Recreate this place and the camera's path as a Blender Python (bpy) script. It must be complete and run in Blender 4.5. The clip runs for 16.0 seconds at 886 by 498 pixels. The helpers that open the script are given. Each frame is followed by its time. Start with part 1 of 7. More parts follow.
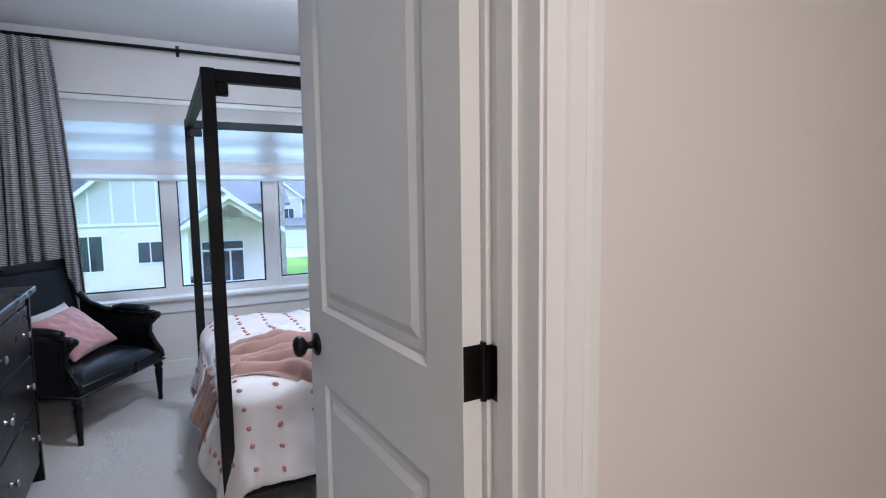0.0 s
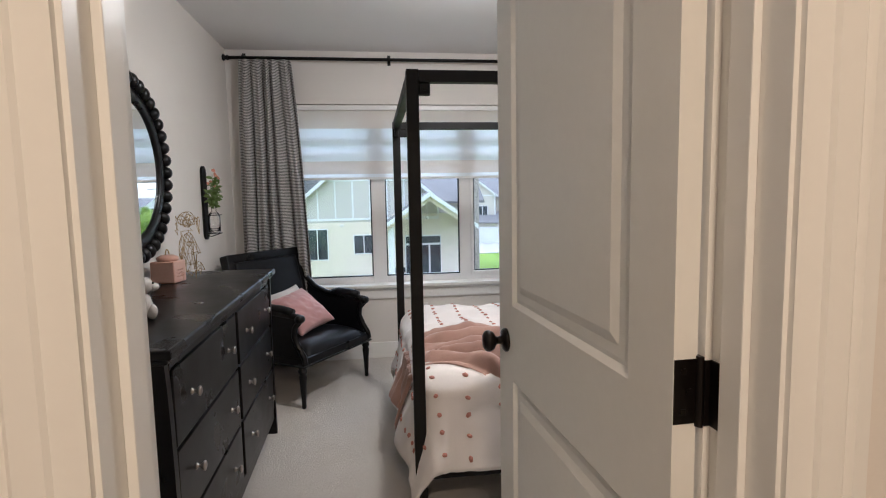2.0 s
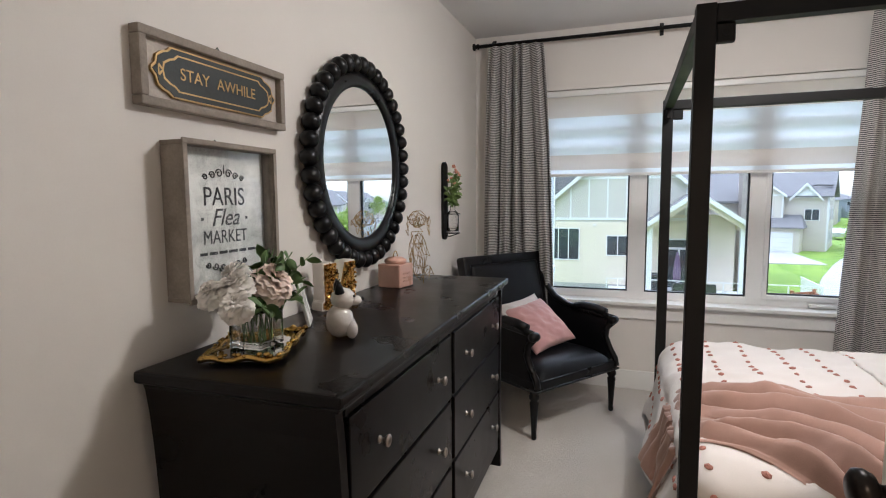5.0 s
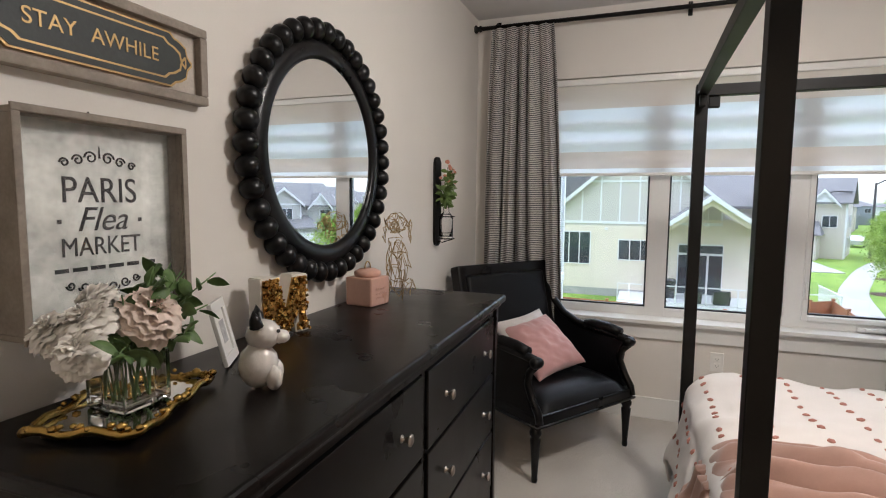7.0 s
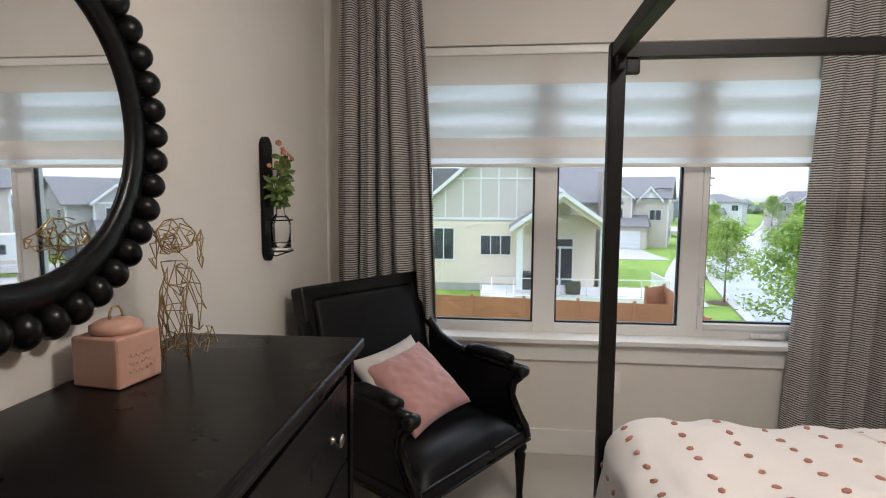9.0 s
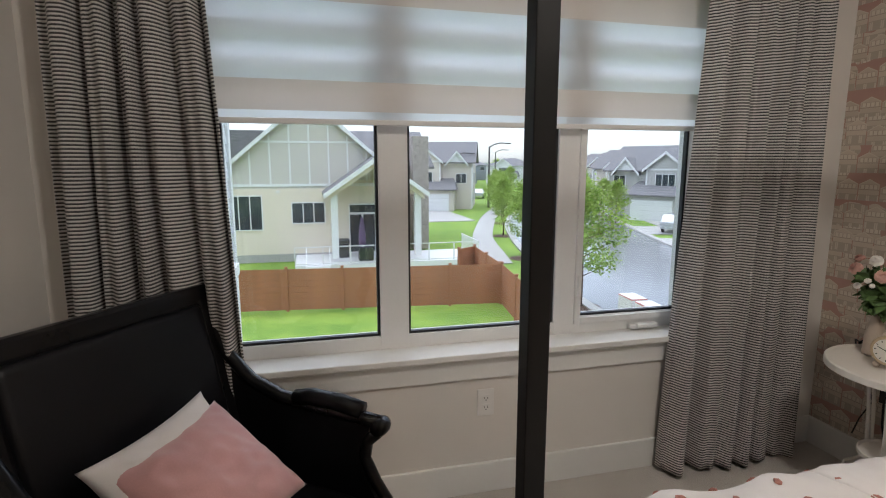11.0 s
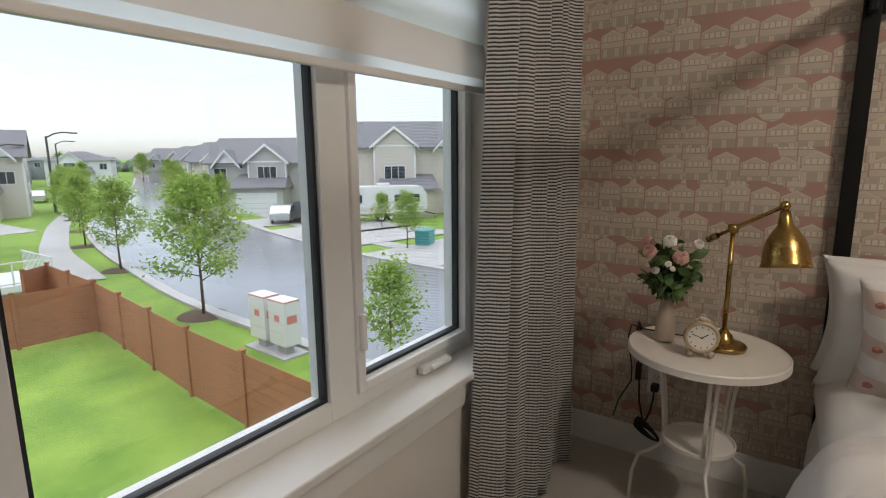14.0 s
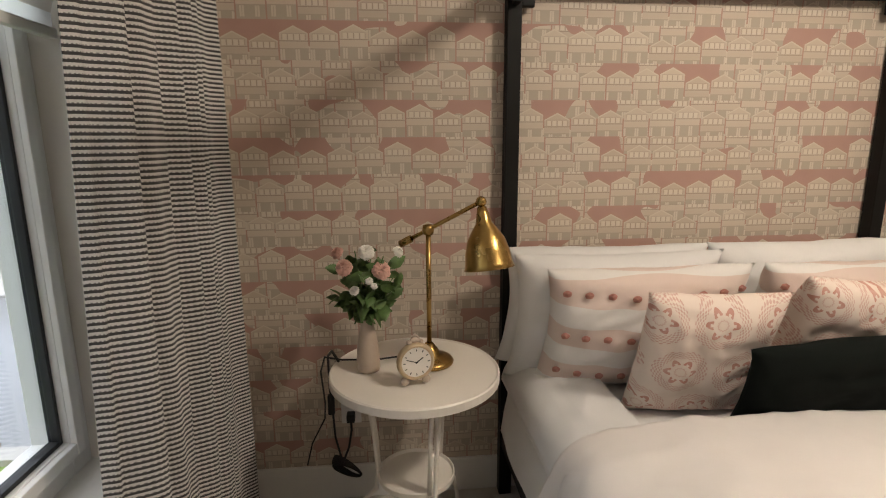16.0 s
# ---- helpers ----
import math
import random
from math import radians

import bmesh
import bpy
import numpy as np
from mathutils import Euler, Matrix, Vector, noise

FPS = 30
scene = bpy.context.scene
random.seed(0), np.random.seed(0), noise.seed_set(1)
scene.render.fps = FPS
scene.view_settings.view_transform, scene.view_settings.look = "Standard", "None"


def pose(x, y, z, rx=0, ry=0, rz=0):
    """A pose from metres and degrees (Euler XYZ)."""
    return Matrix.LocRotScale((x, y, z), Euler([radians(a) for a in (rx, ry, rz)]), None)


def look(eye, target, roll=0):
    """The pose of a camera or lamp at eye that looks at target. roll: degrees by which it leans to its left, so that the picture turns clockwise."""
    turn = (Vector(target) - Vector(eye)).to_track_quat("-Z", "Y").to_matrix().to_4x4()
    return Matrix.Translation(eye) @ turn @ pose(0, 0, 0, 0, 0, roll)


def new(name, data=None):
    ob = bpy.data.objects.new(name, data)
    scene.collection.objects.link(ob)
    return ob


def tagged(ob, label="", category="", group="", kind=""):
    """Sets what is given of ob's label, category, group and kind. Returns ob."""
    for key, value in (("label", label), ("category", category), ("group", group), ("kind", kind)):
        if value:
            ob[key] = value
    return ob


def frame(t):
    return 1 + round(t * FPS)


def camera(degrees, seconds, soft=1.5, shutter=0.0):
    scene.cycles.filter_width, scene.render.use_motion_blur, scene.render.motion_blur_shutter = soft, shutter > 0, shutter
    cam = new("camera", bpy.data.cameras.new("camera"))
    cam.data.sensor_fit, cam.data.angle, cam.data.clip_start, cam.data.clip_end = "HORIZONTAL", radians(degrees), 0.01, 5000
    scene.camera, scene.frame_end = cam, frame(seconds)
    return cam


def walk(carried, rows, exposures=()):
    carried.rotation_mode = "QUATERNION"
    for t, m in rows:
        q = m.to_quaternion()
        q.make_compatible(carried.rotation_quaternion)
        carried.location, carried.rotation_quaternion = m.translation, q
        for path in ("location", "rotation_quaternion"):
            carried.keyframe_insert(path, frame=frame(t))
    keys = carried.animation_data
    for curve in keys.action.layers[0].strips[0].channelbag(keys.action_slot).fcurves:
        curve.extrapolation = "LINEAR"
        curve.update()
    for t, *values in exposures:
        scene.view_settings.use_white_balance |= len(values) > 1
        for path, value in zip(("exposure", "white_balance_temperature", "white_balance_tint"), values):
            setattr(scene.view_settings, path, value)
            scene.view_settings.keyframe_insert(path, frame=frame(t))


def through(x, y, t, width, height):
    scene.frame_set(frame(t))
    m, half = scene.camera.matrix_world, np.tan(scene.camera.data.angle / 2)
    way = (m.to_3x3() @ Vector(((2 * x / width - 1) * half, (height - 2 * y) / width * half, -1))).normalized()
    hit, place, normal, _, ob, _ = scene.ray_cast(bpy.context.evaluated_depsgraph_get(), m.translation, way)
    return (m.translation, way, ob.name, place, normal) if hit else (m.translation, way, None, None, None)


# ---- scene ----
cam = camera(80.10, 16.0, soft=1.1)
# seconds, place in metres, turn in degrees
ROWS = [
    (0.0, 0.0154, 0.0147, 1.3562, 84.414, 0.779, -28.162),
    (0.5, 0.0208, 0.0006, 1.3514, 84.489, 0.801, -25.055),
    (1.0, 0.0159, -0.0093, 1.3476, 84.459, 0.874, -19.538),
    (1.5, 0.0174, 0.0018, 1.3456, 84.524, 0.938, -13.556),
    (2.0, 0.0296, 0.0738, 1.3432, 84.479, 1.082, -7.572),
    (2.5, 0.0477, 0.1864, 1.3452, 84.709, 1.315, -4.732),
    (3.0, 0.0590, 0.2954, 1.3428, 84.556, 1.519, -2.436),
    (3.5, 0.0626, 0.4394, 1.3470, 84.665, 1.572, -0.608),
    (4.0, 0.0577, 0.5478, 1.3517, 84.788, 1.399, 2.901),
    (4.5, 0.0409, 0.5865, 1.3523, 84.752, 0.932, 11.083),
    (5.0, 0.0239, 0.6151, 1.3510, 84.611, 0.362, 19.434),
    (7.5, -0.0504, 1.1948, 1.3494, 84.706, -0.520, 20.632),
    (8.0, -0.0922, 1.3512, 1.3499, 84.564, -0.406, 17.465),
    (8.5, -0.1309, 1.5573, 1.3501, 84.521, -0.320, 12.494),
    (9.0, -0.1699, 1.7616, 1.3486, 84.477, -0.280, 5.999),
    (11.5, -0.2381, 2.7684, 1.3760, 80.010, -0.089, -18.850),
    (12.0, -0.2128, 2.9772, 1.3565, 80.073, -0.064, -23.813),
    (12.5, -0.1878, 3.1640, 1.3351, 79.844, -0.104, -28.931),
    (13.0, -0.1786, 3.3618, 1.3258, 80.014, 0.126, -37.209),
    (13.5, -0.1751, 3.5027, 1.3185, 79.956, 0.396, -47.249),
    (14.0, -0.1113, 3.6287, 1.3162, 79.808, 0.511, -55.707),
    (14.5, 0.0083, 3.7351, 1.3210, 79.951, 0.437, -61.781),
    (15.0, 0.1235, 3.7932, 1.3167, 79.578, 0.367, -68.181),
    (15.5, 0.2428, 3.8630, 1.3211, 79.187, 0.387, -80.521),
    (16.0, 0.3355, 3.9117, 1.3161, 78.483, 0.278, -95.785),
]
# seconds, stops, kelvin, tint
EXPOSURES = [
    (0.0, 2.1, 4450, 10), (1.0, 2.0, 5000, 10), (2.0, 1.95, 5350, 10), (3.0, 2.05, 5250, 10), (5.0, 2.05, 5450, 10), (9.0, 1.8, 5800, 10),
    (11.5, 1.4, 5850, 10), (12.5, 1.3, 5900, 10), (14.5, 1.35, 6300, 10), (15.2, 1.5, 6400, 10), (16.0, 1.85, 6500, 10),
]
walk(cam, [(t, pose(x, y, z, rx, ry, rz)) for t, x, y, z, rx, ry, rz in ROWS], EXPOSURES)

# ---- world, light, exposure ----
world = bpy.data.worlds.new("overcast")
scene.world = world
world.use_nodes = True
wn = world.node_tree.nodes
sky = wn.new("ShaderNodeTexSky")
sky.sky_type, sky.sun_disc = "NISHITA", False
sky.sun_elevation, sky.sun_rotation = radians(80), radians(-23)
sky.air_density, sky.dust_density, sky.ozone_density = 1.0, 1.0, 1.0
grey = wn.new("ShaderNodeHueSaturation")
grey.inputs["Saturation"].default_value, grey.inputs["Value"].default_value = 0.45, 0.74
world.node_tree.links.new(sky.outputs[0], grey.inputs["Color"])
world.node_tree.links.new(grey.outputs[0], wn["Background"].inputs[0])
wn["Background"].inputs[1].default_value = 0.15


def lamp(name, kind, m, power, colour, size=0.1, **more):
    d = bpy.data.lights.new(name, kind)
    d.energy, d.color = power, colour
    if kind == "SUN":
        d.angle = size
    elif kind == "AREA":
        d.size = size
    else:
        d.shadow_soft_size = size
    ob = new(name, d)
    ob.matrix_basis = m
    return ob


lamp("sun", "SUN", look((0, 0, 30), (1.5, -3.5, 0)), 1.5, (1, 0.98, 0.95), radians(125))
lamp("ceiling_lamp", "AREA", pose(0.65, 2.55, 2.40), 2.0, (1.0, 0.88, 0.74), 0.36)
# point lamp added in mid-air below the fixture to brighten the ceiling
lamp("ceiling_fill", "POINT", pose(0.65, 2.55, 2.365), 10.5, (1.0, 0.88, 0.74), 0.08)
lamp("hall_lamp", "AREA", pose(0.1, -0.75, 2.455), 8.5, (1.0, 0.69, 0.42), 0.3)

# ---- materials ----


class Nodes:
    """A small helper for node graphs."""

    def __init__(self, name):
        self.m = bpy.data.materials.new(name)
        self.m.use_nodes = True
        self.t = self.m.node_tree
        self.p = self.t.nodes["Principled BSDF"]

    def n(self, kind, **sets):
        node = self.t.nodes.new("ShaderNode" + kind)
        for k, v in sets.items():
            node.inputs[k].default_value = v
        return node

    def put(self, socket, v):
        if isinstance(v, (int, float)):
            socket.default_value = v
        elif isinstance(v, (tuple, list)):
            socket.default_value = (*v, 1)[: len(socket.default_value)]
        else:
            self.t.links.new(v, socket)

    def op(self, kind, a, b=0.0, c=0.0):
        node = self.t.nodes.new("ShaderNodeMath")
        node.operation = kind
        for i, v in enumerate((a, b, c)):
            self.put(node.inputs[i], v)
        return node.outputs[0]

    def mix(self, f, a, b):
        node = self.t.nodes.new("ShaderNodeMix")
        node.data_type = "RGBA"
        self.put(node.inputs[0], f)
        self.put(node.inputs[6], a)
        self.put(node.inputs[7], b)
        return node.outputs[2]

    def coord(self, kind="Object"):
        return self.t.nodes.new("ShaderNodeTexCoord").outputs[kind]

    def xyz(self, kind="Object"):
        s = self.t.nodes.new("ShaderNodeSeparateXYZ")
        self.t.links.new(self.coord(kind), s.inputs[0])
        return s.outputs

    def noise(self, scale, detail=3.0, vec=None):
        node = self.n("TexNoise", Scale=scale, Detail=detail)
        self.t.links.new(vec or self.coord(), node.inputs["Vector"])
        return node.outputs["Fac"]

    def bump(self, height, strength=0.2, distance=0.005):
        b = self.n("Bump", Strength=strength, Distance=distance)
        self.t.links.new(height, b.inputs["Height"])
        self.t.links.new(b.outputs[0], self.p.inputs["Normal"])

    def set(self, **v):
        for k, x in v.items():
            self.put(self.p.inputs[k.replace("_", " ")], x)
        return self


def mat(name, c, rough=0.6, metal=0.0, var=0.12, scale=6.0, fine=90.0, bump=0.15, dist=0.003, sheen=0.0, coat=0.0, spec=0.5):
    """A plain surface with broad and fine variation of its colour and relief."""
    g = Nodes(name)
    broad, grain = g.noise(scale, 4.0), g.noise(fine, 3.0)
    f = g.op("ADD", g.op("MULTIPLY", broad, 0.65), g.op("MULTIPLY", grain, 0.35))
    lo = tuple(x * (1 - var) for x in c)
    hi = tuple(min(1.0, x * (1 + var)) for x in c)
    g.set(Base_Color=g.mix(g.op("MULTIPLY_ADD", f, 2.2, -0.6), lo, hi), Metallic=metal)
    g.set(Roughness=g.op("MULTIPLY_ADD", broad, 0.2, rough - 0.1))
    if spec != 0.5:
        g.set(Specular_IOR_Level=spec)
    if sheen:
        g.set(Sheen_Weight=sheen)
    if coat:
        g.set(Coat_Weight=coat, Coat_Roughness=0.15)
    if bump:
        g.bump(grain, bump, dist)
    return g.m


M_WALL = mat("wall_paint", (0.74, 0.70, 0.65), 0.6, var=0.03, scale=2, fine=240, bump=0.12, dist=0.001)
M_CEIL = mat("ceiling_paint", (0.78, 0.77, 0.76), 0.9, var=0.02, scale=2, fine=160, bump=0.3, dist=0.002)
M_TRIM = mat("trim_paint", (0.80, 0.79, 0.76), 0.35, var=0.02, scale=3, fine=60, bump=0.04, dist=0.001)
M_DOOR = mat("door_paint", (0.78, 0.77, 0.73), 0.38, var=0.03, scale=3, fine=50, bump=0.05, dist=0.001)
M_VINYL = mat("window_vinyl", (0.80, 0.80, 0.79), 0.35, var=0.03, scale=4, bump=0.02)
M_GASKET = mat("black_gasket", (0.012, 0.014, 0.018), 0.5, var=0.1)
M_BLACK = mat("black_metal", (0.006, 0.0055, 0.005), 0.5, var=0.25, fine=200, bump=0.08, dist=0.0006, spec=0.22)
M_BRONZE = mat("dark_bronze", (0.012, 0.009, 0.008), 0.32, metal=0.6, var=0.2, bump=0.04)
M_DRESSER = mat("black_brown_wood", (0.0035, 0.0028, 0.0027), 0.30, var=0.2, scale=5, fine=120, bump=0.02, dist=0.0006, spec=0.22)
M_NICKEL = mat("brushed_nickel", (0.42, 0.38, 0.34), 0.33, metal=1.0, var=0.1, bump=0.02)
M_LEATHER = mat("black_leather", (0.004, 0.004, 0.005), 0.42, var=0.3, scale=8, fine=350, bump=0.3, dist=0.001, spec=0.25)
M_BLACKWOOD = mat("black_lacquer", (0.004, 0.004, 0.0045), 0.30, var=0.3, bump=0.03, spec=0.3)
M_PINK = mat("pink_velvet", (0.55, 0.30, 0.29), 0.75, var=0.12, scale=10, fine=300, bump=0.2, dist=0.001, sheen=0.5)
M_WHITEC = mat("white_cotton", (0.72, 0.68, 0.655), 0.85, var=0.05, scale=7, fine=420, bump=0.25, dist=0.001, sheen=0.2)
M_LINEN = mat("grey_linen", (0.73, 0.72, 0.71), 0.85, var=0.05, fine=420, bump=0.25, dist=0.001)
M_TUFT = mat("rose_tuft", (0.42, 0.19, 0.15), 0.95, var=0.2, fine=500, bump=0.6, dist=0.002)
M_THROW = mat("rose_throw", (0.37, 0.22, 0.175), 0.85, var=0.15, scale=9, fine=380, bump=0.35, dist=0.002, sheen=0.4)
M_GREYOAK = mat("weathered_grey_wood", (0.27, 0.23, 0.19), 0.7, var=0.3, scale=18, fine=120, bump=0.3, dist=0.001)
M_BRASS = mat("antique_brass", (0.42, 0.27, 0.09), 0.28, metal=1.0, var=0.15, bump=0.02)
M_GOLD = mat("gold_wire", (0.55, 0.40, 0.20), 0.35, metal=1.0, var=0.2)
M_WHITEM = mat("cream_metal", (0.80, 0.75, 0.68), 0.4, var=0.03, bump=0.03)
M_CERAMICP = mat("pink_ceramic", (0.58, 0.34, 0.26), 0.3, var=0.08, bump=0.03, coat=0.3)
M_CORD = mat("black_cord", (0.01, 0.01, 0.01), 0.5)
M_PLATE = mat("outlet_plastic", (0.80, 0.78, 0.75), 0.35, var=0.02, bump=0)
M_LEAF = mat("leaf_green", (0.09, 0.155, 0.045), 0.55, var=0.45, scale=20)
M_PETALW = mat("cream_petal", (0.86, 0.82, 0.76), 0.7, var=0.08, scale=30)
M_PETALP = mat("blush_petal", (0.68, 0.40, 0.33), 0.7, var=0.15, scale=30)
M_VASE = mat("beige_ceramic", (0.50, 0.41, 0.33), 0.55, var=0.08)
M_SLOT = mat("dark_slot", (0.02, 0.02, 0.02), 0.6)


def glass(name, tint=(1, 1, 1), rough=0.0):
    g = Nodes(name)
    g.set(Base_Color=tint, Roughness=rough, Transmission_Weight=1.0, IOR=1.45)
    return g.m


M_GLASS = glass("clear_glass")
# grey tint put into the panes to dim the bright view outside
M_PANE = glass("dimming_window_glass", (0.785, 0.80, 0.81))
g = Nodes("mirror_silver")
M_MIRROR = g.set(Base_Color=(0.86, 0.87, 0.87), Metallic=1.0, Roughness=0.015).m
g = Nodes("lamp_diffuser")
M_GLOW = g.set(Base_Color=(0.9, 0.85, 0.8), Emission_Color=(1, 0.82, 0.6), Emission_Strength=4.0).m

# carpet: short looped pile
g = Nodes("carpet_pile")
pile, patch = g.noise(330, 2), g.noise(3.5, 5)
g.set(Base_Color=g.mix(g.op("MULTIPLY_ADD", pile, 0.7, g.op("MULTIPLY", patch, 0.35)), (0.46, 0.42, 0.37), (0.68, 0.63, 0.57)), Roughness=0.95, Sheen_Weight=0.3)
g.bump(pile, 0.9, 0.008)
M_CARPET = g.m

# blind fabric
def cloth_light(name, c, through, rough=0.9):
    """Woven fabric that lets part of the light through."""
    g = Nodes(name)
    weave = g.noise(500, 2)
    tint = g.mix(weave, tuple(x * 0.94 for x in c), c)
    g.set(Base_Color=tint, Roughness=rough)
    tr = g.n("BsdfTranslucent")
    g.put(tr.inputs[0], tint)
    mx = g.n("MixShader")
    mx.inputs[0].default_value = through
    g.t.links.new(g.p.outputs[0], mx.inputs[1])
    g.t.links.new(tr.outputs[0], mx.inputs[2])
    g.t.links.new(mx.outputs[0], g.t.nodes["Material Output"].inputs[0])
    return g.m


M_BLIND = cloth_light("blind_fabric", (0.80, 0.75, 0.70), 0.28)
M_SHEER = cloth_light("blind_sheer", (0.93, 0.95, 0.97), 0.90)
M_VANE = cloth_light("blind_vane", (0.86, 0.83, 0.80), 0.80)

# curtain: fine black and white horizontal ribs, the white ones broken by dark stitches
g = Nodes("striped_curtain")
x, y, z = g.xyz()
uv = g.t.nodes.new("ShaderNodeSeparateXYZ")
g.t.links.new(g.coord("UV"), uv.inputs[0])
rib = g.op("FRACT", g.op("MULTIPLY", z, 1 / 0.0116))
dark = g.op("GREATER_THAN", rib, 0.54)
stitch = g.op("MULTIPLY", g.op("GREATER_THAN", g.op("FRACT", g.op("MULTIPLY", uv.outputs[0], 1 / 0.008)), 0.5), g.op("LESS_THAN", g.op("ABSOLUTE", g.op("SUBTRACT", rib, 0.07)), 0.07))
f = g.op("MAXIMUM", dark, g.op("MULTIPLY", stitch, 0.7))
worn = g.noise(60, 3)
g.set(Base_Color=g.mix(f, g.mix(worn, (0.56, 0.54, 0.51), (0.70, 0.68, 0.65)), g.mix(worn, (0.035, 0.033, 0.034), (0.075, 0.072, 0.073))), Roughness=0.9, Sheen_Weight=0.15)
g.bump(rib, 0.35, 0.002)
M_CURTAIN = g.m

# wallpaper: rows of small printed houses on old rose
g = Nodes("house_wallpaper")
x, y, z = g.xyz()
W, H = 0.094, 0.121


def house_layer(shift, seed):
    """Terraced rows of small fronts: a pediment over a band of windows, a string course, a plain band, a darker ground floor with doors."""
    v = g.op("ADD", g.op("DIVIDE", z, H), shift)
    row = g.op("FLOOR", v)
    slide = g.op("FRACT", g.op("MULTIPLY", g.op("SINE", g.op("MULTIPLY_ADD", row, 12.9898, seed)), 43.7585))
    u = g.op("ADD", g.op("DIVIDE", y, W), slide)
    cell = g.op("FLOOR", u)
    fu, fv = g.op("FRACT", u), g.op("FRACT", v)
    ident = g.op("FRACT", g.op("MULTIPLY", g.op("SINE", g.op("ADD", g.op("MULTIPLY", cell, 78.233), g.op("MULTIPLY_ADD", row, 37.719, seed))), 93.547))
    eave = g.op("MULTIPLY_ADD", ident, 0.30, 0.44)
    side = g.op("ABSOLUTE", g.op("SUBTRACT", fu, 0.5))
    ridge = g.op("SUBTRACT", g.op("ADD", eave, 0.205), g.op("MULTIPLY", side, 0.40))
    down = g.op("SUBTRACT", eave, fv)
    body = g.op("MULTIPLY", g.op("LESS_THAN", fv, ridge), g.op("LESS_THAN", side, 0.475))

    def band(lo, hi):
        return g.op("MULTIPLY", g.op("GREATER_THAN", down, lo), g.op("LESS_THAN", down, hi))

    upper, line, line2 = band(0.015, 0.155), band(0.17, 0.195), band(-0.012, 0.004)
    ground = g.op("GREATER_THAN", down, 0.36)
    lights = g.op("FRACT", g.op("MULTIPLY_ADD", fu, 5.0, 0.5))
    slit = g.op("MULTIPLY", upper, g.op("LESS_THAN", g.op("ABSOLUTE", g.op("SUBTRACT", lights, 0.5)), 0.36))
    slit = g.op("MULTIPLY", slit, g.op("LESS_THAN", side, 0.36))
    gap = g.op("MULTIPLY", upper, g.op("MULTIPLY", g.op("GREATER_THAN", g.op("ABSOLUTE", g.op("SUBTRACT", lights, 0.5)), 0.42), g.op("LESS_THAN", side, 0.40)))
    doors = g.op("FRACT", g.op("MULTIPLY_ADD", fu, 2.0, ident))
    door = g.op("MULTIPLY", band(0.39, 0.66), g.op("LESS_THAN", g.op("ABSOLUTE", g.op("SUBTRACT", doors, 0.5)), 0.15))
    leaf = g.op("MULTIPLY", door, g.op("LESS_THAN", g.op("ABSOLUTE", g.op("SUBTRACT", doors, 0.5)), 0.02))
    trim = g.op("LESS_THAN", g.op("ABSOLUTE", g.op("SUBTRACT", fv, g.op("SUBTRACT", ridge, 0.022))), 0.016)
    tone = g.mix(ident, (0.55, 0.46, 0.37), (0.64, 0.55, 0.45))
    tone = g.mix(g.op("MULTIPLY", ground, 0.75), tone, (0.42, 0.36, 0.29))
    tone = g.mix(g.op("MULTIPLY", slit, 0.75), tone, (0.72, 0.65, 0.55))
    tone = g.mix(g.op("MULTIPLY", gap, 0.55), tone, (0.30, 0.25, 0.20))
    tone = g.mix(g.op("MULTIPLY", door, 0.75), tone, (0.70, 0.62, 0.52))
    tone = g.mix(g.op("MULTIPLY", leaf, 0.5), tone, (0.34, 0.28, 0.22))
    tone = g.mix(g.op("MULTIPLY", line, 0.62), tone, (0.27, 0.22, 0.18))
    tone = g.mix(g.op("MULTIPLY", line2, 0.35), tone, (0.30, 0.25, 0.20))
    tone = g.mix(g.op("MULTIPLY", trim, 0.5), tone, (0.72, 0.65, 0.55))
    return body, tone


b1, t1 = house_layer(0.0, 1.3)
b2, t2 = house_layer(0.5, 4.1)
gate = g.noise(5.5, 1)
b2 = g.op("MULTIPLY", b2, g.op("GREATER_THAN", gate, 0.50))
rose = g.mix(g.noise(14, 3), (0.43, 0.25, 0.205), (0.49, 0.30, 0.245))
paper = g.mix(b1, g.mix(b2, rose, t2), t1)
speck = g.noise(260, 2)
g.set(Base_Color=g.mix(g.op("MULTIPLY", speck, 0.16), paper, (0.30, 0.24, 0.19)), Roughness=0.72)
g.bump(speck, 0.08, 0.001)
M_PAPER = g.m

# ---- mesh helpers ----


def part(name, bm, m, parent=None, label="", smooth=False):
    me = bpy.data.meshes.new(name)
    if smooth:
        for f in bm.faces:
            f.smooth = True
    bm.normal_update()
    bm.to_mesh(me)
    bm.free()
    for one in (m if isinstance(m, (list, tuple)) else [m]):
        me.materials.append(one)
    ob = new(name, me)
    if parent is not None:
        ob.parent = parent
    if label:
        ob["label"] = label
    return ob


def thing(name, at, label, category, group="", kind="", rz=0):
    e = new(name)
    e.empty_display_size = 0.1
    e.matrix_basis = pose(*at, 0, 0, rz)
    return tagged(e, label, category, group, kind)


def bx(x0, y0, z0, x1, y1, z1, bev=0.0, bm=None, seg=2):
    """A box between two corners, with rounded edges."""
    b = bmesh.new()
    bmesh.ops.create_cube(b, size=1, matrix=Matrix.Translation(((x0 + x1) / 2, (y0 + y1) / 2, (z0 + z1) / 2)) @ Matrix.Diagonal((abs(x1 - x0), abs(y1 - y0), abs(z1 - z0), 1)))
    if bev:
        bmesh.ops.bevel(b, geom=b.edges, offset=bev, segments=seg, profile=0.6, affect="EDGES")
    return add(bm, b)


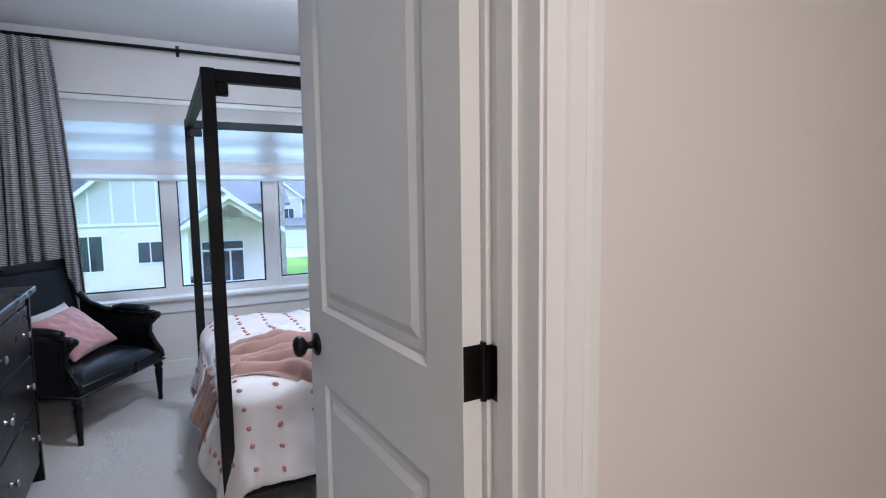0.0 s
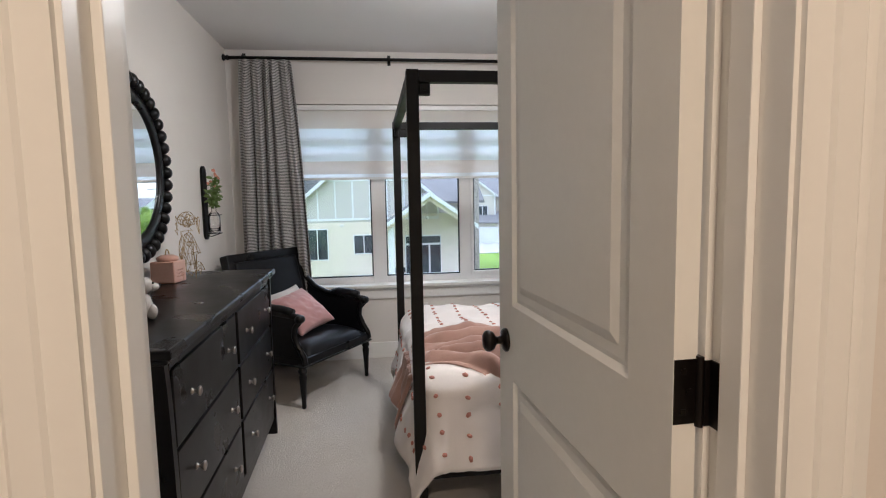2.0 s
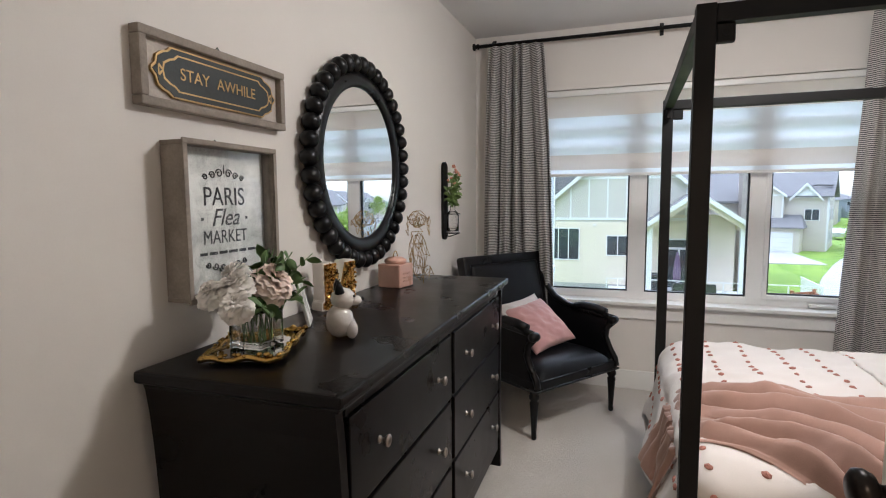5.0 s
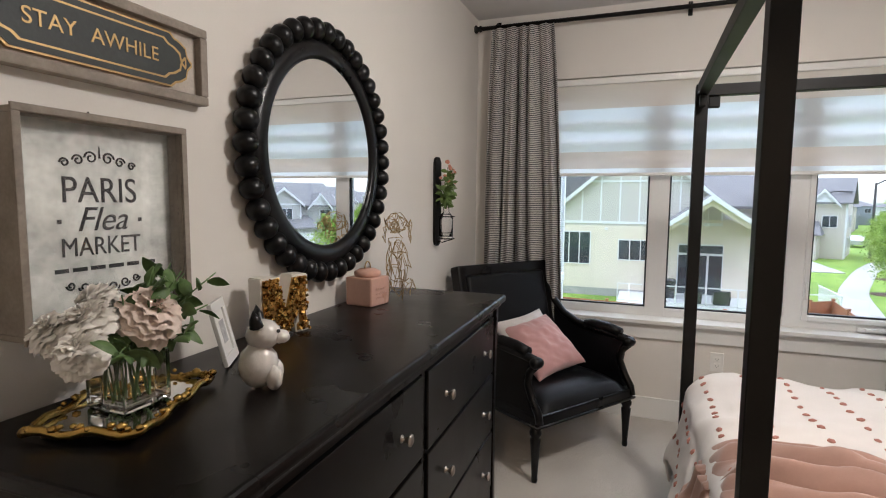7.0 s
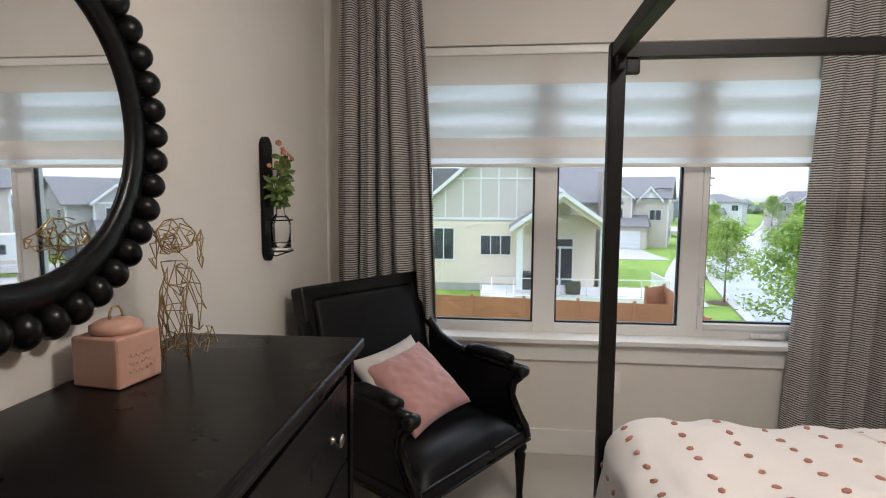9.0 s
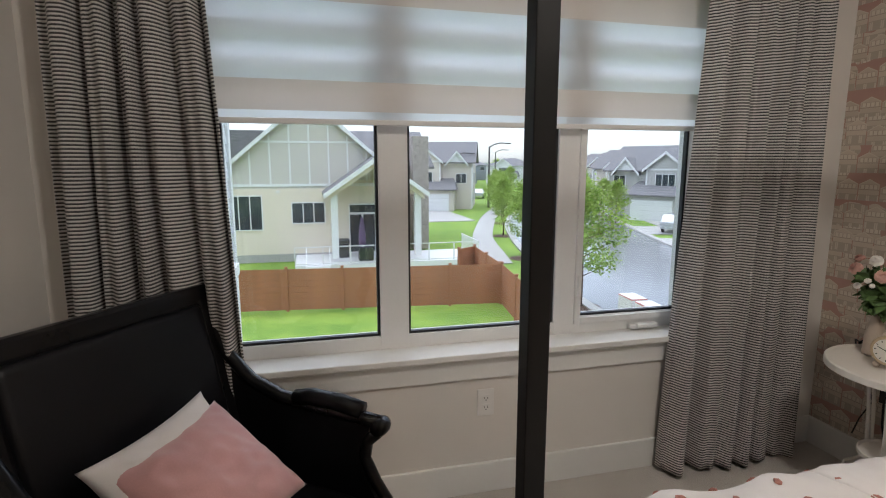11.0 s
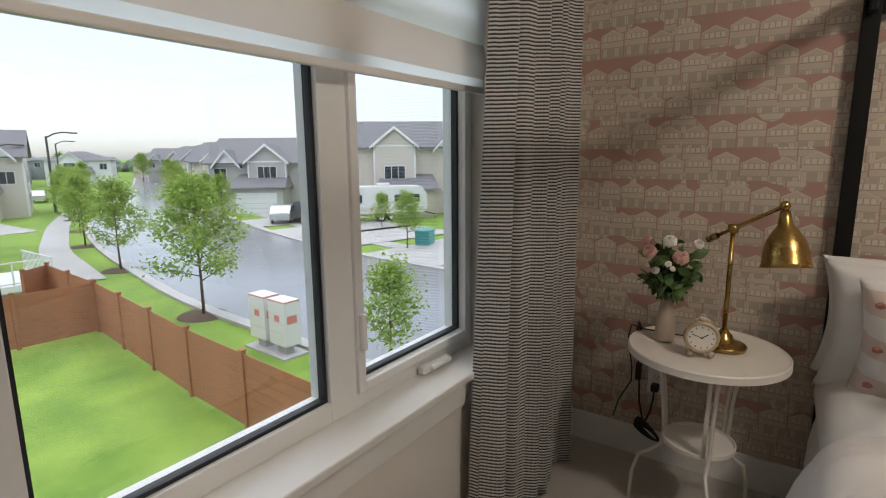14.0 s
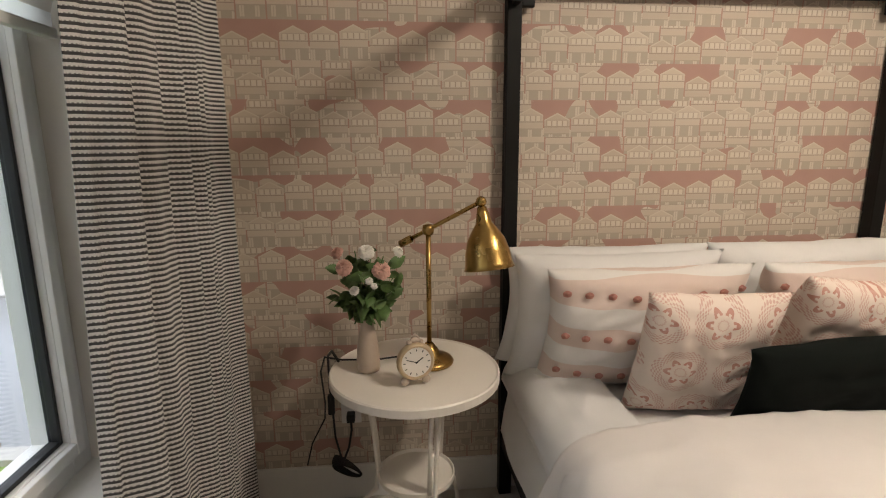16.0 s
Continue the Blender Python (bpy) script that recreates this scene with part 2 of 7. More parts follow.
def add(bm, b, m=None):
    """Puts the mesh b, moved by m, into bm."""
    if m is not None:
        bmesh.ops.transform(b, matrix=m, verts=b.verts)
    if bm is None:
        return b
    me = bpy.data.meshes.new("t")
    b.to_mesh(me)
    b.free()
    bm.from_mesh(me)
    bpy.data.meshes.remove(me)
    return bm


def lathe(profile, at=(0, 0, 0), seg=24, bm=None, m=None):
    """Turns (radius, height) pairs round the z axis."""
    b = bmesh.new()
    rings = []
    for r, h in profile:
        if r < 1e-5:
            rings.append([b.verts.new((0, 0, h))])
        else:
            rings.append([b.verts.new((r * math.cos(a * math.tau / seg), r * math.sin(a * math.tau / seg), h)) for a in range(seg)])
    for p, q in zip(rings, rings[1:]):
        for i in range(seg):
            j = (i + 1) % seg
            if len(p) == 1 and len(q) > 1:
                b.faces.new((p[0], q[j], q[i]))
            elif len(q) == 1 and len(p) > 1:
                b.faces.new((p[i], p[j], q[0]))
            elif len(p) > 1:
                b.faces.new((p[i], p[j], q[j], q[i]))
    bmesh.ops.recalc_face_normals(b, faces=b.faces)
    return add(bm, b, Matrix.Translation(at) @ (m or Matrix()))


def tube(points, r, seg=8, bm=None, closed=False, taper=None):
    """A round bar along points."""
    b = bmesh.new()
    pts = [Vector(p) for p in points]
    rings = []
    n = len(pts)
    side = None
    for i, p in enumerate(pts):
        a = pts[(i - 1) % n] if (closed or i) else p
        c = pts[(i + 1) % n] if (closed or i < n - 1) else p
        d = (c - a).normalized()
        if side is None:
            side = d.orthogonal().normalized()
        side = (side - d * side.dot(d)).normalized()
        up = d.cross(side)
        rr = r if taper is None else r + (taper - r) * i / (n - 1)
        rings.append([b.verts.new(p + rr * (side * math.cos(k * math.tau / seg) + up * math.sin(k * math.tau / seg))) for k in range(seg)])
    for i in range(n if closed else n - 1):
        p, q = rings[i], rings[(i + 1) % n]
        for k in range(seg):
            b.faces.new((p[k], p[(k + 1) % seg], q[(k + 1) % seg], q[k]))
    if not closed:
        b.faces.new(rings[0][::-1])
        b.faces.new(rings[-1])
    bmesh.ops.recalc_face_normals(b, faces=b.faces)
    return add(bm, b)


def sheet(nu, nv, fn, bm=None, thick=0.0, uv=None):
    """A grid of nu x nv cells, placed by fn(u, v) with u and v from 0 to 1; thick gives it a back."""
    b = bmesh.new()
    vs = [[b.verts.new(fn(i / nu, j / nv)) for j in range(nv + 1)] for i in range(nu + 1)]
    lay = b.loops.layers.uv.new("UVMap") if uv else None
    for i in range(nu):
        for j in range(nv):
            f = b.faces.new((vs[i][j], vs[i + 1][j], vs[i + 1][j + 1], vs[i][j + 1]))
            if lay:
                for l, (a, c) in zip(f.loops, ((i, j), (i + 1, j), (i + 1, j + 1), (i, j + 1))):
                    l[lay].uv = uv(a / nu, c / nv)
    if thick:
        b.normal_update()
        bmesh.ops.solidify(b, geom=b.faces[:], thickness=thick)
    return add(bm, b)


def prism(outline, y0, y1, bm=None, m=None):
    """An outline of (x, z) pairs pushed from y0 to y1."""
    b = bmesh.new()
    f = b.faces.new([b.verts.new((x, y0, z)) for x, z in outline])
    r = bmesh.ops.extrude_face_region(b, geom=[f])
    bmesh.ops.translate(b, verts=[v for v in r["geom"] if isinstance(v, bmesh.types.BMVert)], vec=(0, y1 - y0, 0))
    bmesh.ops.recalc_face_normals(b, faces=b.faces)
    return add(bm, b, m)


def ball(at, r, bm=None, sub=2, scale=(1, 1, 1), m=None):
    b = bmesh.new()
    bmesh.ops.create_icosphere(b, subdivisions=sub, radius=r)
    return add(bm, b, Matrix.Translation(at) @ (m or Matrix()) @ Matrix.Diagonal((*scale, 1)))


# ---- the room's shell ----
WX, EX, NY, SY, HALL, TOP = -1.08, 2.14, 4.50, 0.70, 0.585, 2.53
OX0, OX1, OZ0, OZ1 = -0.60, 1.465, 0.63, 2.115  # window opening
DX0, DX1, DZ = -0.230, 0.467, 2.05  # door opening
tagged(part("floor", bx(-3, -2.2, -0.25, 3.2, 4.75, 0), M_CARPET), "beige cut-pile carpet over the whole bedroom floor", "floor", kind="structure")
tagged(part("ceiling", bx(-3, -2.2, TOP, 3.2, 4.75, TOP + 0.2), M_CEIL), "smooth white painted bedroom ceiling", "ceiling", kind="structure")
tagged(part("wall_west", bx(WX - 0.15, SY, 0, WX, NY, TOP), M_WALL), "cream painted wall behind the dresser", "wall", kind="structure")
tagged(part("wall_east", bx(EX, SY, 0, EX + 0.15, NY, TOP), M_PAPER), "papered wall with rows of printed beige houses on rose", "wall", kind="structure")
b = bx(-1.4, NY, 0, OX0, NY + 0.2, TOP)
bx(OX1, NY, 0, 2.4, NY + 0.2, TOP, bm=b)
bx(OX0, NY, 0, OX1, NY + 0.2, OZ0, bm=b)
bx(OX0, NY, OZ1, OX1, NY + 0.2, TOP, bm=b)
tagged(part("wall_north", b, M_WALL), "cream painted wall round the wide bedroom window", "wall", kind="structure")
b = bx(-3, HALL, 0, DX0 - 0.02, SY, TOP)
bx(DX1 + 0.02, HALL, 0, 3, SY, TOP, bm=b)
bx(DX0 - 0.02, HALL, DZ + 0.02, DX1 + 0.02, SY, TOP, bm=b)
tagged(part("wall_south", b, M_WALL), "beige painted wall with the bedroom doorway", "wall", kind="structure")
b = bx(-3, -2.2, 0, -2.9, HALL, TOP)
bx(2.9, -2.2, 0, 3.0, HALL, TOP, bm=b)
bx(-2.9, -2.2, 0, 2.9, -2.1, TOP, bm=b)
tagged(part("wall_hall", b, M_WALL), "plain beige painted walls of the hallway", "wall", kind="structure")


def skirting(x0, y0, x1, y1):
    """A baseboard with a chamfered top along a wall."""
    b = bx(x0, y0, 0, x1, y1, 0.135, 0.004)
    return b


b = skirting(WX, SY, WX + 0.014, NY)
add(b, skirting(EX - 0.014, SY, EX, NY))
add(b, skirting(WX + 0.014, NY - 0.014, EX - 0.014, NY))
tagged(part("baseboard", b, M_TRIM), "white painted baseboard along the bedroom walls", "baseboard", kind="structure")

# door frame: jambs, stop and profiled casings
b = bx(DX0 - 0.02, HALL - 0.002, 0, DX0, SY + 0.002, DZ, 0.001)
bx(DX1, HALL - 0.002, 0, DX1 + 0.02, SY + 0.002, DZ, 0.001, bm=b)
bx(DX0 - 0.02, HALL - 0.002, DZ, DX1 + 0.02, SY + 0.002, DZ + 0.02, 0.001, bm=b)
for s, e in ((DX0, DX0 + 0.011), (DX1 - 0.011, DX1)):
    bx(s, HALL + 0.045, 0, e, HALL + 0.085, DZ, 0.002, bm=b)
bx(DX0, HALL + 0.045, DZ - 0.011, DX1, HALL + 0.085, DZ, 0.002, bm=b)


def casing(b, x0, x1, inner_right, y, out):
    """An upright casing with a stepped profile; out is -1 towards the hall."""
    n = 1 if inner_right else -1
    xi, xo = (x1, x0) if inner_right else (x0, x1)
    steps = [(0.0, 0.010 if out < 0 else 0.020), (0.030, 0.012 if out < 0 else 0.020), (0.034, 0.017), (0.060, 0.019), (0.066, 0.015), (0.072, 0.021), (abs(x1 - x0), 0.021)]
    pts = [(xi, y)] + [(xi - n * d, y + out * h) for d, h in steps] + [(xo, y)]
    bb = bmesh.new()
    lo = [bb.verts.new((px, py, 0)) for px, py in pts]
    hi = [bb.verts.new((px, py, DZ + 0.085)) for px, py in pts]
    for i in range(len(pts)):
        j = (i + 1) % len(pts)
        bb.faces.new((lo[i], lo[j], hi[j], hi[i]))
    bb.faces.new(lo), bb.faces.new(hi)
    bmesh.ops.recalc_face_normals(bb, faces=bb.faces)
    return add(b, bb)


for y, out in ((HALL, -1), (SY, 1)):
    casing(b, DX0 - 0.095, DX0 - 0.006, True, y, out)
    casing(b, DX1 + (0.006 if out < 0 else -0.010), DX1 + 0.095, False, y, out)
    bx(DX0 - 0.006, y, DZ + 0.006, DX1 + 0.006, y + out * 0.018, DZ + 0.085, 0.003, bm=b)
tagged(part("door_frame", b, M_TRIM), "white painted door frame with moulded casing", "door frame", kind="structure")

# ---- door: two-panel leaf, swung into the room ----
door = thing("door_1", (0.452, 0.707, 0), "white two-panel interior door standing open into the bedroom", "door", kind="structure", rz=-87)
DW, DT, DH = 0.800, 0.035, 2.035
# local: leaf runs along -x from the pin, hall face at y = -DT


def leaf_face(y, n):
    b = bmesh.new()
    P1, P2 = (1.06, 1.92), (0.22, 0.86)
    xs0, xs1 = -DW + 0.115, -0.115
    bb = bmesh.new()
    zs = [0.008, P2[0], P2[1], P1[0], P1[1], DH]
    xs = [-DW, xs0, xs1, -0.002]
    for i in range(3):
        for j in range(5):
            if i == 1 and j in (1, 3):
                x0, x1, z0, z1 = xs[1], xs[2], zs[j], zs[j + 1]
                loops = []
                for ins, dep in ((0, 0), (0.012, 0.009), (0.022, 0.007), (0.040, 0.007), (0.060, 0.001)):
                    loops.append([bb.verts.new((px, y - n * dep, pz)) for px, pz in ((x0 + ins, z0 + ins), (x1 - ins, z0 + ins), (x1 - ins, z1 - ins), (x0 + ins, z1 - ins))])
                for p, q in zip(loops, loops[1:]):
                    for k in range(4):
                        bb.faces.new((p[k], p[(k + 1) % 4], q[(k + 1) % 4], q[k]))
                bb.faces.new(loops[-1])
            else:
                bb.faces.new([bb.verts.new((px, y, pz)) for px, pz in ((xs[i], zs[j]), (xs[i + 1], zs[j]), (xs[i + 1], zs[j + 1]), (xs[i], zs[j + 1]))])
    return bb


b = leaf_face(-DT, -1)
add(b, leaf_face(0.0, 1))
for x0, x1, z0, z1 in ((-DW, -DW, 0.008, DH), (-0.002, -0.002, 0.008, DH)):
    b.faces.new([b.verts.new(p) for p in ((x0, -DT, z0), (x0, 0, z0), (x0, 0, z1), (x0, -DT, z1))])
for z in (0.008, DH):
    b.faces.new([b.verts.new(p) for p in ((-DW, -DT, z), (-0.002, -DT, z), (-0.002, 0, z), (-DW, 0, z))])
bmesh.ops.remove_doubles(b, verts=b.verts, dist=0.0002)
bmesh.ops.recalc_face_normals(b, faces=b.faces)
part("leaf", b, M_DOOR, door)
KNOB = [(0, 0), (0.032, 0), (0.032, 0.006), (0.026, 0.011), (0.012, 0.014), (0.010, 0.026), (0.013, 0.032), (0.024, 0.038), (0.029, 0.048), (0.028, 0.058), (0.020, 0.064), (0, 0.066)]
for s, a in ((-DT, 90), (0, -90)):
    k = lathe(KNOB, (-DW + 0.062, s, 0.957), 24, m=pose(0, 0, 0, a))
    part("door_knob", k, M_BRONZE, door, "dark bronze round door knob", True)
for z in (0.22, 1.035, 1.80):
    b = tube([(0, 0.004, z - 0.004), (0, 0.004, z + 0.093)], 0.0065, 12)
    bx(-0.0055, -0.034, z, -0.001, 0.002, z + 0.089, 0.0008, bm=b)
    for k in range(3):
        bx(-0.0008, -0.025 + 0.009 * (k % 2), z + 0.013 + 0.028 * k, 0.0012, -0.017 + 0.009 * (k % 2), z + 0.021 + 0.028 * k, 0.0008, bm=b)
    part("hinge", b, M_BRONZE, door, "dark bronze butt hinge")
for z in (0.22, 1.035, 1.80):
    b = bx(DX1 - 0.0035, SY - 0.036, z, DX1 + 0.0002, SY + 0.003, z + 0.089, 0.0006)
    bx(0.456, SY - 0.003, z, DX1 - 0.004, SY + 0.003, z + 0.089, 0.0006, bm=b)
    tagged(part("hinge_leaf", b, M_BRONZE), "dark bronze hinge leaf screwed to the door jamb", "hinge", kind="structure")

# ---- window: three lights, sill, blind ----
win = thing("window_1", (0, 0, 0), "white vinyl three-light window with a deep sill", "window", kind="structure")
FY0, FY1 = 4.585, 4.665
LIGHTS = ((-0.54, 0.02, 0.685), (0.135, 0.771, 0.685), (0.894, 1.402, 0.706))
ZT = 2.05
b = bx(OX0, FY0, OZ0, LIGHTS[0][0], FY1, OZ1, 0.003)
bx(LIGHTS[0][1], FY0, OZ0, LIGHTS[1][0], FY1, OZ1, 0.003, bm=b)
bx(LIGHTS[1][1], FY0, OZ0, LIGHTS[2][0], FY1, OZ1, 0.003, bm=b)
bx(LIGHTS[2][1], FY0, OZ0, OX1, FY1, OZ1, 0.003, bm=b)
for x0, x1, z0 in LIGHTS:
    bx(x0 - 0.004, FY0 + 0.002, OZ0, x1 + 0.004, FY1, z0, 0.003, bm=b)
    bx(x0 - 0.004, FY0 + 0.002, ZT, x1 + 0.004, FY1, OZ1, 0.003, bm=b)
part("window_frame", b, M_VINYL, win)
for i, (x0, x1, z0) in enumerate(LIGHTS):
    b = bmesh.new()
    w = 0.010
    for q in ((x0, z0, x0 + w, ZT), (x1 - w, z0, x1, ZT), (x0 + w, z0, x1 - w, z0 + w), (x0 + w, ZT - w, x1 - w, ZT)):
        bx(q[0], FY0 + 0.014, q[1], q[2], FY0 + 0.040, q[3], 0.0015, bm=b)
    part("gasket", b, M_GASKET, win, "black rubber glazing gasket")
    pane = part("pane", bx(x0 + 0.004, FY0 + 0.028, z0 + 0.004, x1 - 0.004, FY0 + 0.034, ZT - 0.004), M_PANE, win)
    pane.visible_shadow = False
# sash of the opening light, with its crank and lock
x0, x1, z0 = LIGHTS[2]
b = bmesh.new()
for q in ((x0 - 0.030, z0 - 0.030, x0 - 0.002, ZT), (x1 + 0.002, z0 - 0.030, x1 + 0.030, ZT), (x0 - 0.002, z0 - 0.030, x1 + 0.002, z0 - 0.002)):
    bx(q[0], FY0 - 0.012, q[1], q[2], FY0 + 0.004, q[3], 0.003, bm=b)
part("sash", b, M_VINYL, win)
b = bx(1.13, FY0 - 0.034, 0.637, 1.27, FY0 - 0.004, 0.662, 0.008)
bx(1.16, FY0 - 0.050, 0.648, 1.26, FY0 - 0.034, 0.664, 0.006, bm=b)
part("window_crank", b, M_VINYL, win, "white folding casement crank")
b = bx(0.868, FY0 - 0.03, 0.80, 0.884, FY0 - 0.012, 0.90, 0.005)
part("window_lock", b, M_VINYL, win, "white sash lock lever")
b = bx(OX0 - 0.09, NY - 0.055, 0.606, OX1 + 0.09, NY + 0.09, 0.632, 0.006, seg=3)
bx(OX0 - 0.06, NY - 0.018, 0.51, OX1 + 0.06, NY - 0.001, 0.606, 0.003, bm=b)
part("window_sill", b, M_TRIM, win, "white painted window stool and apron")

blind = thing("window_blind", (0.43, 4.545, 2.1), "white banded roller shade lowered over the upper window", "blind")
BX0, BX1 = -1.02, 1.025
b = bx(BX0, -0.03, -0.03, BX1, 0.03, 0.012, 0.008)
part("headrail", b, M_TRIM, blind)
YB = -0.012


def band(z0, z1, bulge):
    return sheet(6, 10, lambda u, v: (BX0 + (BX1 - BX0) * u, YB - bulge * math.sin(math.pi * v), z0 + (z1 - z0) * v))


for z0, z1, bu, m in ((-0.175, 0.0, 0.0, M_BLIND), (-0.44, -0.175, 0.004, M_SHEER), (-0.545, -0.44, 0.012, M_BLIND), (-0.572, -0.545, 0.0, M_SHEER)):
    part("shade_band", band(z0, z1, bu), m, blind, smooth=True)
# a second sheet a hand's breadth behind, its solid bands out of step
for z0, z1, m in ((-0.30, -0.235, M_VANE), (-0.42, -0.36, M_VANE)):
    part("shade_vane", sheet(4, 6, lambda u, v, z0=z0, z1=z1: (BX0 + 0.004 + (BX1 - BX0 - 0.008) * u, YB + 0.03 - 0.012 * v, z0 + (z1 - z0) * v)), m, blind, smooth=True)
part("hem_bar", bx(BX0, YB - 0.008, -0.592, BX1, YB + 0.012, -0.572, 0.004), M_TRIM, blind)

# ---- curtains and rod ----
rod = thing("curtain_rod", (0.465, 4.425, 2.45), "black metal curtain rod with stepped finials", "curtain rod")
part("rod", tube([(-1.50, 0, 0), (1.52, 0, 0)], 0.0125, 16), M_BLACK, rod, smooth=True)
FIN = [(0, 0), (0.019, 0.002), (0.021, 0.010), (0.015, 0.014), (0.015, 0.026), (0.024, 0.030), (0.026, 0.040), (0.020, 0.046), (0, 0.048)]
for x, a in ((-1.50, -90), (1.52, 90)):
    part("finial", lathe(FIN, (x, 0, 0), 20, m=pose(0, 0, 0, 0, a)), M_BLACK, rod, smooth=True)
for x in (-1.40, -0.27, 1.46):
    b = tube([(x, 0.075, 0.03), (x, 0.03, 0.03), (x, 0.0, 0.012)], 0.006, 8)
    bx(x - 0.012, 0.068, -0.03, x + 0.012, 0.074, 0.05, 0.002, bm=b)
    tube([(x, -0.016, 0), (x, 0, -0.016), (x, 0.016, 0), (x, 0, 0.016)], 0.004, 6, bm=b, closed=True)
    part("rod_bracket", b, M_BLACK, rod)


def curtain(name, x0t, x1t, x0b, x1b, zb, folds, seed, label, gather=0.0):
    rng = random.Random(seed)
    ph = [rng.uniform(0, 6.28) for _ in range(6)]
    zt = 2.43

    def fn(u, v):
        z = zt + (zb - zt) * v
        e = v ** 0.8
        w = u + 0.018 * math.sin(u * 9 + ph[0]) + 0.012 * math.sin(u * 17 + ph[1])
        x = x0t + (x1t - x0t) * u + ((x0b - x0t) * (1 - u) + (x1b - x1t) * u) * e
        amp = 0.028 + 0.022 * v
        a = w * folds * math.tau
        y = amp * math.sin(a + 0.5 * math.sin(a)) + 0.012 * math.sin(2.3 * a + ph[2]) * (0.4 + v) + 0.012 * math.sin(3 * v + ph[3])
        x += 0.014 * math.sin(a + 1.3) * v + 0.006 * math.sin(5 * v + 9 * u + ph[4])
        if v < 0.05:
            y *= 0.55 + 9 * v
        return (x, 4.40 + y, z)

    width = 1.35
    b = sheet(int(folds * 26), 60, fn, thick=0.0025, uv=lambda u, v: (u * width, v * 2.4))
    ob = part(name, b, M_CURTAIN, smooth=True)
    return tagged(ob, label, "curtain", "striped curtains")


curtain("curtain", -0.955, -0.57, -1.03, -0.43, 0.02, 5.5, 3, "black and white striped curtain hanging behind the armchair")
curtain("curtain", 1.32, 1.86, 1.225, 1.885, 0.02, 6.0, 8, "black and white striped curtain hanging to the floor beside the nightstand")

# ---- canopy bed ----
bed = thing("canopy_bed", (0, 0, 0), "black metal four-poster canopy bed frame against the papered wall", "bed")
BXF, BXH, BYS, BYN, BZ = 0.192, 2.107, 2.132, 3.504, 1.83
HW = 0.0235
for x in (BXF, BXH):
    for y in (BYS, BYN):
        part("post", bx(x - HW, y - HW, 0, x + HW, y + HW, BZ, 0.003), M_BLACK, bed)
for x in (BXF, BXH):
    part("top_rail", bx(x - 0.02, BYS + HW, BZ - 0.047, x + 0.02, BYN - HW, BZ - 0.002, 0.003), M_BLACK, bed)
for y in (BYS, BYN):
    part("top_rail", bx(BXF + HW, y - 0.02, BZ - 0.047, BXH - HW, y + 0.02, BZ - 0.002, 0.003), M_BLACK, bed)
for x, sx in ((BXF, 1), (BXH, -1)):
    for y, sy in ((BYS, 1), (BYN, -1)):
        b = bx(x + sx * HW, y - 0.012, BZ - 0.095, x + sx * (HW + 0.045), y + 0.012, BZ - 0.047, 0.006)
        bx(x - 0.012, y + sy * HW, BZ - 0.095, x + 0.012, y + sy * (HW + 0.045), BZ - 0.047, 0.006, bm=b)
        lathe([(0, 0), (0.008, 0), (0.008, 0.004), (0, 0.005)], (x + sx * (HW + 0.022), y - sy * 0.012, BZ - 0.072), 10, bm=b, m=pose(0, 0, 0, 90 * sy))
        part("corner_bracket", b, M_BLACK, bed, "black corner bracket with a bolt")
for y in (BYS, BYN):
    part("side_rail", bx(BXF + HW, y - 0.018, 0.20, BXH - HW, y + 0.018, 0.30, 0.004), M_BLACK, bed)
for x in (BXF, BXH):
    part("end_rail", bx(x - 0.018, BYS + HW, 0.20, x + 0.018, BYN - HW, 0.30, 0.004), M_BLACK, bed)
for k in range(9):
    x = 0.36 + k * 0.2
    part("slat", bx(x - 0.03, BYS + 0.02, 0.285, x + 0.03, BYN - 0.02, 0.30, 0.002), M_BLACK, bed)
tagged(part("mattress", bx(BXF + 0.05, BYS + 0.04, 0.302, BXH - 0.03, BYN - 0.04, 0.555, 0.05, seg=5), M_LINEN, smooth=True), "thick mattress in a pale fitted sheet on the canopy bed", "mattress")

# duvet: a cloth over the mattress that hangs past the foot and both sides
TX0, TY0, TY1 = 0.30, 2.235, 3.43


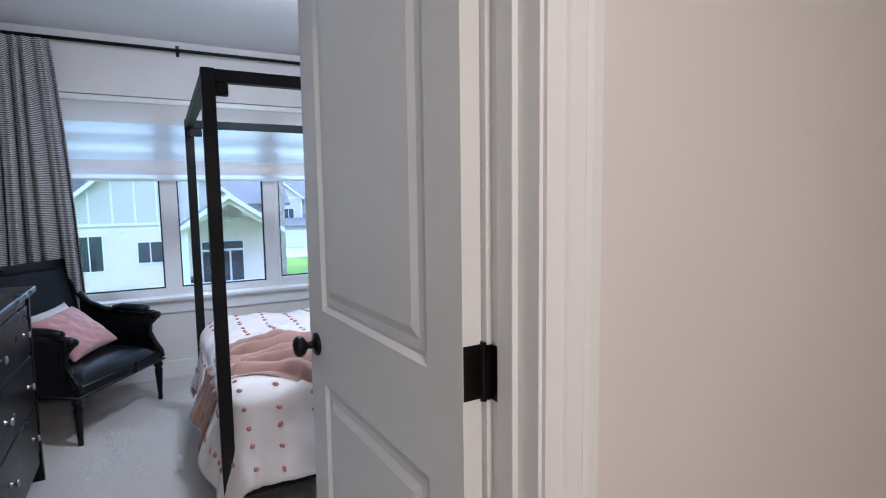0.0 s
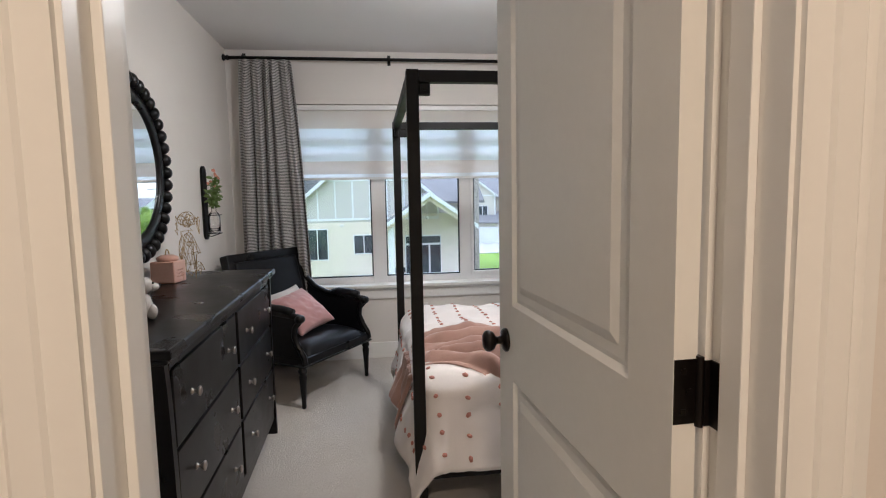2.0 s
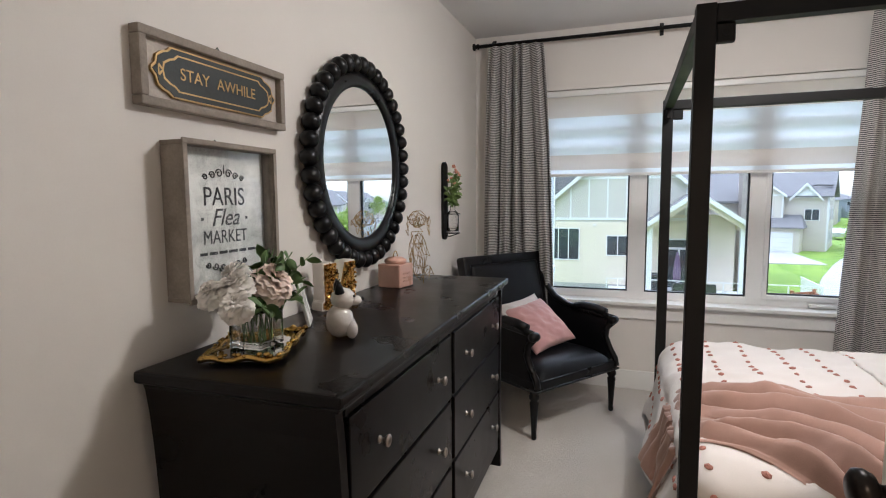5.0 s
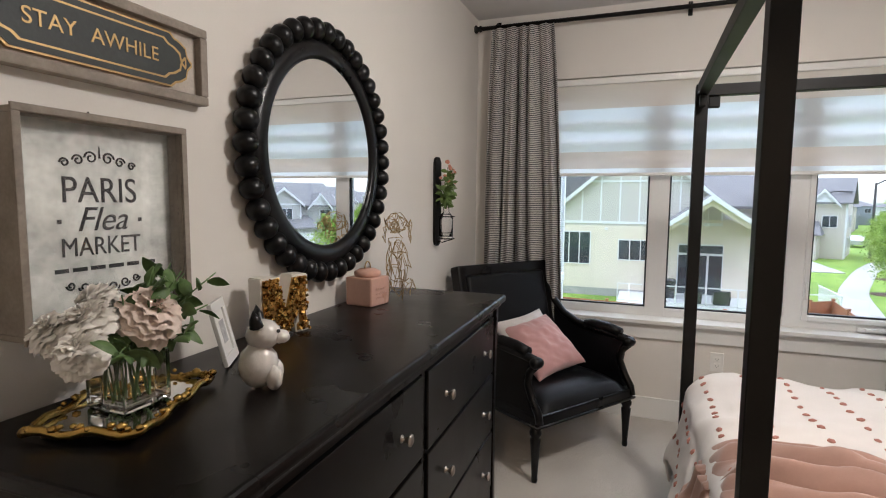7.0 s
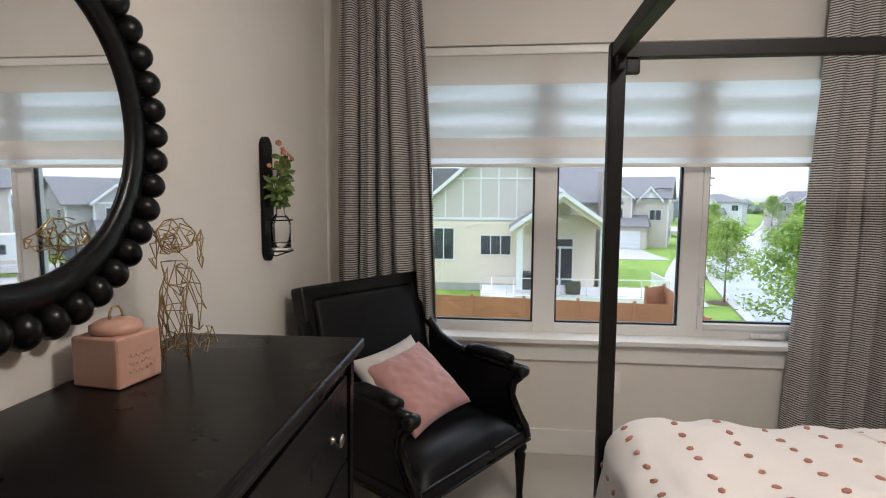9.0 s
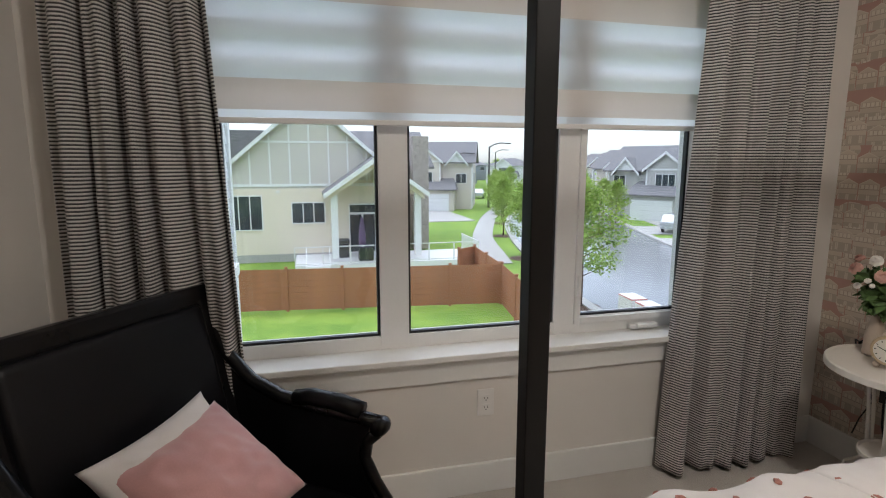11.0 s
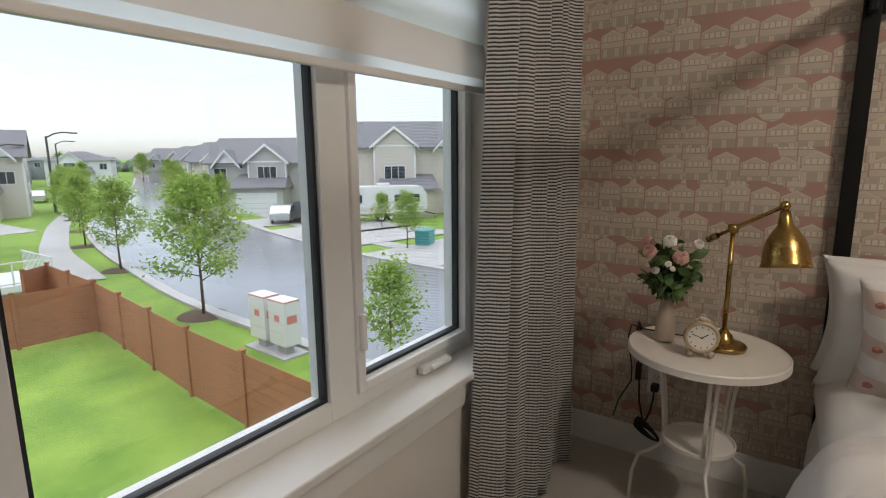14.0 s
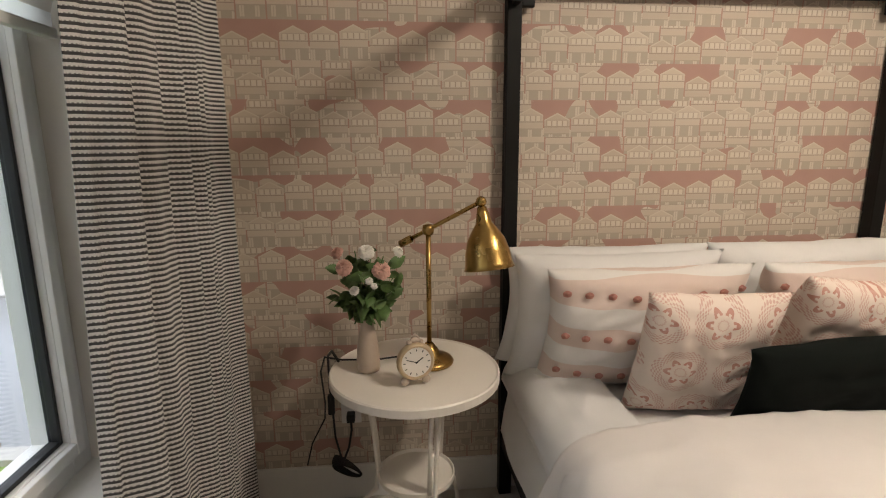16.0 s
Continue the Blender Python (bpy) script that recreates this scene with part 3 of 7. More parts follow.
def drape(a, bcoord, lift=0.0, seed=0.0):
    """A place on the covered bed; a runs from the head to past the foot, bcoord across."""
    mid, half = (TY0 + TY1) / 2, (TY1 - TY0) / 2
    over_a = max(0.0, TX0 - a)
    over_b = max(0.0, abs(bcoord) - half)
    sb = 1 if bcoord > 0 else -1
    d = math.hypot(over_a, over_b)
    soft = noise.noise(Vector((a * 2.2, bcoord * 2.2, 1 + seed)))
    fine = noise.noise(Vector((a * 6.5, bcoord * 6.5, 5 + seed)))
    crease = max(0.0, 1 - 3.2 * abs(noise.noise(Vector((a * 2.6 + 1.3 * bcoord, bcoord * 2.4 - 0.8 * a, 11 + seed)))))
    crease2 = max(0.0, 1 - 3.2 * abs(noise.noise(Vector((a * 5.0 - 3 * bcoord, bcoord * 5.0, 21 + seed)))))
    puff = 0.018 * soft + 0.008 * fine + 0.014 * crease ** 1.5 + 0.006 * crease2 ** 1.5
    edge = min(1.0, max(0.0, (half - abs(bcoord)) / 0.25)) * min(1.0, max(0.0, (a - TX0) / 0.25))
    z = 0.612 + 0.025 * math.sqrt(edge) + puff + lift
    x, y = max(a, TX0), mid + max(-half, min(half, bcoord))
    if d > 0:
        na, nb = over_a / d, over_b / d * sb
        bend = 0.10
        if d < bend * 1.57:
            th = d / bend
            out, drop = bend * math.sin(th), bend * (1 - math.cos(th))
        else:
            rest = d - bend * 1.57
            fold = 0.5 + 0.5 * math.sin((bcoord * na - a * abs(nb)) * 10 + 3.5 * soft + seed)
            out = bend + rest * 0.14 + fold * min(0.05, rest * 0.2) + lift
            drop = bend + rest * 0.97
        x -= na * (out + 0.5 * puff)
        y += nb * (out + 0.5 * puff)
        z -= drop
    return x, y, z


HALF_B = 1.02
b = sheet(90, 110, lambda u, v: drape(1.36 - u * (1.36 - (TX0 - 0.44)), -HALF_B + v * 2 * HALF_B), thick=0.012)
duvet = tagged(part("duvet", b, M_WHITEC, smooth=True), "white duvet with rows of rose tufts draped over the canopy bed", "duvet")
TUFT = bpy.data.meshes.new("tuft")
tb = bmesh.new()
bmesh.ops.create_icosphere(tb, subdivisions=1, radius=1)
for v in tb.verts:
    v.co *= 1 + 0.15 * noise.noise(v.co * 3)
tb.to_mesh(TUFT)
tb.free()
TUFT.materials.append(M_TUFT)
rng = random.Random(4)
count = 0
for i in range(20):
    a = 0.94 - i * 0.138
    if a < TX0 - 0.40:
        break
    for j in range(27):
        c = -0.96 + j * 0.074 + (0.02 if i % 2 else 0) + rng.uniform(-0.010, 0.010)
        if abs(c) > 0.97 or math.hypot(max(0, TX0 - a), max(0, abs(c) - 0.6)) > 0.40 or c > 0.85:
            continue
        p = Vector(drape(a, c))
        q, r = Vector(drape(a + 0.01, c)), Vector(drape(a, c + 0.01))
        nrm = (q - p).cross(r - p).normalized()
        if nrm.z < -0.2:
            nrm = -nrm
        count += 1
        if count > 470:
            break
        t = new("tuft", TUFT)
        t.matrix_basis = Matrix.Translation(p + nrm * 0.012) @ nrm.to_track_quat("Z", "Y").to_matrix().to_4x4() @ Matrix.Rotation(rng.uniform(0, 3), 4, "Z") @ Matrix.Diagonal((rng.uniform(0.0115, 0.016), rng.uniform(0.009, 0.0115), 0.008, 1))
        t.parent = duvet

# folded-back top of the duvet and sheet near the pillows
b = sheet(50, 110, lambda u, v: drape(1.43 - 0.50 * u, -0.98 + 1.96 * v, 0.003 + 0.010 * math.sin(math.pi * min(1, u * 1.15)), 3.0), thick=0.016)
tagged(part("folded_sheet", b, M_WHITEC, smooth=True), "white top sheet folded back over the duvet below the pillows", "sheet")

b = sheet(40, 40, lambda u, v: drape(2.03 - 0.66 * u, 0.46 + 0.50 * v, -0.030, 5.0))
sheet(40, 40, lambda u, v: drape(2.03 - 0.66 * u, 0.46 + 0.50 * v, -0.038, 5.0), bm=b)
tagged(part("bed_sheet", b, M_LINEN, smooth=True), "pale cotton sheet hanging down the side of the bed", "sheet")

# throw: a wrinkled blanket laid across the foot


def throw_at(u, v, under=0.0):
    """u along the blanket from the hem that hangs at the foot towards the head, v across its bunched width."""
    a = TX0 - 0.42 + u * 1.22
    w = noise.noise(Vector((u * 2.4, v * 2.2, 7)))
    w2 = noise.noise(Vector((u * 3.2, v * 3.0, 17)))
    s = u * u * (3 - 2 * u)
    waist = math.exp(-((u - 0.46) / 0.17) ** 2)
    wide = 0.46 + 0.50 * s - 0.12 * waist
    c = -0.17 - 0.46 * s + (v - 0.5) * wide + 0.035 * w2
    turn = v * 37 + 3.2 * w + 2.0 * math.sin(3.0 * u + 0.5)
    fold = (0.5 + 0.5 * math.cos(turn)) ** 1.25
    small = (0.5 + 0.5 * math.cos(v * 52 + 3.0 * w2 - 2 * u)) ** 2.2
    cross = max(0.0, noise.noise(Vector((u * 9, v * 6, 3)))) * waist
    edge = min(1.0, 9 * v, 9 * (1 - v))
    tall = (0.056 + 0.040 * waist) * (0.16 + 0.84 * min(1.0, max(0.0, u - 0.28) / 0.2))
    lift = 0.012 + (tall * fold * (0.75 + 0.5 * w2) + 0.012 * small + 0.05 * cross * min(1.0, u / 0.4)) * (0.25 + 0.75 * edge)
    return drape(a + 0.03 * w, c + 0.012 * math.sin(turn) * edge, lift + under)


b = sheet(160, 200, throw_at)
sheet(160, 200, lambda u, v: throw_at(u, v, -0.005), bm=b)
tagged(part("throw_blanket", b, M_THROW, smooth=True), "crumpled dusty-rose throw blanket across the foot of the bed", "blanket")


def pillow(name, w, h, t, m, material, label, category="pillow", group="", pinch=0.10, seed=0, dots=None, piping=None):
    """A stuffed pillow, w wide (local x), h high (local z), t thick (local y), with pulled corners."""
    def side(s):
        def fn(u, v):
            p, q = 2 * u - 1, 2 * v - 1
            k = (1 - abs(p) ** 2.6) * (1 - abs(q) ** 2.6)
            full = max(0.0, k) ** 0.45
            shrink = 1 - pinch * (1 - abs(p) ** 2) * abs(q) ** 3
            shrink2 = 1 - pinch * (1 - abs(q) ** 2) * abs(p) ** 3
            wr = 0.10 * noise.noise(Vector((p * 2.2, q * 2.2, seed + s))) + 0.05 * noise.noise(Vector((p * 5, q * 5, seed + 2 * s))) + 0.05 * (1 - abs(noise.noise(Vector((p * 3 + q * 2, q * 3, seed + 5)))) * 2)
            return (p * w / 2 * shrink2, s * t / 2 * full * (1 + wr * 2.0), q * h / 2 * shrink)
        return fn
    b = sheet(40, 40, side(1))
    sheet(40, 40, side(-1), bm=b)
    bmesh.ops.remove_doubles(b, verts=b.verts, dist=0.0005)
    bmesh.ops.recalc_face_normals(b, faces=b.faces)
    ob = part(name, b, material, smooth=True)
    ob.matrix_basis = m
    tagged(ob, label, category, group)
    if dots:
        fn = side(dots)
        for q in (0.24, 0.56, 0.87):
            for i in range(9):
                px, py, pz = fn(0.07 + 0.107 * i, q)
                d = new("tuft", TUFT)
                d.matrix_basis = Matrix.Translation((px, py + dots * 0.002, pz)) @ Matrix.Diagonal((0.015, 0.009, 0.012, 1))
                d.parent = ob
    if piping:
        fn = side(1)
        pts = [fn(i / 24, 0) for i in range(25)]
        part("piping", tube(pts, 0.0035, 6), piping, ob, smooth=True)
    return ob


# patterned cushion print: rings of petals
g = Nodes("rosette_print")
x, y, z = g.xyz()
PITCH = 0.150
row = g.op("MULTIPLY_ADD", z, 1 / PITCH, 0.5)
shift = g.op("MULTIPLY", g.op("FLOOR", g.op("MULTIPLY", g.op("FRACT", g.op("MULTIPLY", row, 0.5)), 2.0)), 0.5)
cu = g.op("SUBTRACT", g.op("FRACT", g.op("ADD", g.op("MULTIPLY", x, 1 / PITCH), shift)), 0.5)
cv = g.op("SUBTRACT", g.op("FRACT", row), 0.5)
rad = g.op("SQRT", g.op("ADD", g.op("MULTIPLY", cu, cu), g.op("MULTIPLY", cv, cv)))
ang = g.op("ARCTAN2", cv, cu)
pet = g.op("COSINE", g.op("MULTIPLY", ang, 12.0))
star = g.op("COSINE", g.op("MULTIPLY", ang, 6.0))
reach = g.op("MULTIPLY_ADD", star, 0.055, 0.225)
ring = g.op("MULTIPLY", g.op("LESS_THAN", rad, reach), g.op("GREATER_THAN", rad, 0.165))
beads = g.op("MULTIPLY", g.op("MULTIPLY", g.op("LESS_THAN", rad, 0.205), g.op("GREATER_THAN", rad, 0.155)), g.op("GREATER_THAN", pet, 0.1))
core = g.op("LESS_THAN", g.op("ABSOLUTE", g.op("SUBTRACT", rad, g.op("MULTIPLY_ADD", pet, 0.008, 0.085))), 0.010)
net = g.op("MULTIPLY", g.op("SINE", g.op("MULTIPLY", ang, 24.0)), g.op("SINE", g.op("MULTIPLY", rad, 130.0)))
lace = g.op("MULTIPLY", g.op("GREATER_THAN", net, 0.05), g.op("MULTIPLY", g.op("GREATER_THAN", rad, 0.30), g.op("LESS_THAN", rad, 0.46)))
f = g.op("MAXIMUM", g.op("MULTIPLY", g.op("MULTIPLY", ring, g.op("SUBTRACT", 1.0, beads)), 0.9), g.op("MAXIMUM", g.op("MULTIPLY", core, 0.45), g.op("MULTIPLY", lace, 0.6)))
g.set(Base_Color=g.mix(g.op("MULTIPLY", f, g.op("MULTIPLY_ADD", g.noise(60, 3), 0.6, 0.5)), (0.80, 0.68, 0.60), (0.50, 0.17, 0.12)), Roughness=0.9)
g.bump(g.noise(400, 2), 0.2, 0.001)
M_ROSETTE = g.m
M_BLACKC = mat("black_cloth", (0.006, 0.008, 0.007), 0.95, var=0.2, fine=400, bump=0.3, dist=0.001, spec=0.12)
LEAN = -14
g = Nodes("banded_cotton")
x, y, z = g.xyz()
weave = g.noise(420, 3)
band_z = g.op("ABSOLUTE", g.op("SUBTRACT", g.op("FRACT", g.op("MULTIPLY_ADD", z, 1 / 0.1386, 0.34)), 0.5))
g.set(Base_Color=g.mix(g.op("MULTIPLY", g.op("LESS_THAN", band_z, 0.26), g.op("MULTIPLY_ADD", weave, 0.4, 0.55)), (0.76, 0.73, 0.70), (0.66, 0.50, 0.43)), Roughness=0.88, Sheen_Weight=0.2)
g.bump(weave, 0.25, 0.001)
M_BANDED = g.m
for y in (3.22, 2.55):
    pillow("bed_pillow", 0.68, 0.46, 0.20, pose(1.99, y, 0.775, LEAN - 4, 0, 90), M_LINEN, "plain white bed pillow propped against the wall", group="white bed pillows", seed=y)
pillow("bed_pillow", 0.66, 0.47, 0.18, pose(1.90, 3.22, 0.765, LEAN - 3, 0, 90), M_LINEN, "plain pale grey bed pillow propped upright", group="white bed pillows", seed=1.0)
for y, s in ((3.17, 2), (2.52, 4)):
    pillow("pillow_sham", 0.62, 0.44, 0.17, pose(1.80, y, 0.76, LEAN - 5, 0, 90), M_BANDED, "white pillow sham with peach bands, rose tufts and piping", group="tufted pillow shams", seed=s, dots=1, piping=M_TUFT)
pillow("throw_cushion", 0.36, 0.43, 0.13, pose(1.60, 3.09, 0.748, LEAN - 8, 0, 84), M_ROSETTE, "square cushion printed with rose rosettes", "cushion", "rosette cushions", seed=7)
pillow("throw_cushion", 0.41, 0.41, 0.15, pose(1.68, 2.62, 0.755, LEAN - 10, -6, 92), M_ROSETTE, "square cushion printed with rose rosettes", "cushion", "rosette cushions", seed=9)
pillow("lumbar_cushion", 0.64, 0.32, 0.11, pose(1.47, 2.755, 0.705, LEAN - 6, 3, 90), M_BLACKC, "black oblong lumbar cushion lying before the pillows", "cushion", seed=11)

# ---- dresser ----
dresser = thing("dresser", (0.031, 0.020, 0), "black-brown six-drawer wooden dresser against the wall", "dresser", rz=1.0)
DY0, DY1, DXB, DXF, DZT = 1.49, 3.165, -1.055, -0.512, 0.96
b = bx(DXB, DY0, DZT - 0.030, DXF, DY1, DZT, 0.010, seg=3)
bx(DXB + 0.01, DY0 + 0.018, DZT - 0.046, DXF - 0.016, DY1 - 0.018, DZT - 0.030, 0.006, bm=b)
part("top", b, M_DRESSER, dresser)


def side_panel(y, s):
    """A side that flares outwards under the top and towards the feet."""
    def off(z):
        k = z / (DZT - 0.046)
        return 0.026 * (1 - math.sin(math.pi * min(1, max(0, k))) ** 0.7)
    b = bmesh.new()
    zs = [i * (DZT - 0.046) / 14 for i in range(15)]
    yo = [y + s * (off(z) - 0.026) for z in zs]
    rings = []
    for z, yy in zip(zs, yo):
        xb, xf = DXB + 0.012, -0.538
        rings.append([b.verts.new(p) for p in ((xb, yy, z), (xf, yy, z), (xf, yy - s * 0.030, z), (xb, yy - s * 0.030, z))])
    for p, q in zip(rings, rings[1:]):
        for k in range(4):
            b.faces.new((p[k], p[(k + 1) % 4], q[(k + 1) % 4], q[k]))
    b.faces.new(rings[0]), b.faces.new(rings[-1])
    bmesh.ops.recalc_face_normals(b, faces=b.faces)
    return b


part("side_panel", side_panel(DY0 + 0.022, -1), M_DRESSER, dresser)
part("side_panel", side_panel(DY1 - 0.022, 1), M_DRESSER, dresser)
yi0, yi1 = DY0 + 0.078, DY1 - 0.078
part("back_panel", bx(DXB + 0.012, yi0, 0.10, DXB + 0.020, yi1, DZT - 0.046), M_DRESSER, dresser)
ROWS_Z = ((0.655, 0.880), (0.412, 0.642), (0.165, 0.399))
YM = (yi0 + yi1) / 2
COLS = ((yi0 + 0.006, YM - 0.016), (YM + 0.016, yi1 - 0.006))
b = bx(-0.60, yi0, 0.885, -0.546, yi1, DZT - 0.046, 0.002)
for z in (0.6485, 0.4055):
    bx(-0.60, yi0, z - 0.006, -0.550, yi1, z + 0.006, 0.001, bm=b)
bx(-0.60, yi0, 0.10, -0.546, yi1, 0.160, 0.003, bm=b)
bx(-0.60, YM - 0.012, 0.160, -0.549, YM + 0.012, 0.885, 0.002, bm=b)
bx(-1.03, yi0, 0.10, -0.60, yi1, 0.115, bm=b)
part("front_frame", b, M_DRESSER, dresser)
DKNOB = [(0, 0), (0.010, 0), (0.010, 0.003), (0.006, 0.006), (0.0055, 0.014), (0.011, 0.019), (0.0155, 0.023), (0.0155, 0.027), (0.010, 0.030), (0, 0.031)]
for z0, z1 in ROWS_Z:
    for y0, y1 in COLS:
        d = part("drawer", bx(-0.585, y0 + 0.003, z0, -0.541, y1 - 0.003, z1, 0.004), M_DRESSER, dresser)
        part("drawer_box", bx(-1.02, y0 + 0.02, z0 + 0.01, -0.585, y1 - 0.02, z1 - 0.05), M_DRESSER, dresser)
        for k in (0.20, 0.80):
            part("knob", lathe(DKNOB, (-0.541, y0 + (y1 - y0) * k, (z0 + z1) / 2), 16, m=pose(0, 0, 0, 0, 90)), M_NICKEL, d, "brushed nickel round knob", True)

# ---- armchair ----
chair = thing("armchair", (-0.255, 3.76, 0), "black leather armchair with carved black wooden frame", "armchair", rz=-34.9)
# local: front faces +x, y runs to its left side
CW = 0.345


def turned_leg(x, y, h, lean=0.0):
    prof = [(0, 0), (0.013, 0), (0.016, 0.012), (0.014, 0.03), (0.018, 0.10), (0.024, h - 0.11), (0.026, h - 0.085), (0.018, h - 0.075), (0.029, h - 0.06), (0.029, h - 0.045), (0.024, h - 0.04), (0.026, h), (0, h)]
    return lathe(prof, (x, y, 0), 16)


for y in (-CW, CW):
    part("front_leg", turned_leg(0, y, 0.30), M_BLACKWOOD, chair, smooth=True)
    part("back_leg", tube([(-0.66, y * 0.86, 0), (-0.60, y * 0.88, 0.16), (-0.56, y * 0.90, 0.32)], 0.020, 8), M_BLACKWOOD, chair, smooth=True)
b = bx(-0.58, -CW - 0.02, 0.275, 0.03, CW + 0.02, 0.335, 0.012)
part("seat_rail", b, M_BLACKWOOD, chair)
part("rail_bead", tube([(-0.55, -CW - 0.024, 0.282), (0.033, -CW - 0.024, 0.282), (0.033, CW + 0.024, 0.282), (-0.55, CW + 0.024, 0.282)], 0.007, 8), M_BLACKWOOD, chair, smooth=True)


def cushion_top(u, v):
    x, y = -0.50 + 0.52 * u, -CW + 0.03 + (2 * CW - 0.06) * v
    k = ((1 - abs(2 * u - 1) ** 4) * (1 - abs(2 * v - 1) ** 4)) ** 0.5
    return (x, y, 0.335 + 0.085 * k + 0.006 * noise.noise(Vector((x * 6, y * 6, 2))))


part("seat", sheet(24, 24, cushion_top), M_LEATHER, chair, smooth=True)
# raked back: upholstered panel in a frame
bk = pose(-0.50, 0, 0.335, 0, -14, 0)
b = bx(-0.055, -CW + 0.045, 0.0, 0.035, CW - 0.045, 0.60, 0.025, seg=4)
part("back_pad", add(None, b, bk), M_LEATHER, chair, smooth=True)
b = bx(-0.06, -CW - 0.005, -0.06, 0.02, -CW + 0.050, 0.655, 0.012)
bx(-0.06, CW - 0.050, -0.06, 0.02, CW + 0.005, 0.655, 0.012, bm=b)
bx(-0.06, -CW - 0.005, 0.595, 0.02, CW + 0.005, 0.660, 0.014, bm=b)
part("back_frame", add(None, b, bk), M_BLACKWOOD, chair)
for s in (-1, 1):
    y = s * (CW + 0.005)
    arm = [(-0.62, y * 0.97, 0.83), (-0.57, y, 0.74), (-0.48, y, 0.665), (-0.36, y, 0.625), (-0.22, y, 0.612), (-0.08, y, 0.605), (0.0, y, 0.598)]
    part("arm_rail", tube(arm, 0.022, 10), M_BLACKWOOD, chair, smooth=True)
    part("arm_pad", tube([(-0.30, y, 0.628), (-0.24, y, 0.642), (-0.14, y, 0.640), (-0.06, y, 0.626)], 0.028, 10), M_LEATHER, chair, "padded leather arm rest", True)
    part("arm_scroll", lathe([(0, -0.03), (0.022, -0.028), (0.028, -0.012), (0.028, 0.012), (0.022, 0.028), (0, 0.03)], (0.0, y, 0.588), 16, m=pose(0, 0, 0, 90)), M_BLACKWOOD, chair, smooth=True)
    part("arm_support", tube([(0.0, y, 0.575), (-0.045, y, 0.53), (-0.055, y, 0.47), (-0.02, y, 0.40), (0.02, y, 0.345), (0.03, y, 0.30)], 0.019, 10), M_BLACKWOOD, chair, smooth=True)
    pts = [(-0.50, 0.335), (-0.01, 0.335), (-0.05, 0.42), (-0.07, 0.50), (-0.03, 0.585), (-0.20, 0.605), (-0.36, 0.615), (-0.48, 0.655), (-0.56, 0.72)]
    part("side_panel", prism(pts, y - 0.014, y + 0.014), M_LEATHER, chair, "upholstered leather side panel")
pillow("cushion", 0.365, 0.365, 0.13, pose(-0.503, 3.912, 0.554, -52.4, -6.6, 56.3), M_PINK, "dusty-pink velvet cushion tilted in the armchair", "cushion", seed=21)
pillow("cushion", 0.38, 0.34, 0.10, pose(-0.575, 3.935, 0.565, -40, -6, 56), M_WHITEC, "white cushion tucked behind the pink one", "cushion", seed=23)

# ---- round mirror with a beaded frame ----
mirror = thing("round_mirror", (WX, 2.634, 1.502), "round wall mirror in a black frame of wooden beads", "mirror")
mirror.scale = (1, 1.04, 1.045)
mm = pose(0, 0, 0, 0, 90, 0)
RB = 0.388
part("glass", lathe([(0, 0.030), (0.318, 0.030), (0.318, 0.026), (0, 0.026)], seg=96, m=mm), M_MIRROR, mirror, "clear mirror glass")
part("inner_ring", lathe([(0.300, 0.022), (0.300, 0.036), (0.312, 0.044), (0.332, 0.046), (0.356, 0.040), (0.370, 0.02), (0.370, 0.001), (0.302, 0.001), (0.300, 0.022)], seg=96, m=mm), M_BLACKWOOD, mirror, smooth=True)
BEAD = bpy.data.meshes.new("bead")
tb = bmesh.new()
bmesh.ops.create_uvsphere(tb, u_segments=16, v_segments=10, radius=0.034)
for f in tb.faces:
    f.smooth = True
tb.to_mesh(BEAD)
tb.free()
BEAD.materials.append(M_BLACKWOOD)
NB = 40
for i in range(NB):
    a = math.tau * i / NB
    o = new("bead", BEAD)
    o.parent = mirror
    o.matrix_basis = Matrix.Translation((0.034, RB * math.sin(a), RB * math.cos(a))) @ Matrix.Rotation(-a, 4, "X") @ Matrix.Diagonal((1, 0.93, 1.05, 1))

# ---- nightstand ----
NX, NYY, NZ = 1.77, 3.852, 0.672
stand = thing("nightstand", (NX, NYY, 0), "round cream metal bedside table with a small lower shelf", "nightstand")
part("tabletop", lathe([(0, NZ - 0.004), (0.236, NZ - 0.004), (0.242, NZ), (0.246, NZ - 0.004), (0.246, NZ - 0.026), (0.242, NZ - 0.028), (0.238, NZ - 0.024), (0, NZ - 0.010)], seg=64), M_WHITEM, stand, smooth=False)
part("shelf", lathe([(0, 0.333), (0.108, 0.333), (0.112, 0.342), (0.116, 0.340), (0.116, 0.326), (0, 0.326)], seg=40), M_WHITEM, stand)
for k in range(3):
    a = math.radians(200 + 120 * k)
    c, s = math.cos(a), math.sin(a)
    for d in (-0.05, 0.05):
        c2, s2 = math.cos(a + d * 1.6), math.sin(a + d * 1.6)
        pts = [(0.150 * c2, 0.150 * s2, NZ - 0.02), (0.125 * c2, 0.125 * s2, 0.46), (0.116 * c2, 0.116 * s2, 0.335)]
        pts += [(0.125 * c, 0.125 * s, 0.27), (0.165 * c, 0.165 * s, 0.23), (0.205 * c, 0.205 * s, 0.20), (0.228 * c, 0.228 * s, 0.12), (0.235 * c, 0.235 * s, 0.0)] if d > 0 else []
        part("leg", tube(pts, 0.0065, 8), M_WHITEM, stand, smooth=True)

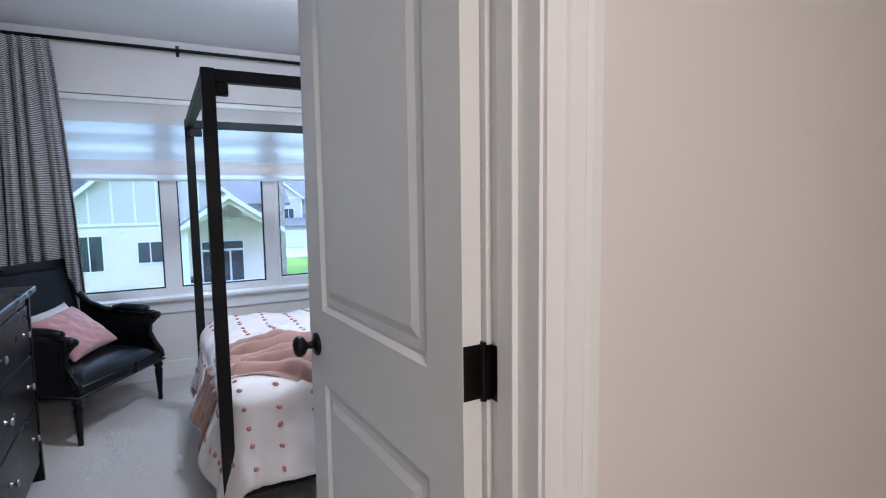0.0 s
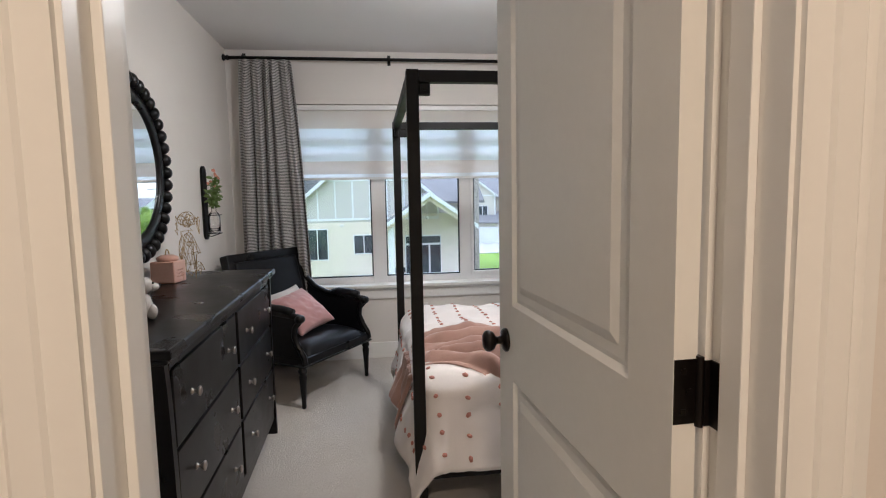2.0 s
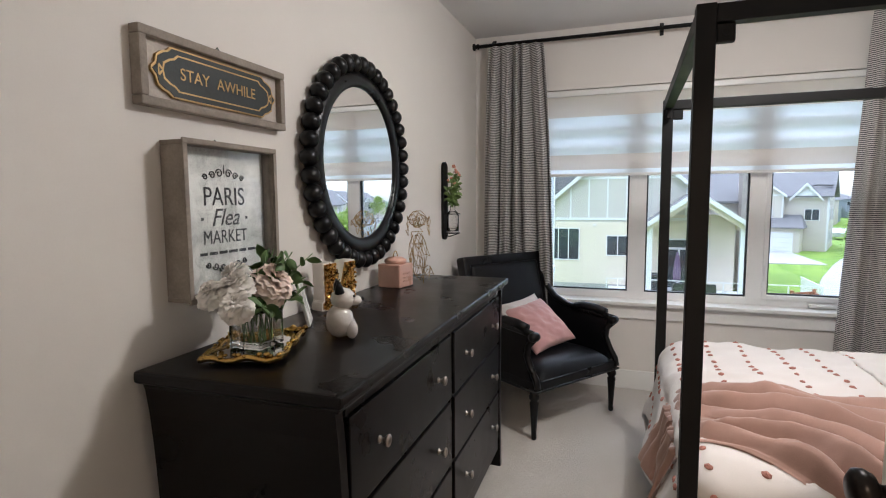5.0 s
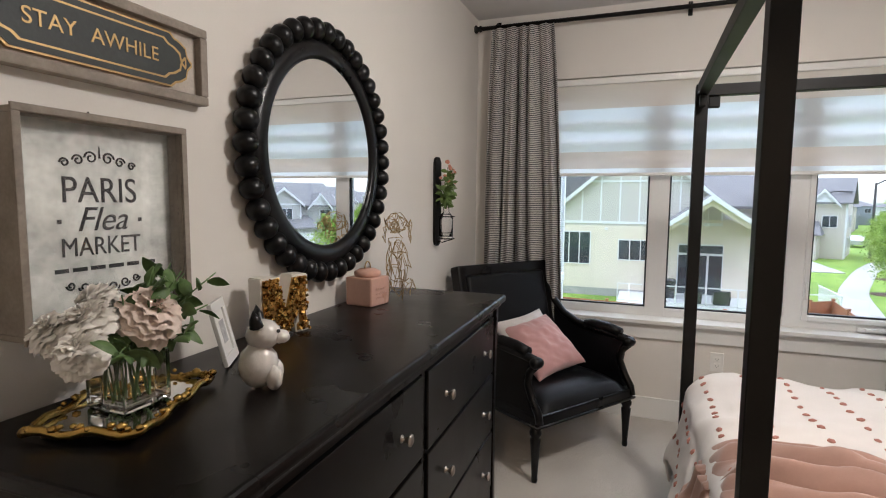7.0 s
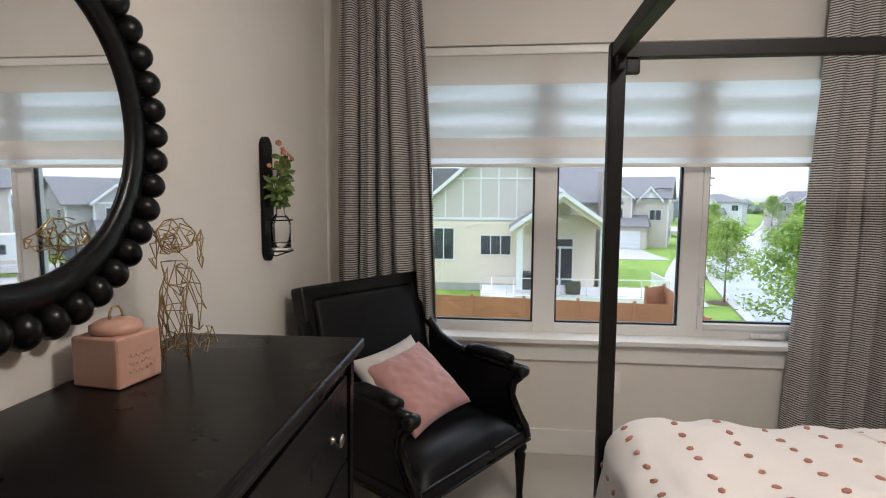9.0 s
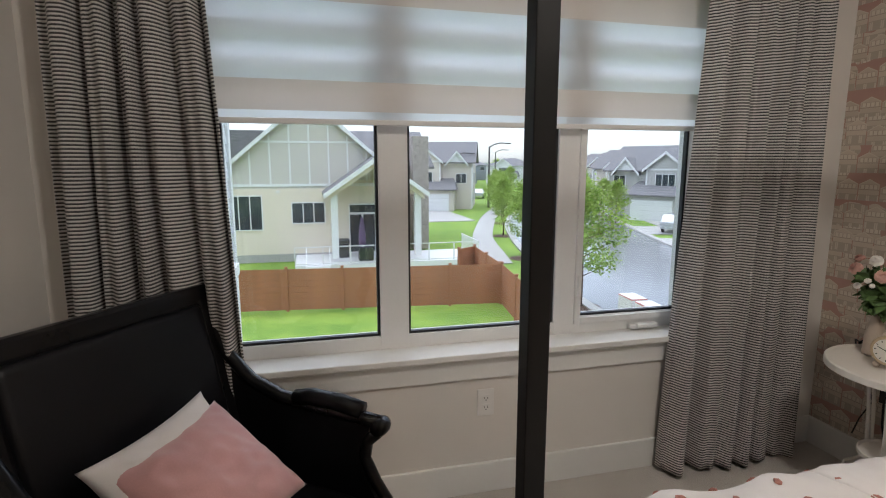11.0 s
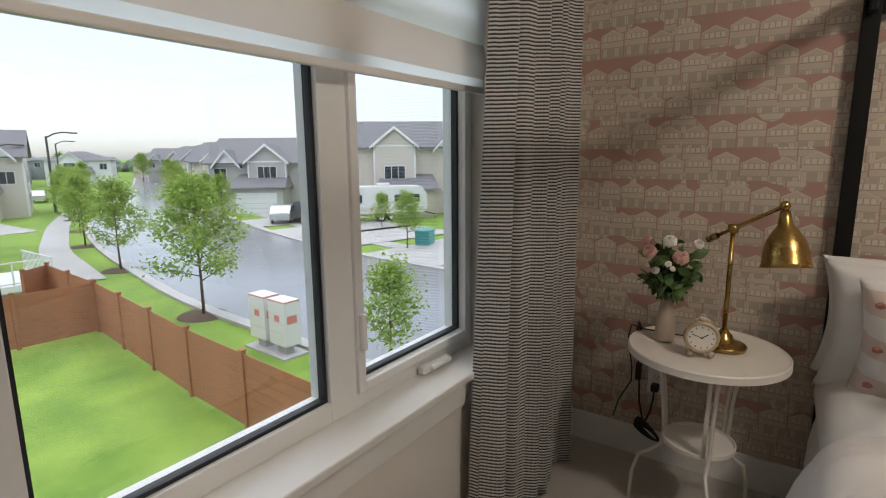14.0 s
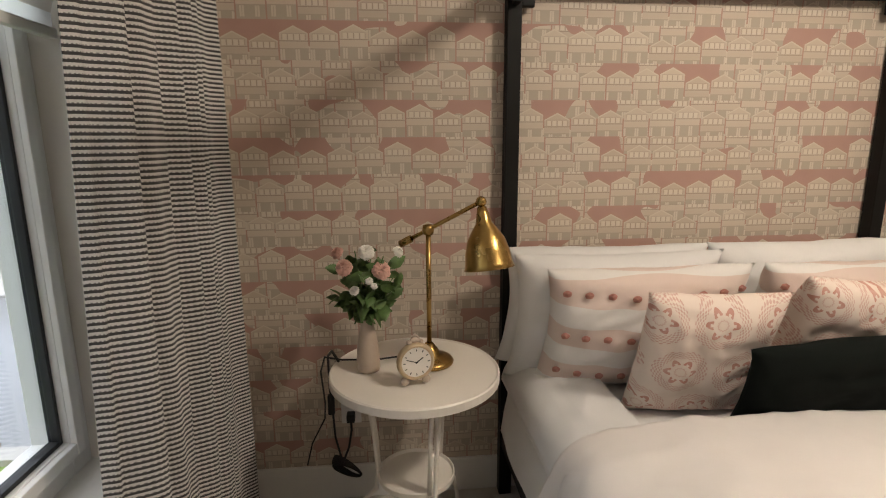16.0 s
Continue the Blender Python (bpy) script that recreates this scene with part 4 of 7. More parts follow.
# ---- brass lamp ----
lamp_t = thing("table_lamp", (1.808, 3.806, NZ), "antique brass swing-arm table lamp with a bell shade", "lamp")
part("base", lathe([(0, 0), (0.070, 0), (0.072, 0.006), (0.066, 0.014), (0.050, 0.020), (0.030, 0.026), (0.026, 0.042), (0.018, 0.050), (0.012, 0.060), (0, 0.062)], seg=40), M_BRASS, lamp_t, smooth=True)
part("stem", tube([(0, 0, 0.05), (0, 0, 0.392)], 0.0075, 14), M_BRASS, lamp_t, smooth=True)
part("joint", lathe([(0, -0.016), (0.014, -0.014), (0.017, -0.004), (0.017, 0.004), (0.014, 0.014), (0, 0.016)], (0, 0, 0.40), 16), M_BRASS, lamp_t, smooth=True)
J, Hd = Vector((0, 0, 0.40)), Vector((-0.088, -0.136, 0.487))
way = (Hd - J).normalized()
part("arm", tube([J - way * 0.10, J, Hd], 0.006, 12), M_BRASS, lamp_t, smooth=True)
part("counterweight", tube([J - way * 0.105, J - way * 0.065], 0.011, 12), M_BRASS, lamp_t, smooth=True)
part("knuckle", ball(Hd, 0.015), M_BRASS, lamp_t, smooth=True)
sh = Matrix.Translation(Hd) @ pose(0, 0, 0, -6, 10, 0)
part("shade", lathe([(0.0, -0.012), (0.012, -0.014), (0.017, -0.034), (0.022, -0.058), (0.034, -0.074), (0.050, -0.100), (0.060, -0.135), (0.064, -0.168), (0.069, -0.180), (0.066, -0.181), (0.060, -0.168), (0.046, -0.104), (0.020, -0.070), (0, -0.066)], seg=40, m=sh), M_BRASS, lamp_t, "spun brass bell shade", True)
part("bulb", ball((0, 0, 0), 0.026, m=sh @ Matrix.Translation((0, 0, -0.115))), M_PLATE, lamp_t, smooth=True)
part("cord", tube([(0.04, 0.05, 0.008), (0.02, 0.16, 0.006), (0.03, 0.26, 0.006), (0.06, 0.315, 0.004), (0.10, 0.335, -0.06), (0.20, 0.34, -0.22), (0.245, 0.35, -0.30), (0.255, 0.40, -0.40), (0.25, 0.42, -0.48)], 0.003, 6), M_CORD, lamp_t, "black flex", True)

# ---- clock ----
clock = thing("alarm_clock", (1.665, 3.855, NZ), "small cream ornate twin-foot alarm clock with a round dial", "clock", rz=194)
cm = pose(0, 0, 0.068, 90, 0, 90)
part("case", lathe([(0, -0.016), (0.044, -0.016), (0.050, -0.008), (0.053, 0.004), (0.050, 0.014), (0.044, 0.017), (0.041, 0.012), (0, 0.012)], seg=40, m=cm), mat("gilt_cream", (0.55, 0.42, 0.27), 0.4, metal=0.3, var=0.2), clock, smooth=True)
part("dial", lathe([(0, 0.0135), (0.041, 0.0135), (0.041, 0.011), (0, 0.011)], seg=40, m=cm), mat("dial_paper", (0.78, 0.74, 0.68), 0.5, var=0.03, bump=0), clock)
for k in range(12):
    a = math.tau * k / 12
    part("dial_mark", bx(-0.0012, 0.031, 0.0137, 0.0012, 0.037, 0.0145), M_SLOT, clock).matrix_basis = cm @ Matrix.Rotation(a, 4, "Z")
for a, l, w in ((-55, 0.022, 0.0016), (-290, 0.030, 0.0011)):
    part("clock_hand", bx(-w, -0.004, 0.0146, w, l, 0.0152), M_SLOT, clock).matrix_basis = cm @ Matrix.Rotation(math.radians(a), 4, "Z")
for y in (-0.03, 0.03):
    part("foot", ball((0, y, 0.012), 0.012, scale=(1, 1, 1)), M_VASE, clock, smooth=True)
b = ball((0, 0, 0.126), 0.010, scale=(0.8, 1.6, 0.8))
ball((0, -0.016, 0.120), 0.008, bm=b)
ball((0, 0.016, 0.120), 0.008, bm=b)
tube([(0, -0.010, 0.132), (0, 0, 0.142), (0, 0.010, 0.132)], 0.003, 6, bm=b)
part("crest", b, M_VASE, clock, smooth=True)


# ---- flowers ----
def petals(at, r, m, parent, seed, rings=4, name="bloom"):
    """A full bloom: shells of cupped petals round a tight heart."""
    rng = random.Random(seed)
    b = bmesh.new()
    ball((0, 0, -0.05 * r), r * 0.5, bm=b, sub=2)
    count = 3 + rings
    for k in range(count):
        f = k / (count - 1)
        p0 = math.radians(6 + 96 * f)
        n = 3 + round(6 * math.sin(min(1.0, 0.25 + f) * math.pi / 2))
        for i in range(n):
            a0 = math.tau * (i + rng.uniform(-0.2, 0.2)) / n + 1.1 * k
            half = math.pi / n * rng.uniform(1.25, 1.6)
            ph, curl = rng.uniform(0, 6), math.radians(rng.uniform(24, 42) * (0.5 + 0.5 * f))
            reach = r * rng.uniform(0.92, 1.06)

            def fn(u, v):
                q = 2 * u - 1
                pol = p0 - math.radians(16) + curl * v * v + 0.07 * math.sin(5 * q + ph) * v
                az = a0 + half * q * (0.55 + 0.45 * v)
                rr = reach * (0.34 + 0.66 * v * (1 - 0.16 * q * q)) * (1 + 0.04 * math.sin(8 * q + ph) * v)
                return (rr * math.sin(pol) * math.cos(az), rr * math.sin(pol) * math.sin(az), 0.85 * rr * math.cos(pol))
            sheet(7, 5, fn, bm=b)
    face = Vector((at[0], at[1], 0))
    face = (face.normalized() * rng.uniform(0.6, 1.1) if face.length > 0.005 else face) + Vector((rng.uniform(-0.2, 0.2), rng.uniform(-0.2, 0.2), 0.9))
    bmesh.ops.transform(b, matrix=Matrix.Translation(at) @ face.to_track_quat("Z", "Y").to_matrix().to_4x4(), verts=b.verts)
    return part(name, b, m, parent, smooth=True)


def leaf_spray(b, root, tip, leaf, n, rng):
    """A stem with paired leaves."""
    root, tip = Vector(root), Vector(tip)
    tube([root, root.lerp(tip, 0.5) + Vector((0, 0, 0.01)), tip], 0.0016, 5, bm=b)
    for i in range(n):
        p = root.lerp(tip, 0.25 + 0.75 * i / n)
        q = Euler((rng.uniform(-1.2, 1.2), rng.uniform(-1.2, 1.2), rng.uniform(0, 6.28))).to_matrix().to_4x4()
        s = leaf * rng.uniform(0.7, 1.2)
        add(b, sheet(3, 4, lambda u, v: ((u - 0.5) * s * 0.55 * math.sin(math.pi * (0.08 + 0.9 * v)), s * v, 0.12 * s * math.sin(3 * v) - 0.15 * s * abs(u - 0.5))), Matrix.Translation(p) @ q)
    return b


vase = thing("flower_vase", (1.775, 3.985, NZ), "slim beige ceramic bottle vase with a posy of silk roses", "vase")
part("vase", lathe([(0, 0), (0.032, 0), (0.034, 0.01), (0.031, 0.07), (0.024, 0.11), (0.018, 0.14), (0.020, 0.155), (0.016, 0.155), (0.014, 0.14), (0, 0.13)], seg=28), M_VASE, vase, smooth=True)
rng = random.Random(12)
b = bmesh.new()
for k in range(22):
    a, e = rng.uniform(0, 6.28), rng.uniform(0.02, 0.09)
    leaf_spray(b, (0, 0, 0.14), (1.3 * e * math.cos(a), 1.3 * e * math.sin(a), rng.uniform(0.21, 0.37)), 0.055, 8, rng)
part("foliage", b, M_LEAF, vase, "dark green silk leaves", True)
for k, (dx, dy, dz, r, m) in enumerate(((-0.05, 0.04, 0.30, 0.026, M_PETALP), (-0.05, -0.035, 0.29, 0.028, M_PETALP), (-0.04, -0.005, 0.335, 0.024, M_PETALW), (-0.065, 0.02, 0.245, 0.014, M_PETALW), (-0.02, 0.055, 0.33, 0.02, M_PETALP), (-0.02, -0.07, 0.33, 0.018, M_PETALW), (-0.07, -0.01, 0.27, 0.012, M_PETALW), (-0.065, -0.02, 0.255, 0.010, M_PETALW))):
    petals((dx * 1.25, dy * 1.3, dz * 1.06), r * 0.95, m, vase, k, 3)

# outlet by the nightstand with a plugged cord


def outlet(at, rz, label):
    o = thing("wall_outlet", at, label, "outlet", rz=rz)
    part("plate", bx(-0.036, -0.006, -0.058, 0.036, 0, 0.058, 0.003), M_PLATE, o)
    for z in (-0.02, 0.02):
        part("socket", bx(-0.017, -0.0085, z - 0.014, 0.017, -0.006, z + 0.014, 0.001), M_PLATE, o)
        b = bx(-0.008, -0.0092, z - 0.004, -0.006, -0.0086, z + 0.005)
        bx(0.006, -0.0092, z - 0.004, 0.008, -0.0086, z + 0.005, bm=b)
        bx(-0.002, -0.0092, z - 0.011, 0.002, -0.0086, z - 0.007, bm=b)
        part("slots", b, M_SLOT, o)
    return o


outlet((0.435, NY, 0.40), 0, "white double wall outlet under the window")
outlet((EX, 4.072, 0.36), -90, "white double wall outlet with a black plug")
plug = thing("power_cord", (EX - 0.012, 4.072, 0.36), "black power cord bundled and plugged into the wall", "cord")
part("plug", bx(-0.035, -0.015, -0.036, 0.003, 0.015, -0.006, 0.005), M_CORD, plug)
part("lead", tube([(-0.03, 0, -0.02), (-0.055, -0.004, -0.05), (-0.05, 0.008, -0.12), (-0.04, 0.03, -0.18)], 0.0042, 6), M_CORD, plug, smooth=True)
part("lead", tube([(-0.30, 0.004, 0.318), (-0.23, 0.03, 0.322), (-0.14, 0.055, 0.27), (-0.06, 0.065, 0.12), (-0.045, 0.06, 0.02), (-0.045, 0.055, -0.08), (-0.04, 0.035, -0.18)], 0.0042, 6), M_CORD, plug, smooth=True)
part("switch", bx(-0.055, 0.052, 0.01, -0.035, 0.076, 0.085, 0.006), M_CORD, plug)
for k in range(5):
    tilt = 0.5 + 0.12 * k
    b = tube([(-0.045 + 0.007 * k, 0.02 + (0.055 + 0.006 * k) * math.cos(a * math.tau / 20) * math.cos(tilt) - 0.016 * math.sin(a * math.tau / 20) * math.sin(tilt), -0.215 + 0.05 * math.cos(a * math.tau / 20) * math.sin(tilt) + 0.016 * math.sin(a * math.tau / 20) * math.cos(tilt)) for a in range(20)], 0.0042, 6, closed=True)
    part("cord_loop", b, M_CORD, plug, smooth=True)

# ---- ceiling fixtures that throw the warm light ----
for name, at, lab in (("ceiling_light", (0.65, 2.55, TOP), "round flush white ceiling light in the bedroom"), ("hall_light", (0.1, -0.75, TOP), "round flush warm ceiling light in the hallway")):
    f = thing(name, at, lab, "ceiling light")
    part("rim", lathe([(0.19, 0), (0.20, -0.006), (0.20, -0.045), (0.188, -0.05), (0.186, -0.02), (0.186, 0)], seg=48), M_WHITEM, f, smooth=True)
    part("diffuser", lathe([(0.186, -0.018), (0.10, -0.030), (0, -0.036), (0, -0.012), (0.186, -0.012)], seg=48), M_GLOW, f, smooth=True)

# ---- wall signs ----
sign = thing("wall_sign", (WX, 1.832, 1.669), "grey wooden framed sign with gold lettering on a dark plaque", "sign")
SW, SH = 0.272, 0.092
M_PLAQUE = mat("dark_green_black", (0.018, 0.024, 0.024), 0.55, var=0.3, scale=20)
M_WASH = mat("whitewashed_board", (0.50, 0.45, 0.40), 0.8, var=0.25, scale=14, fine=140)
M_GILT = mat("gilt_paint", (0.45, 0.30, 0.12), 0.45, metal=0.5, var=0.25)
M_INK = mat("black_ink", (0.03, 0.03, 0.032), 0.8)
part("board", bx(0.006, -SW + 0.015, -SH + 0.015, 0.014, SW - 0.015, SH - 0.015), M_WASH, sign)
for y0, z0, y1, z1 in ((-SW, SH - 0.022, SW, SH), (-SW, -SH, SW, -SH + 0.022), (-SW, -SH + 0.022, -SW + 0.022, SH - 0.022), (SW - 0.022, -SH + 0.022, SW, SH - 0.022)):
    part("frame_strip", bx(0.001, y0, z0, 0.034, y1, z1, 0.004), M_GREYOAK, sign)


def plaque_outline(w, h):
    r = 0.030
    pts = []
    for sx, sz, a0 in ((1, 1, 0), (-1, 1, 90), (-1, -1, 180), (1, -1, 270)):
        cx, cz = sx * (w - r), sz * (h - r)
        seq = [(w, h - 1.9 * r), (w - 0.4 * r, h - 1.5 * r), (w - 0.55 * r, h - 0.85 * r), (w - 1.1 * r, h - 0.5 * r), (w - 1.6 * r, h - 0.35 * r), (w - 2.0 * r, h)]
        if sx * sz < 0:
            seq = seq[::-1]
        pts += [(sx * px, sz * pz) for px, pz in seq]
    return pts


def on_wall(b):
    """Turns a thing built facing -y to face +x, its local x running to -y ... +y along the wall."""
    bmesh.ops.transform(b, matrix=pose(0, 0, 0, 0, 0, 90), verts=b.verts)
    bmesh.ops.recalc_face_normals(b, faces=b.faces)
    return b


part("plaque_edge", on_wall(prism(plaque_outline(0.232, 0.062), -0.022, -0.014)), M_GILT, sign, "gold plaque border")
part("plaque", on_wall(prism(plaque_outline(0.228, 0.058), -0.0235, -0.022)), M_PLAQUE, sign, "dark plaque face")
b = bmesh.new()
for o in (0.214,):
    out, inn = plaque_outline(o, 0.046), plaque_outline(o - 0.004, 0.042)
    n = len(out)
    for i in range(n):
        j = (i + 1) % n
        b.faces.new([b.verts.new((px, -0.0240, pz)) for px, pz in (out[i], out[j], inn[j], inn[i])])
part("plaque_line", on_wall(b), M_GILT, sign, "thin gold line")


def letters(text, size, m, parent, at, depth=0.0006, squash=1.0, shear=0.0, name="lettering"):
    """Words in the built-in font, standing on the west wall; at is (out, along, up) of their middle."""
    cu = bpy.data.curves.new(name, "FONT")
    cu.body, cu.size, cu.extrude, cu.align_x, cu.align_y, cu.shear = text, size, depth, "CENTER", "CENTER", shear
    tmp = bpy.data.objects.new(name, cu)
    scene.collection.objects.link(tmp)
    bpy.context.view_layer.update()
    me = bpy.data.meshes.new_from_object(tmp.evaluated_get(bpy.context.evaluated_depsgraph_get()))
    bpy.data.objects.remove(tmp)
    me.transform(Matrix.Translation(at) @ pose(0, 0, 0, 90, 0, 90) @ Matrix.Diagonal((squash, 1, 1, 1)))
    me.materials.clear()
    me.materials.append(m)
    ob = new(name, me)
    ob.parent = parent
    return ob


letters("STAY", 0.043, M_GILT, sign, (0.0245, -0.098, 0.0))
letters("AWHILE", 0.043, M_GILT, sign, (0.0245, 0.058, 0.0))
part("hanger", tube([(0.012, -0.012, SH), (0.012, 0, SH + 0.013), (0.012, 0.012, SH)], 0.0018, 6), M_BLACK, sign)

box = thing("shadow_box", (WX, 1.806, 1.298), "deep grey wooden box frame with a printed market sign", "picture frame")
PW, PH, PD = 0.176, 0.204, 0.074
for y0, z0, y1, z1 in ((-PW, PH - 0.012, PW, PH), (-PW, -PH, PW, -PH + 0.012), (-PW, -PH + 0.012, -PW + 0.012, PH - 0.012), (PW - 0.012, -PH + 0.012, PW, PH - 0.012)):
    part("frame_board", bx(0.001, y0, z0, PD, y1, z1, 0.002), M_GREYOAK, box)
M_PRINT = mat("aged_print", (0.44, 0.44, 0.41), 0.6, var=0.45, scale=11, fine=50, bump=0.05)
part("print", bx(0.030, -PW + 0.012, -PH + 0.012, 0.036, PW - 0.012, PH - 0.012), M_PRINT, box, "aged white printed sheet")
part("front_lip", bx(PD, -PW - 0.004, PH - 0.010, PD + 0.006, PW + 0.004, PH + 0.004, 0.002), M_GREYOAK, box)
part("front_lip", bx(PD, -PW - 0.004, -PH - 0.004, PD + 0.006, PW + 0.004, -PH + 0.010, 0.002), M_GREYOAK, box)
part("front_lip", bx(PD, -PW - 0.004, -PH + 0.010, PD + 0.006, -PW + 0.010, PH - 0.010, 0.002), M_GREYOAK, box)
part("front_lip", bx(PD, PW - 0.010, -PH + 0.010, PD + 0.006, PW + 0.004, PH - 0.010, 0.002), M_GREYOAK, box)
letters("PARIS", 0.072, M_INK, box, (0.0365, 0, 0.062), squash=0.9)
letters("Flea", 0.068, M_INK, box, (0.0365, 0, 0.005), squash=1.0, shear=0.35)
letters("MARKET", 0.052, M_INK, box, (0.0365, 0, -0.048), squash=0.86)
for y in (-0.085, 0.085):
    part("dot", bx(0.036, y - 0.004, 0.0, 0.0372, y + 0.004, 0.008), M_INK, box)
rng = random.Random(5)
y = -0.098
while y < 0.09:
    w = rng.uniform(0.012, 0.034)
    part("small_print", bx(0.036, y, -0.094, 0.0372, y + w, -0.086), M_INK, box)
    y += w + 0.008
for zc, s in ((0.128, 1), (-0.132, -1)):
    b = bmesh.new()
    for side in (-1, 1):
        for k in range(3):
            r0 = 0.013 - 0.002 * k
            cy = side * (0.018 + 0.026 * k)
            tube([(0.0372, cy + side * (r0 * (1 - a / 26)) * math.cos(a * 0.42), zc - 0.006 * k * s + (r0 * (1 - a / 26)) * math.sin(a * 0.42) * s) for a in range(20)], 0.0018, 5, bm=b)
    tube([(0.0372, 0, zc), (0.0372, 0, zc + 0.024 * s)], 0.002, 5, bm=b, taper=0.0006)
    part("scroll_ornament", b, M_INK, box, "black scrollwork print")
pane = part("glass", bx(0.062, -PW + 0.012, -PH + 0.012, 0.064, PW - 0.012, PH - 0.012), M_GLASS, box)
pane.visible_shadow = False
part("hanger", tube([(0.012, -0.014, PH), (0.012, 0, PH + 0.016), (0.012, 0.014, PH)], 0.0018, 6), M_BLACK, box)

# ---- wall sconce with a glass bottle ----
sc = thing("wall_sconce", (WX, 3.75, 1.34), "black wall plaque holding a bottle of trailing flowers", "wall planter")
pts = [(0.042 * math.cos(a * math.pi / 12), 0.20 + 0.042 * math.sin(a * math.pi / 12)) for a in range(13)] + [(0.042 * math.cos(math.pi + a * math.pi / 12), -0.20 + 0.042 * math.sin(math.pi + a * math.pi / 12)) for a in range(13)]
part("back_plate", on_wall(prism(pts, -0.016, -0.001)), M_BLACK, sc)
for z in (-0.08, -0.20):
    part("ring", tube([(0.062 + 0.045 * math.cos(a * math.tau / 24), 0.045 * math.sin(a * math.tau / 24), z) for a in range(24)], 0.003, 6, closed=True), M_BLACK, sc, smooth=True)
part("holder_base", tube([(0.012, 0.0, -0.215), (0.04, 0, -0.222), (0.107, 0, -0.20)], 0.003, 6), M_BLACK, sc)
part("bottle", lathe([(0, -0.198), (0.036, -0.198), (0.038, -0.19), (0.038, -0.09), (0.030, -0.07), (0.016, -0.055), (0.016, -0.03), (0.019, -0.028), (0.014, -0.028), (0.014, -0.055), (0.034, -0.095), (0.034, -0.188), (0, -0.190)], (0.062, 0, 0), 28), M_GLASS, sc, "clear glass bottle", True).visible_shadow = False
rng = random.Random(31)
b = bmesh.new()
for k in range(18):
    leaf_spray(b, (0.062, 0, -0.04), (0.06 + rng.uniform(-0.02, 0.05), rng.uniform(-0.07, 0.06), rng.uniform(0.03, 0.19)), 0.04, 7, rng)
part("foliage", b, mat("fresh_leaf", (0.13, 0.20, 0.05), 0.55, var=0.4, scale=20), sc, "green silk leaves", True)
M_CORAL = mat("coral_petal", (0.66, 0.30, 0.21), 0.7, var=0.25, scale=30)
for k in range(12):
    petals((0.06 + rng.uniform(-0.01, 0.05), rng.uniform(-0.11, 0.07), rng.uniform(0.10, 0.23)), rng.uniform(0.009, 0.014), M_CORAL, sc, k + 40, 1)

# ---- on the dresser ----
tray = thing("gold_tray", (-0.885, 1.725, DZT), "mirrored tray with an ornate gilded edge on the dresser", "tray", rz=22)
tray.scale = (0.66, 0.68, 0.8)
part("mirror_base", bx(-0.13, -0.19, 0.012, 0.13, 0.19, 0.018), M_MIRROR, tray)
rng = random.Random(6)
b = bmesh.new()
per = [(-0.14 + 0.28 * i / 12, -0.20) for i in range(13)] + [(0.14, -0.20 + 0.40 * i / 16) for i in range(1, 17)] + [(0.14 - 0.28 * i / 12, 0.20) for i in range(1, 13)] + [(-0.14, 0.20 - 0.40 * i / 16) for i in range(1, 16)]
tube([(px, py, 0.022 + 0.006 * math.sin(i * 1.1)) for i, (px, py) in enumerate(per)], 0.010, 8, bm=b, closed=True)
for i, (px, py) in enumerate(per):
    ball((px + rng.uniform(-0.006, 0.006), py + rng.uniform(-0.006, 0.006), 0.026 + rng.uniform(-0.004, 0.012)), rng.uniform(0.007, 0.015), bm=b, sub=1, scale=(1, 1, 0.7))
part("gilded_rim", b, mat("bright_gilt", (0.55, 0.36, 0.10), 0.25, metal=1.0, var=0.3, bump=0.2), tray, smooth=True)
for sx in (-0.11, 0.11):
    for sy in (-0.17, 0.17):
        part("foot", ball((sx, sy, 0.008), 0.010, scale=(1, 1, 0.8)), M_GOLD, tray, smooth=True)
pot = thing("flower_arrangement", (-0.885, 1.725, DZT + 0.015), "cream peonies and greenery in a square glass vase", "flowers")
b = bx(-0.055, -0.055, 0, 0.055, 0.055, 0.10, 0.006)
bx(-0.048, -0.048, 0.012, 0.048, 0.048, 0.0995, 0.004, bm=b)
part("glass_vase", b, M_GLASS, pot, "thick square glass vase").visible_shadow = False
rng = random.Random(77)
b = bmesh.new()
for k in range(9):
    a = rng.uniform(0, 6.28)
    tube([(0.02 * math.cos(a), 0.02 * math.sin(a), 0.015), (0.03 * math.cos(a + 1), 0.03 * math.sin(a + 1), 0.12)], 0.003, 5, bm=b)
for k in range(24):
    a, e = rng.uniform(-0.9, 2.6), rng.uniform(0.05, 0.17)
    leaf_spray(b, (0.01, 0, 0.10), (e * math.cos(a), e * 1.15 * math.sin(a), rng.uniform(0.11, 0.26)), 0.055, 7, rng)
part("foliage", b, M_LEAF, pot, "green silk leaves", True)
for k, (dx, dy, dz, r) in enumerate(((0.045, 0.015, 0.165, 0.066), (0.0, -0.075, 0.165, 0.056), (0.03, -0.115, 0.125, 0.050), (-0.05, -0.02, 0.19, 0.048), (-0.06, -0.105, 0.15, 0.046), (-0.03, 0.08, 0.165, 0.036))):
    petals((dx, dy, dz), r, M_PETALW if k else mat("pale_blush_petal", (0.80, 0.66, 0.58), 0.7, var=0.08, scale=30), pot, k, 4)

